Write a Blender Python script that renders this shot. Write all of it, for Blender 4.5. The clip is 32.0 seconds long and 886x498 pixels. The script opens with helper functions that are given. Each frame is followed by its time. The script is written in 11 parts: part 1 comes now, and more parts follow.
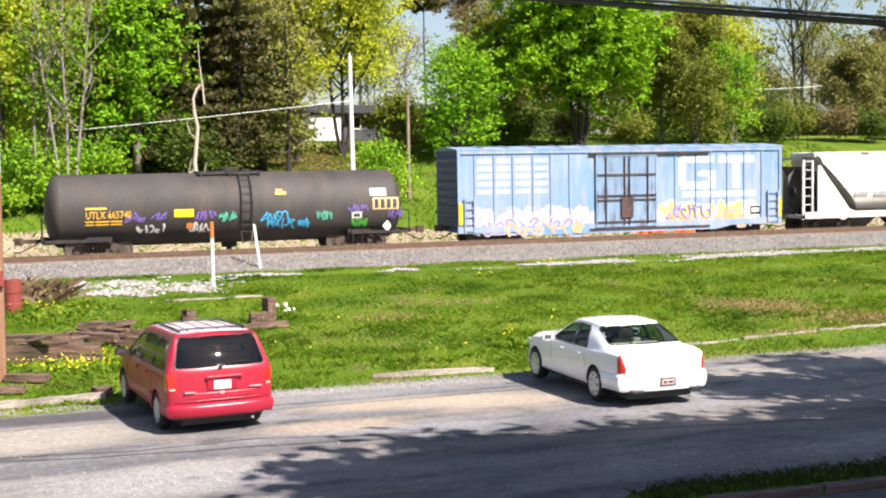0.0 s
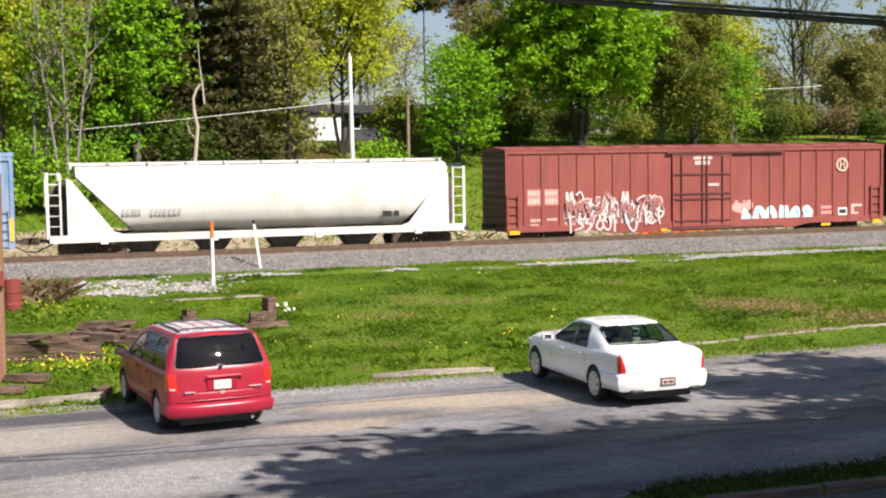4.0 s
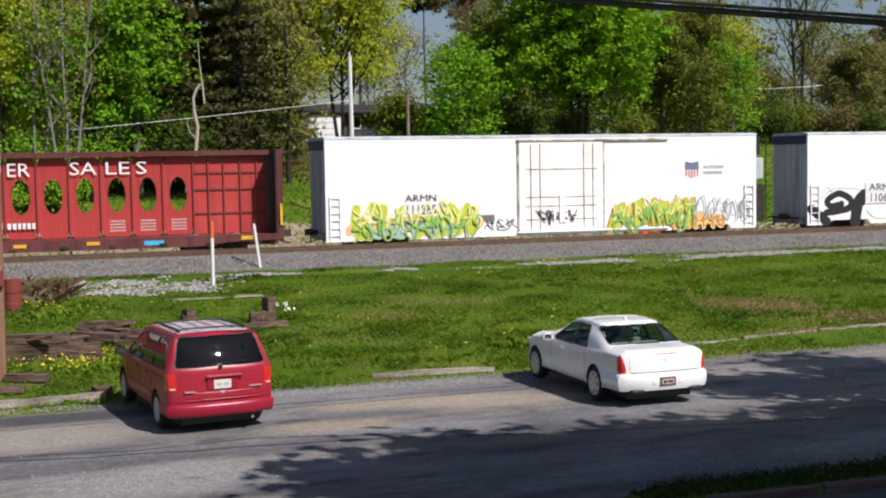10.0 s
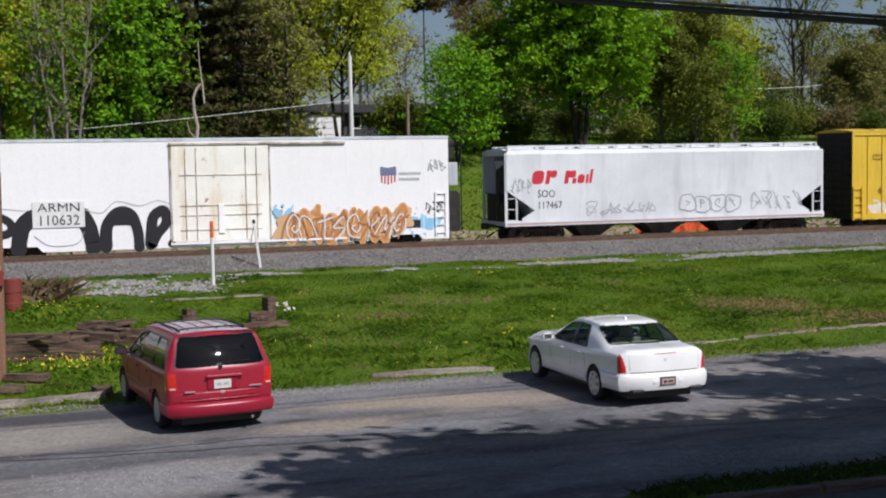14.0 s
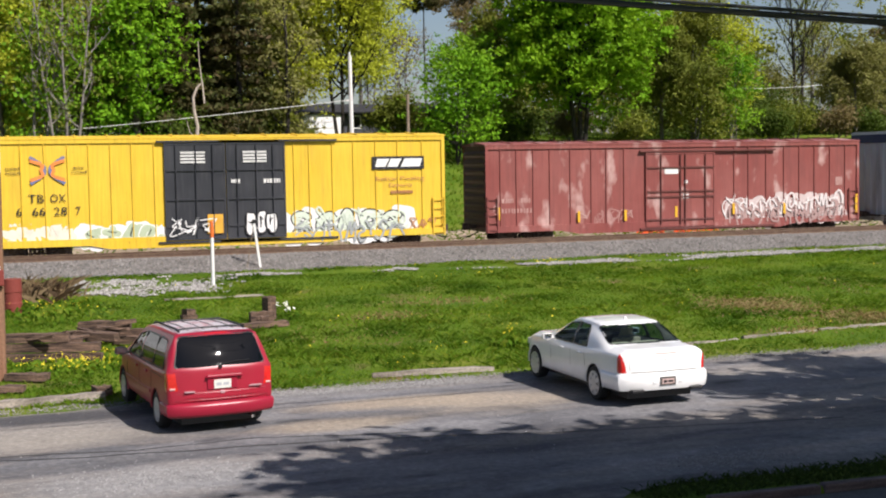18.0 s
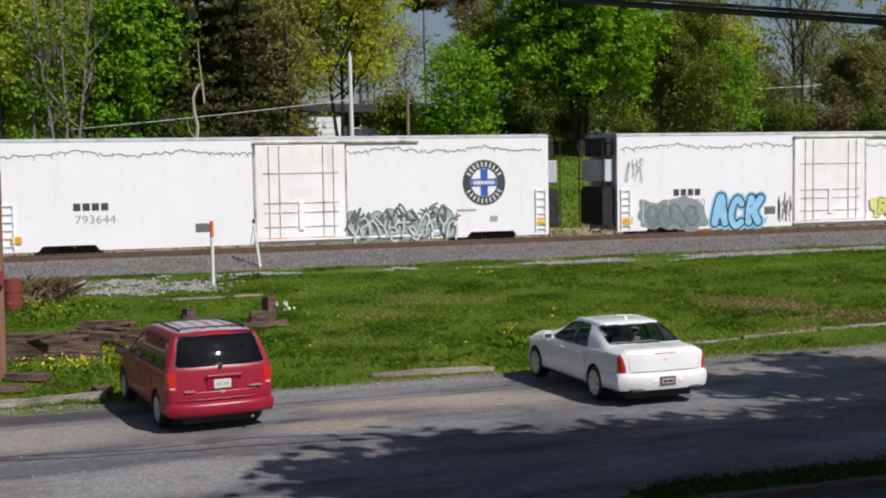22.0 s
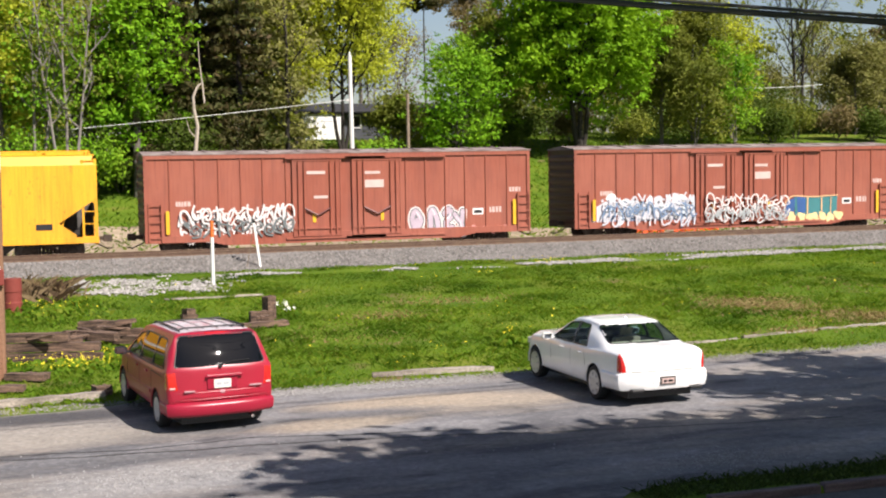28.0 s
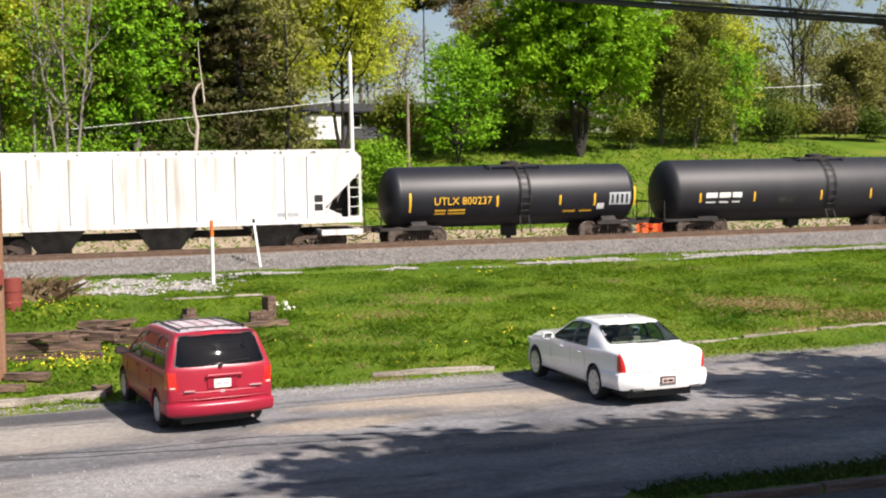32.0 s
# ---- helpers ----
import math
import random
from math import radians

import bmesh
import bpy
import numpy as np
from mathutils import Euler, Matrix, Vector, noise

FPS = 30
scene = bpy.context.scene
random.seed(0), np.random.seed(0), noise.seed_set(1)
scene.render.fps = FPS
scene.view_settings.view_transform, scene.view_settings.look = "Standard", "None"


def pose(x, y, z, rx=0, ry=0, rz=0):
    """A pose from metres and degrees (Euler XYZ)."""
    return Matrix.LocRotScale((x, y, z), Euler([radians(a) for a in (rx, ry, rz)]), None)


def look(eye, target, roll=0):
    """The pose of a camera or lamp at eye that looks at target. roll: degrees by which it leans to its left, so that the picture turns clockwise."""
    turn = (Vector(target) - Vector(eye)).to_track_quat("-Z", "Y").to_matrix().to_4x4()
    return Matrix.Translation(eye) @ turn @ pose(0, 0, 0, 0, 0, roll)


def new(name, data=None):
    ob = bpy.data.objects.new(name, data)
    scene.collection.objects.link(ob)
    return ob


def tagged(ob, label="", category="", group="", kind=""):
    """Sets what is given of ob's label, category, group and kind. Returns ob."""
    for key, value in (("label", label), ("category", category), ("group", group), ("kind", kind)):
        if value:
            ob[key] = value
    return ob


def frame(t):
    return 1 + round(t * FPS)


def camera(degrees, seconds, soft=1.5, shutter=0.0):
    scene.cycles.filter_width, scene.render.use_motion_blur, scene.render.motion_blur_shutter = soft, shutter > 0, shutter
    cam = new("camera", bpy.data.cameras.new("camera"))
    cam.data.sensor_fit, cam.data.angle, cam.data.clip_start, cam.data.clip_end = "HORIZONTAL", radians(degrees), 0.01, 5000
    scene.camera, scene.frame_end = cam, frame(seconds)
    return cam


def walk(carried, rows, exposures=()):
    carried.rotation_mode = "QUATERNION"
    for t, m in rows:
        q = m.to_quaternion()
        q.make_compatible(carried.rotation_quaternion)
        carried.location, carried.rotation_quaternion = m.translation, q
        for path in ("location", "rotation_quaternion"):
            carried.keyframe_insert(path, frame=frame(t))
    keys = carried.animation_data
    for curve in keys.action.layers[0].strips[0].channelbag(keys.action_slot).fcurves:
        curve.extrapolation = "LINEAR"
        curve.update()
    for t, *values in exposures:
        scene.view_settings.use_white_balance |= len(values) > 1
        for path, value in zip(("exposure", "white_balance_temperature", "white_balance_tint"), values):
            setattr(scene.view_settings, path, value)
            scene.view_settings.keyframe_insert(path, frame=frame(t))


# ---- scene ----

# World: x runs along the railway to the right, y away from the road, z up.
# The near sides of the freight cars run in the plane y = 0; the track's middle is y = 1.5.
EYE = Vector((-17.32, -53.40, 4.60))
YAW, TILT = 17.974, 3.85
RAIL = 0.835


def aim(tilt):
    a, b = radians(YAW), radians(tilt)
    return EYE + 50 * Vector((math.sin(a) * math.cos(b), math.cos(a) * math.cos(b), -math.sin(b)))


cam = camera(38.0, 32.0, soft=2.1)
walk(cam, [(0.0, look(EYE, aim(TILT - 0.02), -0.934)), (32.0, look(EYE, aim(TILT + 0.04), -0.934))],
     exposures=[(t, e, k, 16.0) for t, e, k in ((0.0, 1.36, 6700), (1.0, 1.14, 6700), (3.0, 0.90, 6700), (7.0, 0.95, 6600), (9.0, 0.93, 6600), (10.0, 0.18, 6300), (11.0, 0.01, 6100), (13.0, -0.12, 6000), (14.5, -0.12, 6100), (17.0, 0.30, 6400), (19.0, 0.58, 6500), (20.0, 0.44, 6400), (21.0, -0.06, 6300), (22.0, -0.13, 6200), (24.0, -0.14, 6200), (25.0, -0.14, 6300), (28.0, 0.85, 6700), (32.0, 0.88, 6700))])

# ---- daylight ----
TO_SUN = Vector((0.33, -0.60, 0.73)).normalized()
world = bpy.data.worlds.new("daylight")
scene.world = world
world.use_nodes = True
wn, wl = world.node_tree.nodes, world.node_tree.links
sky = wn.new("ShaderNodeTexSky")
sky.sky_type, sky.sun_disc = "NISHITA", False
sky.sun_elevation = math.asin(TO_SUN.z)
sky.sun_rotation = math.atan2(TO_SUN.x, TO_SUN.y)
sky.air_density, sky.dust_density, sky.ozone_density = 1.0, 1.2, 1.5
wl.new(sky.outputs[0], wn["Background"].inputs[0])
wn["Background"].inputs[1].default_value = 0.060
sun = new("sun", bpy.data.lights.new("sun", "SUN"))
sun.data.energy, sun.data.angle, sun.data.color = 5.0, radians(0.55), (1.0, 0.955, 0.88)
sun.matrix_world = look(TO_SUN * 80, (0, 0, 0))

# ---- materials ----


def nodes_of(name):
    m = bpy.data.materials.new(name)
    m.use_nodes = True
    t = m.node_tree
    return m, t.nodes, t.links, t.nodes["Principled BSDF"]


def noise_node(n, l, coord, scale, detail=4.0, stretch=(1, 1, 1), rough=0.55):
    mp = n.new("ShaderNodeMapping")
    mp.inputs["Scale"].default_value = stretch
    l.new(coord, mp.inputs[0])
    tx = n.new("ShaderNodeTexNoise")
    tx.inputs["Scale"].default_value, tx.inputs["Detail"].default_value, tx.inputs["Roughness"].default_value = scale, detail, rough
    l.new(mp.outputs[0], tx.inputs["Vector"])
    return tx.outputs["Fac"]


def ramp_node(n, l, fac, stops):
    r = n.new("ShaderNodeValToRGB")
    e = r.color_ramp.elements
    while len(e) < len(stops):
        e.new(0.5)
    for k, (p, c) in enumerate(stops):
        e[k].position, e[k].color = p, (*c, 1.0) if len(c) == 3 else c
    l.new(fac, r.inputs[0])
    return r.outputs[0]


def mix_node(n, l, fac, a, b, mode="MIX"):
    x = n.new("ShaderNodeMix")
    x.data_type, x.blend_type = "RGBA", mode
    for sock, v in ((x.inputs[0], fac), (x.inputs[6], a), (x.inputs[7], b)):
        if hasattr(v, "links"):
            l.new(v, sock)
        else:
            sock.default_value = v if isinstance(v, float) else (*v, 1.0)
    return x.outputs[2]


def bump_node(n, l, height, strength, dist):
    b = n.new("ShaderNodeBump")
    b.inputs["Strength"].default_value, b.inputs["Distance"].default_value = strength, dist
    l.new(height, b.inputs["Height"])
    return b.outputs[0]


def surface(name, col, col2, rough=0.6, scale=1.5, fine=30.0, stretch=(1, 1, 1), lo=0.4, hi=0.7, grain=0.25, bump=0.3, dist=0.01,
            metal=0.0, third=None, third_at=(0.55, 0.7), third_scale=0.4, coat=0.0):
    """A two-scale surface: broad patches of two colours, fine grain, and a third colour for stains."""
    m, n, l, p = nodes_of(name)
    co = n.new("ShaderNodeTexCoord").outputs["Object"]
    big = noise_node(n, l, co, scale, 5.0, stretch)
    small = noise_node(n, l, co, fine, 3.0)
    c = ramp_node(n, l, big, [(lo, col), (hi, col2)])
    if third:
        st = noise_node(n, l, co, third_scale, 6.0, stretch)
        f = ramp_node(n, l, st, [(third_at[0], (0, 0, 0)), (third_at[1], (1, 1, 1))])
        c = mix_node(n, l, f, c, third)
    g = ramp_node(n, l, small, [(0.25, (1 - grain,) * 3), (0.75, (1 + grain * 0.4,) * 3)])
    c = mix_node(n, l, 1.0, c, g, "MULTIPLY")
    l.new(c, p.inputs["Base Color"])
    p.inputs["Roughness"].default_value, p.inputs["Metallic"].default_value = rough, metal
    if coat:
        p.inputs["Coat Weight"].default_value, p.inputs["Coat Roughness"].default_value = coat, 0.04
    if bump:
        l.new(bump_node(n, l, small, bump, dist), p.inputs["Normal"])
    return m


def plain(name, col, rough=0.5, metal=0.0, vary=0.12, scale=8.0):
    return surface(name, col, tuple(c * (1 - vary) for c in col), rough, scale, 60.0, grain=0.12, bump=0.1, dist=0.003, metal=metal)


def car_paint(name, col, dirt, streak=(6.0, 6.0, 0.7), amount=(0.5, 0.72), rust=None, rough=0.5, fade=None, rubbed=None):
    """Old freight car paint: faded patches, vertical dirt streaks, grime gathered as blotches."""
    m, n, l, p = nodes_of(name)
    co = n.new("ShaderNodeTexCoord").outputs["Object"]
    fd = fade or tuple(min(1.0, c * 1.22 + 0.02) for c in col)
    c = ramp_node(n, l, noise_node(n, l, co, 0.35, 4.0), [(0.35, col), (0.7, fd)])
    stk = noise_node(n, l, co, 1.0, 6.0, streak)
    f = ramp_node(n, l, stk, [(amount[0], (0, 0, 0)), (amount[1], (0.75, 0.75, 0.75))])
    c = mix_node(n, l, f, c, dirt)
    if rust:
        rs = noise_node(n, l, co, 2.6, 7.0, (1, 1, 0.6), 0.7)
        c = mix_node(n, l, ramp_node(n, l, rs, [(0.62, (0, 0, 0)), (0.70, (0.9, 0.9, 0.9))]), c, rust)
    if rubbed:
        # soft pale patches where the paint is rubbed
        rb = noise_node(n, l, co, 1.25, 3.0, (1, 1, 0.6), 0.5)
        c = mix_node(n, l, ramp_node(n, l, rb, [(0.57, (0, 0, 0)), (0.70, (0.8, 0.8, 0.8))]), c, rubbed)
    # thin runs of rain and soot, and small chips; white cars are kept cleaner
    w = 0.12 if min(col) > 0.45 else 1.0
    run = ramp_node(n, l, noise_node(n, l, co, 1.0, 5.0, (11.0, 11.0, 0.45), 0.65), [(0.32, (1 - 0.17 * w,) * 3), (0.48, (1.0, 1.0, 1.0)), (0.70, (1 + 0.12 * w,) * 3)])
    c = mix_node(n, l, 1.0, c, run, "MULTIPLY")
    chip = ramp_node(n, l, noise_node(n, l, co, 9.0, 3.0, (1, 1, 0.6), 0.6), [(0.66, (0, 0, 0)), (0.72, (0.55 * w,) * 3)])
    c = mix_node(n, l, chip, c, tuple(0.55 * v for v in dirt))
    g = ramp_node(n, l, noise_node(n, l, co, 35.0, 2.0), [(0.3, (0.9, 0.9, 0.9)), (0.7, (1.04, 1.04, 1.04))])
    l.new(mix_node(n, l, 1.0, c, g, "MULTIPLY"), p.inputs["Base Color"])
    p.inputs["Roughness"].default_value = rough
    l.new(bump_node(n, l, noise_node(n, l, co, 3.0, 3.0), 0.15, 0.01), p.inputs["Normal"])
    return m


def leaf_mat(name, cols, see=0.35, patch=None):
    """Leaves: each one its own shade, some light shining through."""
    m, n, l, p = nodes_of(name)
    rnd = n.new("ShaderNodeNewGeometry").outputs["Random Per Island"]
    k = len(cols) - 1
    c = ramp_node(n, l, rnd, [(i / k, x) for i, x in enumerate(cols)])
    if patch:
        co = n.new("ShaderNodeTexCoord").outputs["Object"]
        f = ramp_node(n, l, noise_node(n, l, co, patch[0], 5.0, (0.7, 1.3, 1)), [(0.32, (0, 0, 0)), (0.68, (1, 1, 1))])
        c = mix_node(n, l, 1.0, c, mix_node(n, l, f, patch[1], patch[2]), "MULTIPLY")
    l.new(c, p.inputs["Base Color"])
    p.inputs["Roughness"].default_value, p.inputs["Specular IOR Level"].default_value = 0.7, 0.12
    tr = n.new("ShaderNodeBsdfTranslucent")
    l.new(mix_node(n, l, 1.0, c, (1.0, 1.0, 0.55), "MULTIPLY"), tr.inputs[0])
    mx = n.new("ShaderNodeMixShader")
    mx.inputs[0].default_value = see
    l.new(p.outputs[0], mx.inputs[1])
    l.new(tr.outputs[0], mx.inputs[2])
    l.new(mx.outputs[0], n["Material Output"].inputs[0])
    return m


def glass(name, tint=(0.6, 0.65, 0.65), see=0.5, bend=1.5):
    m, n, l, p = nodes_of(name)
    p.inputs["Base Color"].default_value = (0.003, 0.004, 0.006, 1)
    p.inputs["Roughness"].default_value = 0.03
    p.inputs["IOR"].default_value = bend
    tr = n.new("ShaderNodeBsdfTransparent")
    tr.inputs[0].default_value = (*tint, 1)
    mx = n.new("ShaderNodeMixShader")
    mx.inputs[0].default_value = see
    l.new(p.outputs[0], mx.inputs[1])
    l.new(tr.outputs[0], mx.inputs[2])
    l.new(mx.outputs[0], n["Material Output"].inputs[0])
    return m


# ---- mesh helpers ----


class Shape:
    """Collects faces for one mesh."""

    def __init__(self):
        self.v, self.f = [], []

    def add(self, vs, fs):
        b = len(self.v)
        self.v += [tuple(p) for p in vs]
        self.f += [tuple(b + i for i in q) for q in fs]
        return self

    def box(self, x0, x1, y0, y1, z0, z1):
        return self.add([(x, y, z) for z in (z0, z1) for y in (y0, y1) for x in (x0, x1)],
                        [(0, 2, 3, 1), (4, 5, 7, 6), (0, 1, 5, 4), (2, 6, 7, 3), (0, 4, 6, 2), (1, 3, 7, 5)])

    def prism(self, poly, axis, a, b):
        """poly: (p, q) pairs; axis 0: (y, z) swept along x; 1: (x, z) along y; 2: (x, y) along z."""
        put = ((lambda p, q, t: (t, p, q)), (lambda p, q, t: (p, t, q)), (lambda p, q, t: (p, q, t)))[axis]
        k = len(poly)
        vs = [put(p, q, a) for p, q in poly] + [put(p, q, b) for p, q in poly]
        fs = [(i, (i + 1) % k, k + (i + 1) % k, k + i) for i in range(k)]
        return self.add(vs, fs + [tuple(range(k))[::-1], tuple(range(k, 2 * k))])

    def tube(self, path, r, k=6, r1=None):
        """A round bar along a path, tapering from r to r1."""
        path = [Vector(p) for p in path]
        r1 = r if r1 is None else r1
        vs, fs = [], []
        for i, p in enumerate(path):
            d = (path[min(i + 1, len(path) - 1)] - path[max(i - 1, 0)]).normalized()
            a = d.orthogonal().normalized()
            if i and a.dot(last) < 0:
                a = -a
            if i:
                a = (last - d * last.dot(d)).normalized()
            last = a
            c = d.cross(a)
            rr = r + (r1 - r) * i / max(1, len(path) - 1)
            vs += [p + rr * (math.cos(t) * a + math.sin(t) * c) for t in (2 * math.pi * j / k for j in range(k))]
        for i in range(len(path) - 1):
            fs += [(i * k + j, i * k + (j + 1) % k, (i + 1) * k + (j + 1) % k, (i + 1) * k + j) for j in range(k)]
        fs += [tuple(range(k))[::-1], tuple(range((len(path) - 1) * k, len(path) * k))]
        return self.add(vs, fs)

    def lathe(self, prof, axis, k=24, at=(0, 0, 0)):
        """prof: (distance along the axis, radius) turned round it."""
        put = ((lambda t, a, b: (t, a, b)), (lambda t, a, b: (a, t, b)), (lambda t, a, b: (a, b, t)))[axis]
        vs = []
        for t, r in prof:
            vs += [Vector(at) + Vector(put(t, r * math.cos(w), r * math.sin(w))) for w in (2 * math.pi * j / k for j in range(k))]
        fs = []
        for i in range(len(prof) - 1):
            fs += [(i * k + j, i * k + (j + 1) % k, (i + 1) * k + (j + 1) % k, (i + 1) * k + j) for j in range(k)]
        fs += [tuple(range(k))[::-1], tuple(range((len(prof) - 1) * k, len(prof) * k))]
        return self.add(vs, fs)

    def sheet(self, grid):
        """grid: rows of points."""
        w = len(grid[0])
        return self.add([p for row in grid for p in row],
                        [(i * w + j, i * w + j + 1, (i + 1) * w + j + 1, (i + 1) * w + j) for i in range(len(grid) - 1) for j in range(w - 1)])

    def mesh(self, name, mat, smooth=False, bevel=0.0, turn=True):
        me = bpy.data.meshes.new(name)
        me.from_pydata(self.v, [], self.f)
        if turn or bevel:
            bm = bmesh.new()
            bm.from_mesh(me)
            if turn:
                bmesh.ops.recalc_face_normals(bm, faces=bm.faces)
            if bevel:
                es = [e for e in bm.edges if len(e.link_faces) == 2 and e.calc_face_angle(0) > 0.6]
                bmesh.ops.bevel(bm, geom=es, offset=bevel, segments=2, affect="EDGES", profile=0.5, clamp_overlap=True)
            bm.to_mesh(me)
            bm.free()
        if smooth:
            me.polygons.foreach_set("use_smooth", [True] * len(me.polygons))
            me.set_sharp_from_angle(angle=radians(smooth if smooth is not True else 40))
        me.materials.append(mat)
        return me


def part(name, shape, mat, parent, label="", smooth=False, bevel=0.0, at=None, kind=""):
    """One mesh object under a thing or under a part."""
    me = shape if isinstance(shape, bpy.types.Mesh) else shape.mesh(name, mat, smooth, bevel)
    ob = new(name, me)
    ob.parent = parent
    if at is not None:
        ob.matrix_basis = at if isinstance(at, Matrix) else Matrix.Translation(at)
    return tagged(ob, label, kind=kind)


def thing(name, m, label, category, group="", kind=""):
    """An Empty that carries the parts of one thing."""
    ob = new(name)
    ob.empty_display_size = 0.2
    ob.matrix_basis = m
    return tagged(ob, label, category, group, kind)


def single(name, shape, mat, label, category, m=None, group="", kind="", smooth=False, bevel=0.0):
    ob = new(name, shape.mesh(name, mat, smooth, bevel))
    if m is not None:
        ob.matrix_basis = m
    return tagged(ob, label, category, group, kind)


# ---- ground ----


def lot_height(x, y):
    return 0.0055 * (min(max(x, -60), 60) + 9.6) - 0.0224 * (max(y, -60) + 29.6)


def smooth01(w):
    w = min(max(w, 0.0), 1.0)
    return w * w * (3 - 2 * w)


def height(x, y):
    """The ground's height: road and car park, grass, the track's bed, the hill behind."""
    if y < -38.85:
        return lot_height(x, -38.9) - 0.16
    if y < -27.2:
        return lot_height(x, y)
    if y < -5.4:
        w = (y + 27.2) / 21.8
        bumpy = 0.05 * smooth01((y + 27.2) / 2) * noise.noise((x * 0.35, y * 0.35, 0.0))
        return lot_height(x, -27.2) * (1 - w) + 0.75 * w + bumpy
    if y < 6.0:
        return 0.60 + 0.15 * min(1, max(0, -y / 3))
    hill = 0.45 + 6.15 * smooth01((y - 9) / 45)
    return hill + 0.10 * min(1, (y - 6) / 4) * noise.noise((x * 0.12, y * 0.12, 3.0)) + 0.15 * max(0, 1 - (y - 6) / 3) + max(0, min(y, 80) - 60) * 0.06


def patch_mask(n, l, co, scale, a, b):
    return ramp_node(n, l, noise_node(n, l, co, scale, 6.0), [(a, (0, 0, 0)), (b, (1, 1, 1))])


def ground_mat():
    m, n, l, p = nodes_of("meadow_soil")
    co = n.new("ShaderNodeTexCoord").outputs["Object"]
    c = ramp_node(n, l, noise_node(n, l, co, 0.25, 6.0), [(0.3, (0.050, 0.102, 0.008)), (0.52, (0.090, 0.147, 0.012)), (0.72, (0.150, 0.165, 0.026))])
    c = mix_node(n, l, patch_mask(n, l, co, 0.55, 0.60, 0.72), c, (0.16, 0.115, 0.055))
    g = ramp_node(n, l, noise_node(n, l, co, 9.0, 5.0), [(0.3, (0.82, 0.82, 0.82)), (0.7, (1.12, 1.12, 1.12))])
    l.new(mix_node(n, l, 1.0, c, g, "MULTIPLY"), p.inputs["Base Color"])
    p.inputs["Roughness"].default_value, p.inputs["Specular IOR Level"].default_value = 0.9, 0.1
    l.new(bump_node(n, l, noise_node(n, l, co, 14.0, 5.0), 0.5, 0.04), p.inputs["Normal"])
    return m


def asphalt_mat(name, dark, pale, sand, spots=()):
    m, n, l, p = nodes_of(name)
    co = n.new("ShaderNodeTexCoord").outputs["Object"]
    c = ramp_node(n, l, noise_node(n, l, co, 0.26, 8.0, (0.5, 1.4, 1), 0.68), [(0.40, dark), (0.62, pale)])
    # tracked-in sand lies in long streaks along the car park
    c = mix_node(n, l, ramp_node(n, l, noise_node(n, l, co, 0.30, 7.0, (0.45, 1.6, 1), 0.65), [(0.46, (0, 0, 0)), (0.68, (0.9, 0.9, 0.9))]), c, sand)
    c = mix_node(n, l, ramp_node(n, l, noise_node(n, l, co, 1.1, 6.0, (0.6, 1.2, 1)), [(0.57, (0, 0, 0)), (0.70, (0.8, 0.8, 0.8))]), c, tuple(0.55 * v for v in dark))
    # worn and sanded places, with ragged edges
    wob = noise_node(n, l, co, 0.9, 7.0, (0.6, 1.3, 1), 0.7)
    for x, y, rx, ry, col, most in spots:
        mp = n.new("ShaderNodeMapping")
        mp.vector_type = "TEXTURE"
        mp.inputs["Location"].default_value, mp.inputs["Scale"].default_value = (x, y, 0), (rx, ry, 50)
        l.new(co, mp.inputs["Vector"])
        ln = n.new("ShaderNodeVectorMath")
        ln.operation = "LENGTH"
        l.new(mp.outputs[0], ln.inputs[0])
        ad = n.new("ShaderNodeMath")
        ad.operation = "MULTIPLY_ADD"
        l.new(wob, ad.inputs[0])
        ad.inputs[1].default_value = -1.5
        l.new(ln.outputs["Value"], ad.inputs[2])
        c = mix_node(n, l, ramp_node(n, l, ad.outputs[0], [(0.0, (most, most, most)), (0.9, (0, 0, 0))]), c, col)
    g = ramp_node(n, l, noise_node(n, l, co, 9.0, 6.0, rough=0.8), [(0.34, (0.68, 0.68, 0.70)), (0.52, (1.0, 1.0, 1.0)), (0.68, (1.45, 1.45, 1.45))])
    l.new(mix_node(n, l, 1.0, c, g, "MULTIPLY"), p.inputs["Base Color"])
    p.inputs["Roughness"].default_value, p.inputs["Specular IOR Level"].default_value = 0.85, 0.3
    l.new(bump_node(n, l, noise_node(n, l, co, 30.0, 4.0), 0.5, 0.02), p.inputs["Normal"])
    return m


MEADOW = ground_mat()
ASPHALT = asphalt_mat("worn_asphalt", (0.072, 0.072, 0.079), (0.215, 0.212, 0.216), (0.265, 0.232, 0.195),
                      ((-12.3, -31.6, 1.1, 0.45, (0.33, 0.275, 0.205), 0.7), (-10.4, -29.8, 1.6, 0.5, (0.34, 0.28, 0.21), 0.75), (-8.6, -30.4, 1.3, 0.7, (0.34, 0.285, 0.22), 0.7), (-17.2, -30.4, 1.5, 0.9, (0.29, 0.265, 0.23), 0.8),
                       (-17.0, -28.4, 1.9, 0.55, (0.055, 0.055, 0.06), 0.9), (-14.2, -32.9, 3.0, 0.4, (0.10, 0.10, 0.105), 0.6), (-6.5, -29.6, 1.6, 0.6, (0.11, 0.11, 0.115), 0.6), (-15.6, -34.6, 1.6, 0.8, (0.27, 0.265, 0.26), 0.7), (-2.5, -29.4, 3.0, 0.7, (0.29, 0.265, 0.235), 0.6)))
ROADTOP = asphalt_mat("road_asphalt", (0.06, 0.06, 0.062), (0.09, 0.09, 0.09), (0.11, 0.10, 0.085))
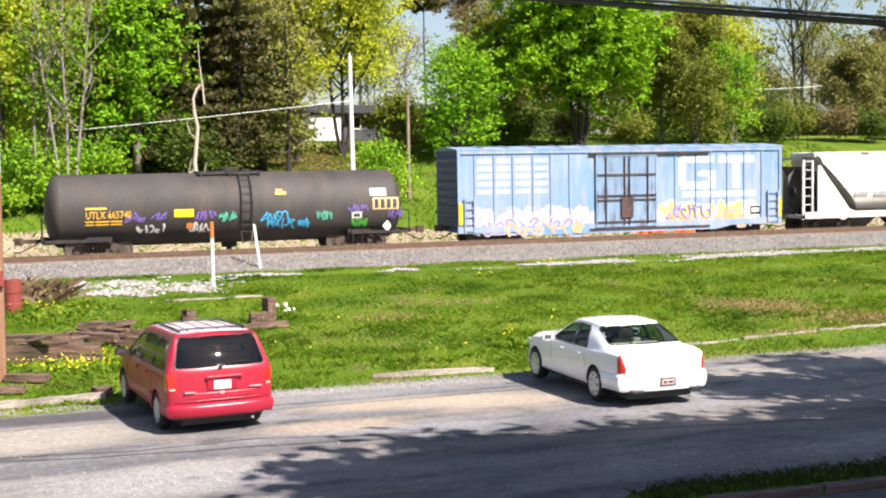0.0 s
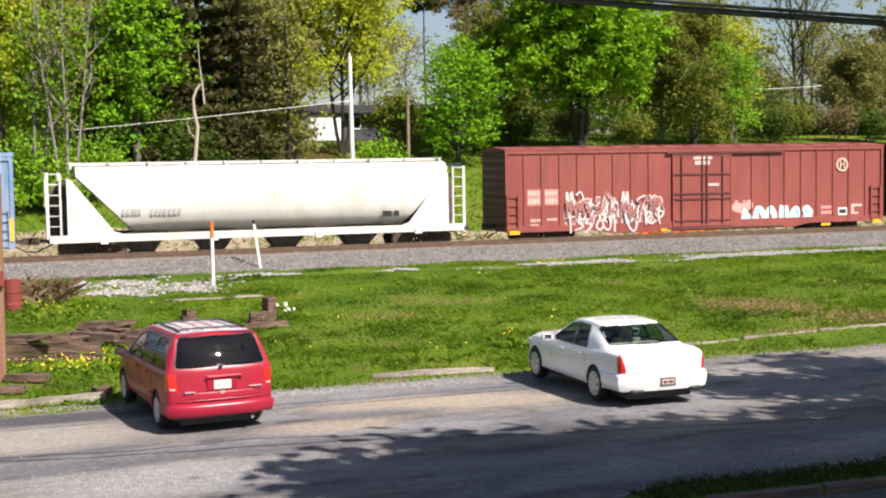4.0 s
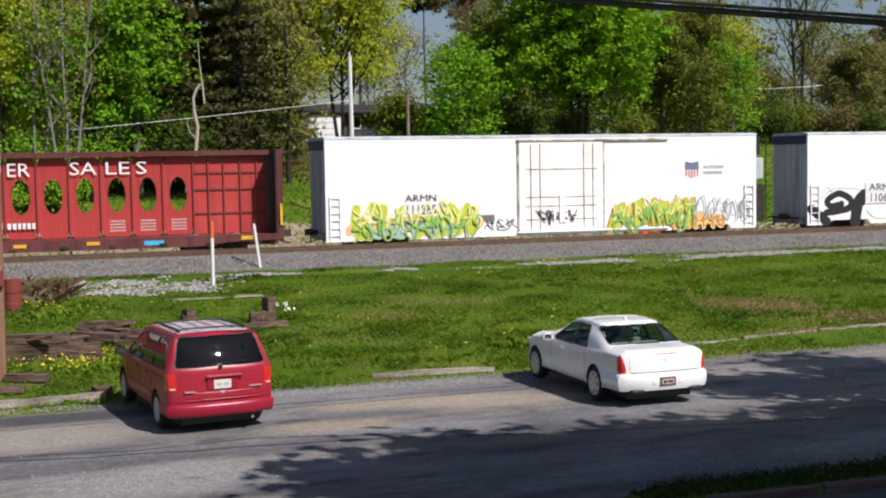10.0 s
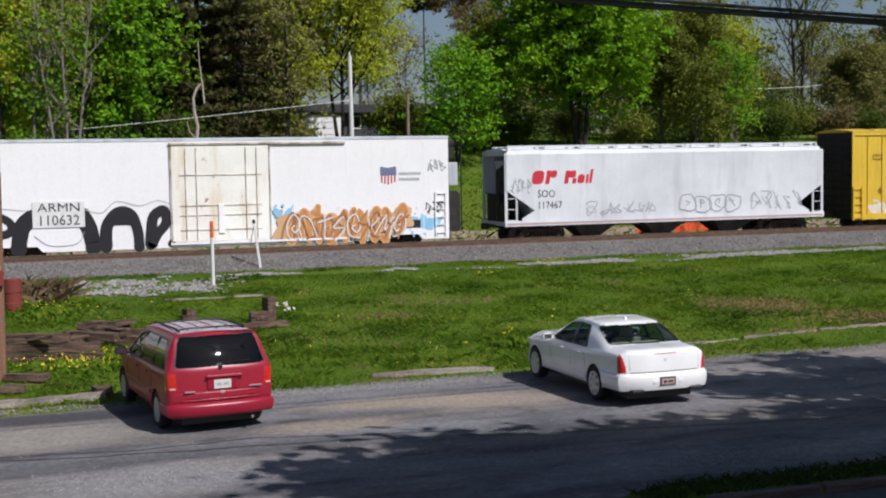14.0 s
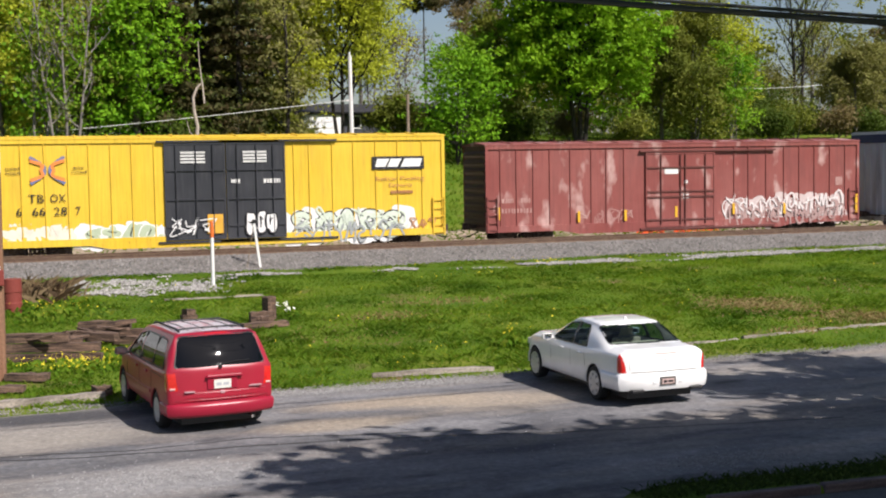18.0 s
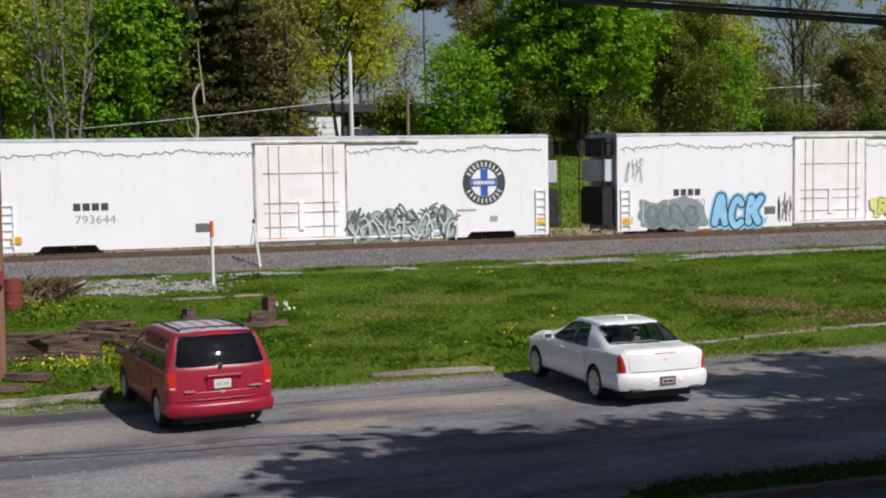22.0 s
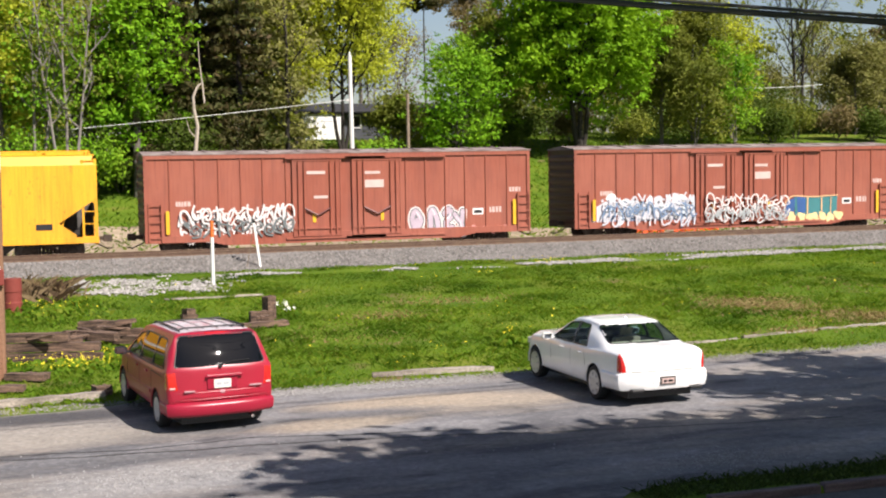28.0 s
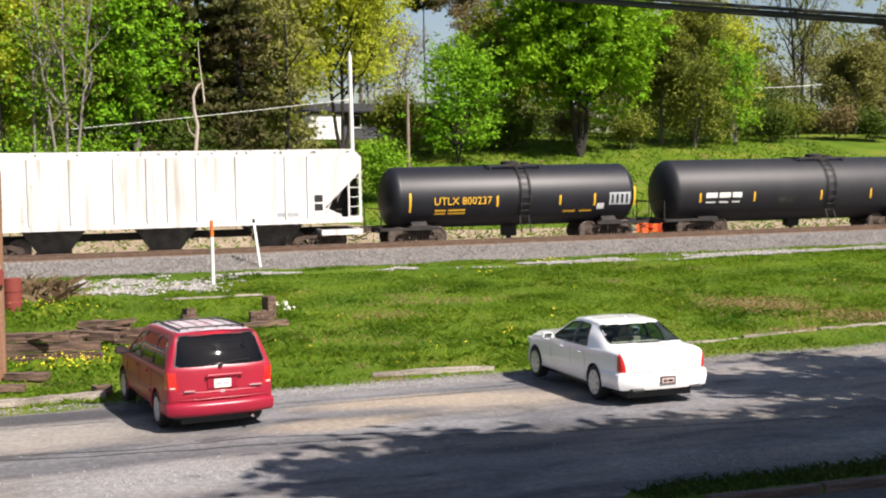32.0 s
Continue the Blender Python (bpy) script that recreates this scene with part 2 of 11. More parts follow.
BALLAST = surface("ballast_stone", (0.12, 0.11, 0.10), (0.20, 0.19, 0.175), 0.9, 1.2, 16.0, grain=0.55, bump=1.0, dist=0.05, lo=0.35, hi=0.65)


def ground_sheet():
    """One sheet to the horizon, finer near the camera and the track."""
    ys = sorted(set([-900, -400, -200, -120, -80, -62] + [round(-56 + 1.0 * i, 2) for i in range(30)] + [-38.9, -38.84, -27.21] +
                    [round(-27 + 0.6 * i, 2) for i in range(41)] + [-5.4, -2.6, 0, 3, 6] + [7 + 1.5 * i for i in range(40)] + [75, 95, 130, 200, 350, 700, 1400]))
    xs = sorted(set([-1400, -700, -350, -200, -130, -95] + [-80 + 5.0 * i for i in range(10)] + [round(-30 + 0.8 * i, 2) for i in range(75)] +
                    [32 + 3 * i for i in range(26)] + [120, 160, 240, 400, 800, 1400]))
    g = Shape().sheet([[(x, y, height(x, y) - 0.03) for x in xs] for y in ys])
    return single("ground", g, MEADOW, "uneven spring meadow ground with grass and bare soil", "ground", kind="structure", smooth=True)


ground_sheet()

# the car park: a worn asphalt sheet with an uneven edge towards the grass
def lot_sheet():
    xs = [-70 + 0.7 * i for i in range(171)]
    rows = []
    for k in range(9):
        row = []
        for x in xs:
            far = -27.25 + 0.28 * noise.noise((x * 0.5, 0, 9)) + 0.10 * noise.noise((x * 2.1, 0, 4)) - (0.55 if x < -15.5 else 0.0) * smooth01((-15.5 - x) / 1.0)
            near = -37.95 + 0.15 * noise.noise((x * 0.8, 5, 9)) - 0.88 * smooth01((-9.4 - x) / 1.3)
            y = near + (far - near) * k / 8
            row.append((x, y, lot_height(x, y) - (0.012 if k in (0, 8) else 0.0)))
        rows.append(row)
    return single("car_park", Shape().sheet(rows), ASPHALT, "worn grey asphalt car park with pale dusty patches", "car park", kind="structure", smooth=True)


lot_sheet()
# two long tarred cracks run across the car park
for line, w0 in (((( -24.0, -31.3), (-17.84, -31.87), (-15.76, -32.29), (-13.8, -32.12), (-11.53, -32.81), (-10.1, -33.1)), 0.045), (((-24.0, -31.9), (-17.84, -32.24), (-15.78, -32.62), (-13.91, -32.79), (-11.64, -33.18), (-8.0, -34.2), (-4.0, -34.9)), 0.06)):
    crack, edge_a, edge_b = Shape(), [], []
    for (ax, ay), (bx, by) in zip(line, line[1:]):
        for k in range(24):
            x, y = ax + (bx - ax) * k / 24, ay + (by - ay) * k / 24
            y += 0.10 * noise.noise((x * 1.1, w0 * 90, 3)) + 0.03 * noise.noise((x * 6.0, w0 * 90, 5))
            w = w0 * (0.55 + 0.6 * abs(noise.noise((x * 1.7, w0 * 50, 8))))
            edge_a.append((x, y - w, lot_height(x, y - w) + 0.004))
            edge_b.append((x, y + w, lot_height(x, y + w) + 0.004))
    single("crack", crack.sheet([edge_a, edge_b]), surface("tar_seam", (0.022, 0.022, 0.024), (0.06, 0.06, 0.06), 0.8, 4.0, 30.0), "long dark tarred crack in the asphalt", "crack", kind="structure")
road = Shape().sheet([[(x, y, lot_height(x, -38.9) + 0.004 - 0.10 + 0.02 * (1 - abs(y + 42.4) / 3.6)) for x in (-420, -60, -20, 20, 60, 420)] for y in (-46.0, -42.4, -38.95)])
single("road", road, ROADTOP, "two-lane asphalt road beyond the grass verge", "road", kind="structure")

# ballast bed, rails and sleepers
bed = Shape().sheet([[(x, y, z + 0.02 * noise.noise((x * 1.3, y * 2, 0))) for x in [-420 + 12.0 * i for i in range(29)] + [-80 + 1.4 * i for i in range(130)] + [106 + 12.0 * i for i in range(27)]]
                     for y, z in ((-6.3, 0.64), (-5.7, 0.77), (-5.0, 0.95), (-4.35, 1.14), (-3.6, 1.16), (-2.2, 1.16), (-1.6, 1.13), (-0.9, 0.80), (0.2, 0.67), (1.5, 0.67), (2.8, 0.67), (3.8, 0.66), (4.8, 0.60), (6.0, 0.50))])
single("track_bed", bed, BALLAST, "grey crushed stone ballast bed under the railway track", "ballast", kind="structure", smooth=True)
RAIL_STEEL = surface("rail_steel", (0.16, 0.10, 0.07), (0.22, 0.15, 0.10), 0.55, 3.0, 40.0, metal=0.4)
for y, up in ((0.78, 0.0), (2.22, 0.0), (-3.62, 0.475), (-2.18, 0.475)):
    zz = [0.665 + up, 0.68 + up, 0.70 + up, 0.80 + up, 0.805 + up, RAIL + up]
    rl = Shape().prism([(y - 0.07, zz[0]), (y + 0.07, zz[0]), (y + 0.07, zz[1]), (y + 0.012, zz[2]), (y + 0.012, zz[3]), (y + 0.036, zz[4]), (y + 0.036, zz[5]),
                        (y - 0.036, zz[5]), (y - 0.036, zz[4]), (y - 0.012, zz[3]), (y - 0.012, zz[2]), (y - 0.07, zz[1])], 0, -420, 420)
    single("rail", rl, RAIL_STEEL, "brown steel rail with a worn head", "rail", group="rails of the track", kind="structure")

# ---- the freight train ----
BLACK_STEEL = surface("black_underframe", (0.012, 0.011, 0.010), (0.035, 0.028, 0.022), 0.75, 3.0, 30.0, grain=0.4)
BOGIE_STEEL = surface("brown_bogie_steel", (0.045, 0.030, 0.022), (0.09, 0.06, 0.04), 0.8, 3.0, 30.0, grain=0.4)
WHEEL_STEEL = surface("wheel_steel", (0.10, 0.075, 0.06), (0.17, 0.14, 0.12), 0.5, 4.0, 30.0, metal=0.5)
TRAIN, WHEELS, MESHES = [], {-1: [], 1: []}, {}
SIDE = -1.5


def flat(name, col, rough=0.55):
    """Sprayed or stencilled paint with a little wear."""
    if ("flat", name) not in MESHES:
        MESHES[("flat", name)] = surface(name, col, tuple(c * 0.85 for c in col), rough, 2.5, 40.0, grain=0.15, bump=0.0)
    return MESHES[("flat", name)]


INK = flat("spray_black", (0.015, 0.015, 0.018))
CHALK = flat("spray_white", (0.80, 0.80, 0.78))
YELLOW_TAPE = flat("yellow_marker", (0.75, 0.42, 0.02))


def wheelset_mesh():
    s = Shape()
    for d in (-1, 1):
        s.lathe([(d * 0.66, 0.10), (d * 0.67, 0.49), (d * 0.70, 0.485), (d * 0.71, 0.46), (d * 0.79, 0.455), (d * 0.79, 0.39), (d * 0.755, 0.37), (d * 0.755, 0.16),
                 (d * 0.80, 0.14), (d * 0.80, 0.08), (d * 1.12, 0.08), (d * 1.12, 0.0)], 1, 20)
        for k in range(3):
            w = k * 2.094
            s.lathe([(d * 1.115, 0.022), (d * 1.14, 0.022), (d * 1.14, 0.0)], 1, 6, (0.05 * math.cos(w), 0, 0.05 * math.sin(w)))
    s.lathe([(-0.66, 0.08), (0.66, 0.08)], 1, 12)
    return s.mesh("wheelset", WHEEL_STEEL, smooth=35)


def bogie_mesh():
    """Two cast side frames with spring openings, and the bolster."""
    s = Shape()
    for y in (-1.10, 1.00):
        s.prism([(-1.12, 0.40), (-0.98, 0.62), (-0.55, 0.72), (0.55, 0.72), (0.98, 0.62), (1.12, 0.40), (0.95, 0.36), (0.72, 0.46), (0.42, 0.58), (-0.42, 0.58), (-0.72, 0.46), (-0.95, 0.36)], 1, y, y + 0.10)
        s.prism([(-0.80, 0.44), (-0.40, 0.20), (0.40, 0.20), (0.80, 0.44), (0.66, 0.46), (0.36, 0.29), (-0.36, 0.29), (-0.66, 0.46)], 1, y + 0.005, y + 0.095)
        for x in (-0.42, 0.34):
            s.box(x, x + 0.08, y + 0.01, y + 0.09, 0.25, 0.60)
        for x in (-0.24, -0.08, 0.08, 0.24):
            s.lathe([(0.29, 0.055), (0.33, 0.065), (0.37, 0.052), (0.41, 0.065), (0.45, 0.052), (0.49, 0.065), (0.53, 0.055)], 2, 8, (x, y + 0.05, 0))
        for x in (-0.89, 0.89):
            s.lathe([(y - 0.04, 0.13), (y + 0.12, 0.13)], 1, 12, (x, 0, 0.46))
    s.box(-0.22, 0.22, -1.05, 1.05, 0.50, 0.76)
    s.box(-0.45, 0.45, -0.25, 0.25, 0.60, 0.80)
    return s.mesh("bogie", BOGIE_STEEL)


def coupler_mesh():
    s = Shape().box(-0.75, 0.25, -0.09, 0.09, 0.76, 0.92)
    s.prism([(0.25, -0.16), (0.52, -0.17), (0.60, -0.05), (0.50, 0.02), (0.42, 0.02), (0.42, 0.14), (0.30, 0.16), (0.25, 0.12)], 2, 0.70, 0.98)
    s.tube([(-0.3, 0.35, 0.75), (0.1, 0.32, 0.55), (0.40, 0.22, 0.40), (0.62, 0.10, 0.42)], 0.03)
    return s.mesh("coupler", BOGIE_STEEL)


GEAR = {"wheelset": wheelset_mesh(), "bogie": bogie_mesh(), "coupler": coupler_mesh()}


def freight_car(name, a, b, label, bogie_at, couple=0.0):
    """An Empty on the rails with its running gear; a and b are its ends along the train."""
    half, mid = (b - a) / 2, (a + b) / 2
    car = thing(name, pose(mid, 1.5, RAIL), label, "freight car", group="cars of the freight train")
    for d in (-1, 1):
        bg = part("bogie", GEAR["bogie"], None, car, "rust-brown cast steel bogie", at=(d * bogie_at, 0, 0))
        for e in (-1, 1):
            ws = part("wheelset", GEAR["wheelset"], None, bg, at=(e * 0.89, 0, 0.46))
            WHEELS[e].append(ws)
        part("coupler", GEAR["coupler"], None, car, at=pose(d * (half + couple), 0, 0, 0, 0, 0 if d > 0 else 180))
    TRAIN.append((car, mid))
    return car, half


def lettering(car, text, x, z, size, mat, y=SIDE - 0.008, wide=None, name="lettering"):
    """Words in the built-in font, from x on, base at z, capital height size."""
    key = ("text", text, mat.name)
    if key not in MESHES:
        cu = bpy.data.curves.new("lettering", "FONT")
        cu.body, cu.size, cu.resolution_u = text, 1.0, 2
        ob = new("lettering", cu)
        me = bpy.data.meshes.new_from_object(ob.evaluated_get(bpy.context.evaluated_depsgraph_get()))
        bpy.data.objects.remove(ob)
        me.materials.clear()
        me.materials.append(mat)
        MESHES[key] = me
    me = MESHES[key]
    w = max(v.co.x for v in me.vertices)
    sx = wide / w if wide else size / 0.70
    o = part(name, me, mat, car)
    o.matrix_basis = pose(x, y, z, 90) @ Matrix.Diagonal((sx, size / 0.70, 1, 1))
    return o


def bars(car, boxes, mat, name="lettering", label="", y=SIDE - 0.006):
    s = Shape()
    for k, (x0, x1, z0, z1) in enumerate(boxes):
        s.box(x0, x1, y - 0.0002 * k, y + 0.02, z0, z1)
    return part(name, s, mat, car, label, kind="stuff" if len(boxes) > 1 else "")


def dashes(x0, x1, z0, z1, rng, fill=0.7):
    """Short bars in a row, for writing that cannot be read."""
    out, x, h = [], x0, z1 - z0
    while x < x1 - 0.02:
        w = min(h * rng.uniform(0.5, 0.9), x1 - x)
        out.append((x, x + w * fill, z0, z1))
        x += w
    return out


def ribbon(s, pts, w, y, w1=None):
    """A flat stroke on the car's side."""
    w1 = w if w1 is None else w1
    n = len(pts)
    L, R = [], []
    for i, (px, pz) in enumerate(pts):
        ax, az = pts[max(i - 1, 0)]
        bx, bz = pts[min(i + 1, n - 1)]
        d = math.hypot(bx - ax, bz - az) or 1
        ww = (w + (w1 - w) * i / max(1, n - 1)) / 2
        nx, nz = -(bz - az) / d * ww, (bx - ax) / d * ww
        L.append((px + nx, y - 0.00003 * i, pz + nz))
        R.append((px - nx, y - 0.00003 * i, pz - nz))
    s.sheet([L, R])


def curve_pts(pts, k=5):
    """Catmull-Rom through points."""
    out = []
    for i in range(len(pts) - 1):
        p0, p1, p2, p3 = pts[max(i - 1, 0)], pts[i], pts[i + 1], pts[min(i + 2, len(pts) - 1)]
        for j in range(k):
            t = j / k
            out.append(tuple(0.5 * (2 * b + (c - a) * t + (2 * a - 5 * b + 4 * c - d) * t * t + (3 * b - a - 3 * c + d) * t ** 3) for a, b, c, d in zip(p0, p1, p2, p3)))
    return out + [pts[-1]]


def blob_pts(cx, cz, rx, rz, rng, k=26, wob=0.14, square=0.75):
    ph = [rng.uniform(0, 6.28) for _ in range(4)]
    out = []
    for j in range(k):
        w = 2 * math.pi * j / k
        c, s_ = math.cos(w), math.sin(w)
        r = 1 + wob * (math.sin(2 * w + ph[0]) * 0.5 + math.sin(3 * w + ph[1]) * 0.6 + math.sin(5 * w + ph[2]) * 0.35)
        out.append((cx + rx * r * math.copysign(abs(c) ** square, c), cz + rz * r * math.copysign(abs(s_) ** square, s_)))
    return out


def poly_face(s, pts, y):
    s.add([(x, y, z) for x, z in pts], [tuple(range(len(pts)))])


def graffiti(car, x0, x1, z0, z1, n, fill, line, shine, seed, style="bubble", cloud=None, y=SIDE - 0.004, halo=None):
    """A sprayed piece of n letter forms: cloud, halo, fill, outline and shine, each a thin layer of paint."""
    rng = random.Random(seed)
    w, h = (x1 - x0) / n, z1 - z0
    cz, fills, lines, shines, clouds, halos = (z0 + z1) / 2, Shape(), Shape(), Shape(), Shape(), Shape()
    if cloud:
        for k in range(n + 2):
            poly_face(clouds, blob_pts(x0 + (k + 0.2) * (x1 - x0) / (n + 1.4), cz + rng.uniform(-0.08, 0.12) * h, w * 0.85, h * rng.uniform(0.42, 0.58), rng, wob=0.22), y - 0.0004 * k)
        y -= 0.0045
    for k in range(n):
        cx = x0 + (k + 0.5) * w
        if style == "tag":
            pts = [(cx + rng.uniform(-0.55, 0.55) * w, cz + rng.uniform(-0.48, 0.48) * h) for _ in range(6)]
            ribbon(lines, curve_pts(pts), 0.045, y - 0.0003 * k)
            ribbon(lines, curve_pts([(cx + rng.uniform(-0.5, 0.5) * w, cz + rng.uniform(-0.48, 0.48) * h) for _ in range(4)]), 0.04, y - 0.0003 * k - 0.00015)
            continue
        if style == "bubble":
            rx, rz = w * rng.uniform(0.50, 0.60), h * rng.uniform(0.40, 0.48)
            p = blob_pts(cx, cz + rng.uniform(-0.05, 0.05) * h, rx, rz, rng)
            if halo:
                poly_face(halos, [(cx + (a - cx) * 1.16, cz + (b - cz) * 1.18) for a, b in p], y - 0.0004 * k)
            poly_face(fills, p, y - 0.0045 - 0.0004 * k)
            ribbon(lines, p + p[:2], 0.055, y - 0.0125 - 0.0004 * k)
            for _ in range(2):
                a = [(cx + rng.uniform(-0.4, 0.4) * rx, cz + rng.uniform(-0.6, 0.6) * rz) for _ in range(3)]
                ribbon(lines, curve_pts(a), 0.05, y - 0.0128 - 0.0004 * k)
            a = [(cx - rx * 0.6, cz + rz * 0.2), (cx - rx * 0.45, cz + rz * 0.55), (cx - rx * 0.1, cz + rz * 0.68)]
            ribbon(shines, curve_pts(a), 0.07, y - 0.0135 - 0.0004 * k, 0.03)
        else:
            bw = min(w, h) * rng.uniform(0.24, 0.34)
            anchors = [(cx + dx * w * 0.42 + rng.uniform(-0.08, 0.08) * w, cz + dz * h * 0.40 + rng.uniform(-0.07, 0.07) * h) for dx in (-1, 0, 1) for dz in (-1, 0, 1)]
            for q in range(4):
                a, b, c = rng.sample(anchors, 3)
                p = curve_pts([a, b, c], 4)
                e = 0.0002 * (4 * k + q)
                ribbon(halos if halo else lines, p, bw + (0.20 if halo else 0.10), y - e)
                if halo:
                    ribbon(lines, p, bw + 0.08, y - 0.004 - e)
                ribbon(fills, p, bw, y - 0.012 - e, bw * 0.7)
                if rng.random() < 0.6:
                    ribbon(shines, [(u + 0.02, v + bw * 0.15) for u, v in p[1:-1]], bw * 0.22, y - 0.020 - e)
    for nm, s, mt, lb in (("graffiti_cloud", clouds, cloud, "sprayed background cloud"), ("graffiti_halo", halos, halo, "sprayed halo round the letters"),
                          ("graffiti_fill", fills, fill, "sprayed letter fill"), ("graffiti_outline", lines, line, "sprayed letter outline"), ("graffiti_shine", shines, shine, "sprayed highlights")):
        if s.f and mt:
            part(nm, s, mt, car, lb, kind="stuff")


# strokes of sprayed letters and of forms that are no letters, in a unit box
STROKES = {
    "R": (((0.05, 0), (0.05, 0.5), (0.05, 0.98), (0.55, 1), (0.80, 0.78), (0.58, 0.52), (0.10, 0.48)), ((0.40, 0.48), (0.60, 0.25), (0.90, 0))),
    "U": (((0.05, 1), (0.02, 0.40), (0.12, 0.10), (0.45, 0), (0.75, 0.12), (0.85, 0.40), (0.82, 1)),),
    "N": (((0.05, 0), (0.05, 0.5), (0.08, 1)), ((0.08, 0.80), (0.35, 1), (0.68, 0.95), (0.84, 0.70), (0.82, 0))),
    "I": (((0.30, 0), (0.34, 0.5), (0.30, 1)),),
    "S": (((0.80, 0.86), (0.48, 1), (0.12, 0.84), (0.22, 0.58), (0.68, 0.44), (0.80, 0.16), (0.42, 0), (0.05, 0.12)),),
    "O": (((0.45, 1), (0.10, 0.78), (0.05, 0.35), (0.38, 0), (0.75, 0.20), (0.84, 0.68), (0.45, 1)),),
    "C": (((0.80, 0.82), (0.48, 1), (0.12, 0.74), (0.06, 0.32), (0.40, 0), (0.82, 0.14)),),
    "A": (((0.0, 0), (0.20, 0.55), (0.40, 1), (0.52, 1), (0.66, 0.55), (0.86, 0)), ((0.18, 0.32), (0.70, 0.34))),
    "K": (((0.08, 0), (0.06, 0.5), (0.10, 1)), ((0.85, 1), (0.45, 0.60), (0.14, 0.45)), ((0.34, 0.52), (0.60, 0.25), (0.92, 0))),
    "P": (((0.08, 0), (0.05, 0.5), (0.08, 0.98), (0.58, 1), (0.84, 0.74), (0.58, 0.44), (0.12, 0.42)),),
    "E": (((0.80, 0.92), (0.40, 1), (0.08, 0.80), (0.05, 0.22), (0.38, 0), (0.84, 0.08)), ((0.12, 0.50), (0.62, 0.52))),
    "hook": (((0.06, 1), (0.08, 0.35), (0.42, 0.02), (0.80, 0.22), (0.72, 0.62), (0.40, 0.55)),),
    "arch": (((0.0, 0), (0.04, 0.68), (0.40, 1), (0.76, 0.70), (0.84, 0)),),
    "wave": (((0.02, 0.78), (0.34, 1), (0.66, 0.74), (0.22, 0.40), (0.50, 0.02), (0.88, 0.18)),),
    "cross": (((0.36, 0), (0.42, 0.5), (0.34, 1)), ((0.0, 0.72), (0.84, 0.80))),
    "fork": (((0.02, 1), (0.40, 0.52), (0.84, 1)), ((0.40, 0.55), (0.36, 0))),
    "tooth": (((0.0, 0), (0.20, 1), (0.42, 0.32), (0.62, 1), (0.86, 0)),),
    "coil": (((0.50, 0.55), (0.32, 0.42), (0.58, 0.28), (0.80, 0.60), (0.45, 0.98), (0.06, 0.60), (0.20, 0.10), (0.80, 0.02)),),
    "bolt": (((0.70, 1), (0.10, 0.58), (0.72, 0.48), (0.15, 0)),),
}
FORMS = ("hook", "arch", "wave", "cross", "fork", "tooth", "bolt", "coil")


def piece(car, forms, x0, x1, z0, z1, fill, line, seed, fat=0.24, edge=0.045, y=SIDE - 0.004, shine=None, halo=None, jolt=0.06, drop=0.0, lap=1.22):
    """Fat sprayed strokes with an outline, form by form; drop lowers each next form."""
    rng = random.Random(seed)
    n = len(forms)
    w, h = (x1 - x0) / n, z1 - z0
    fills, lines, shines, halos = Shape(), Shape(), Shape(), Shape()

    def stroke(s, pts, wd, yy):
        ribbon(s, pts, wd, yy)
        for cx, cz in (pts[0], pts[-1]):
            poly_face(s, [(cx + wd / 2 * math.cos(a), cz + wd / 2 * math.sin(a)) for a in (2 * math.pi * q / 12 for q in range(12))], yy - 0.0002)
    for k, f in enumerate(forms):
        lx, lz = x0 + k * w + rng.uniform(-0.03, 0.03) * w, z0 + rng.uniform(-jolt, jolt) * h - drop * k
        sk, hh, ww = rng.uniform(-0.10, 0.14), h * rng.uniform(1 - jolt, 1 + jolt), w * lap * 0.92
        fw = fat * min(ww * 1.15, hh) * rng.uniform(0.9, 1.15)
        flip, turn = (rng.random() < 0.5, rng.uniform(-0.5, 0.5)) if len(f) > 1 else (False, 0.0)
        for q, st in enumerate(STROKES[f]):
            pts = curve_pts([(lx + fw / 2 + (ww - fw) * min(1, a) + sk * hh * b + rng.uniform(-0.03, 0.03) * w, lz + fw / 2 + (hh - fw) * b) for a, b in
                             (((0.86 - u if flip else u) + turn * (v - 0.5), min(1.0, max(0.0, v + turn * (0.4 - u)))) for u, v in st)], 6)
            yy = y - 0.0026 * k - 0.0007 * q
            if halo:
                stroke(halos, pts, fw + 4.5 * edge, y + 0.001 - 0.0001 * k)
            if line:
                stroke(lines, pts, fw + 2 * edge, yy - 0.0004)
            if fill:
                stroke(fills, pts, fw, yy - 0.0016)
            if shine:
                m = len(pts) // 2
                ribbon(shines, [(a - fw * 0.18, b + fw * 0.16) for a, b in pts[max(0, m - 4):m + 2]], fw * 0.16, yy - 0.0022)
    for nm, sh, mt, lb in (("graffiti_halo", halos, halo, "sprayed halo round the letters"), ("graffiti_outline", lines, line, "sprayed letter outline"), ("graffiti_fill", fills, fill, "sprayed letter fill"), ("graffiti_shine", shines, shine, "sprayed highlights")):
        if sh.f and mt:
            part(nm, sh, mt, car, lb, kind="stuff")


def forms_of(n, seed):
    rng = random.Random(seed)
    return [rng.choice(FORMS) for _ in range(n)]


def busy(car, x0, x1, z0, z1, mats, seed, y):
    """Small crossing strokes that fill a sprayed piece."""
    for k, mt in enumerate(mats):
        n = max(3, int((x1 - x0) / 0.42))
        a, b = (z0, z0 + 0.62 * (z1 - z0)) if k % 2 else (z0 + 0.35 * (z1 - z0), z1)
        piece(car, forms_of(n, seed + k), x0, x1, a, b, None, mt, seed + 50 + k, fat=0.09, edge=0.012, y=y - 0.03 * k, jolt=0.25, lap=1.4)


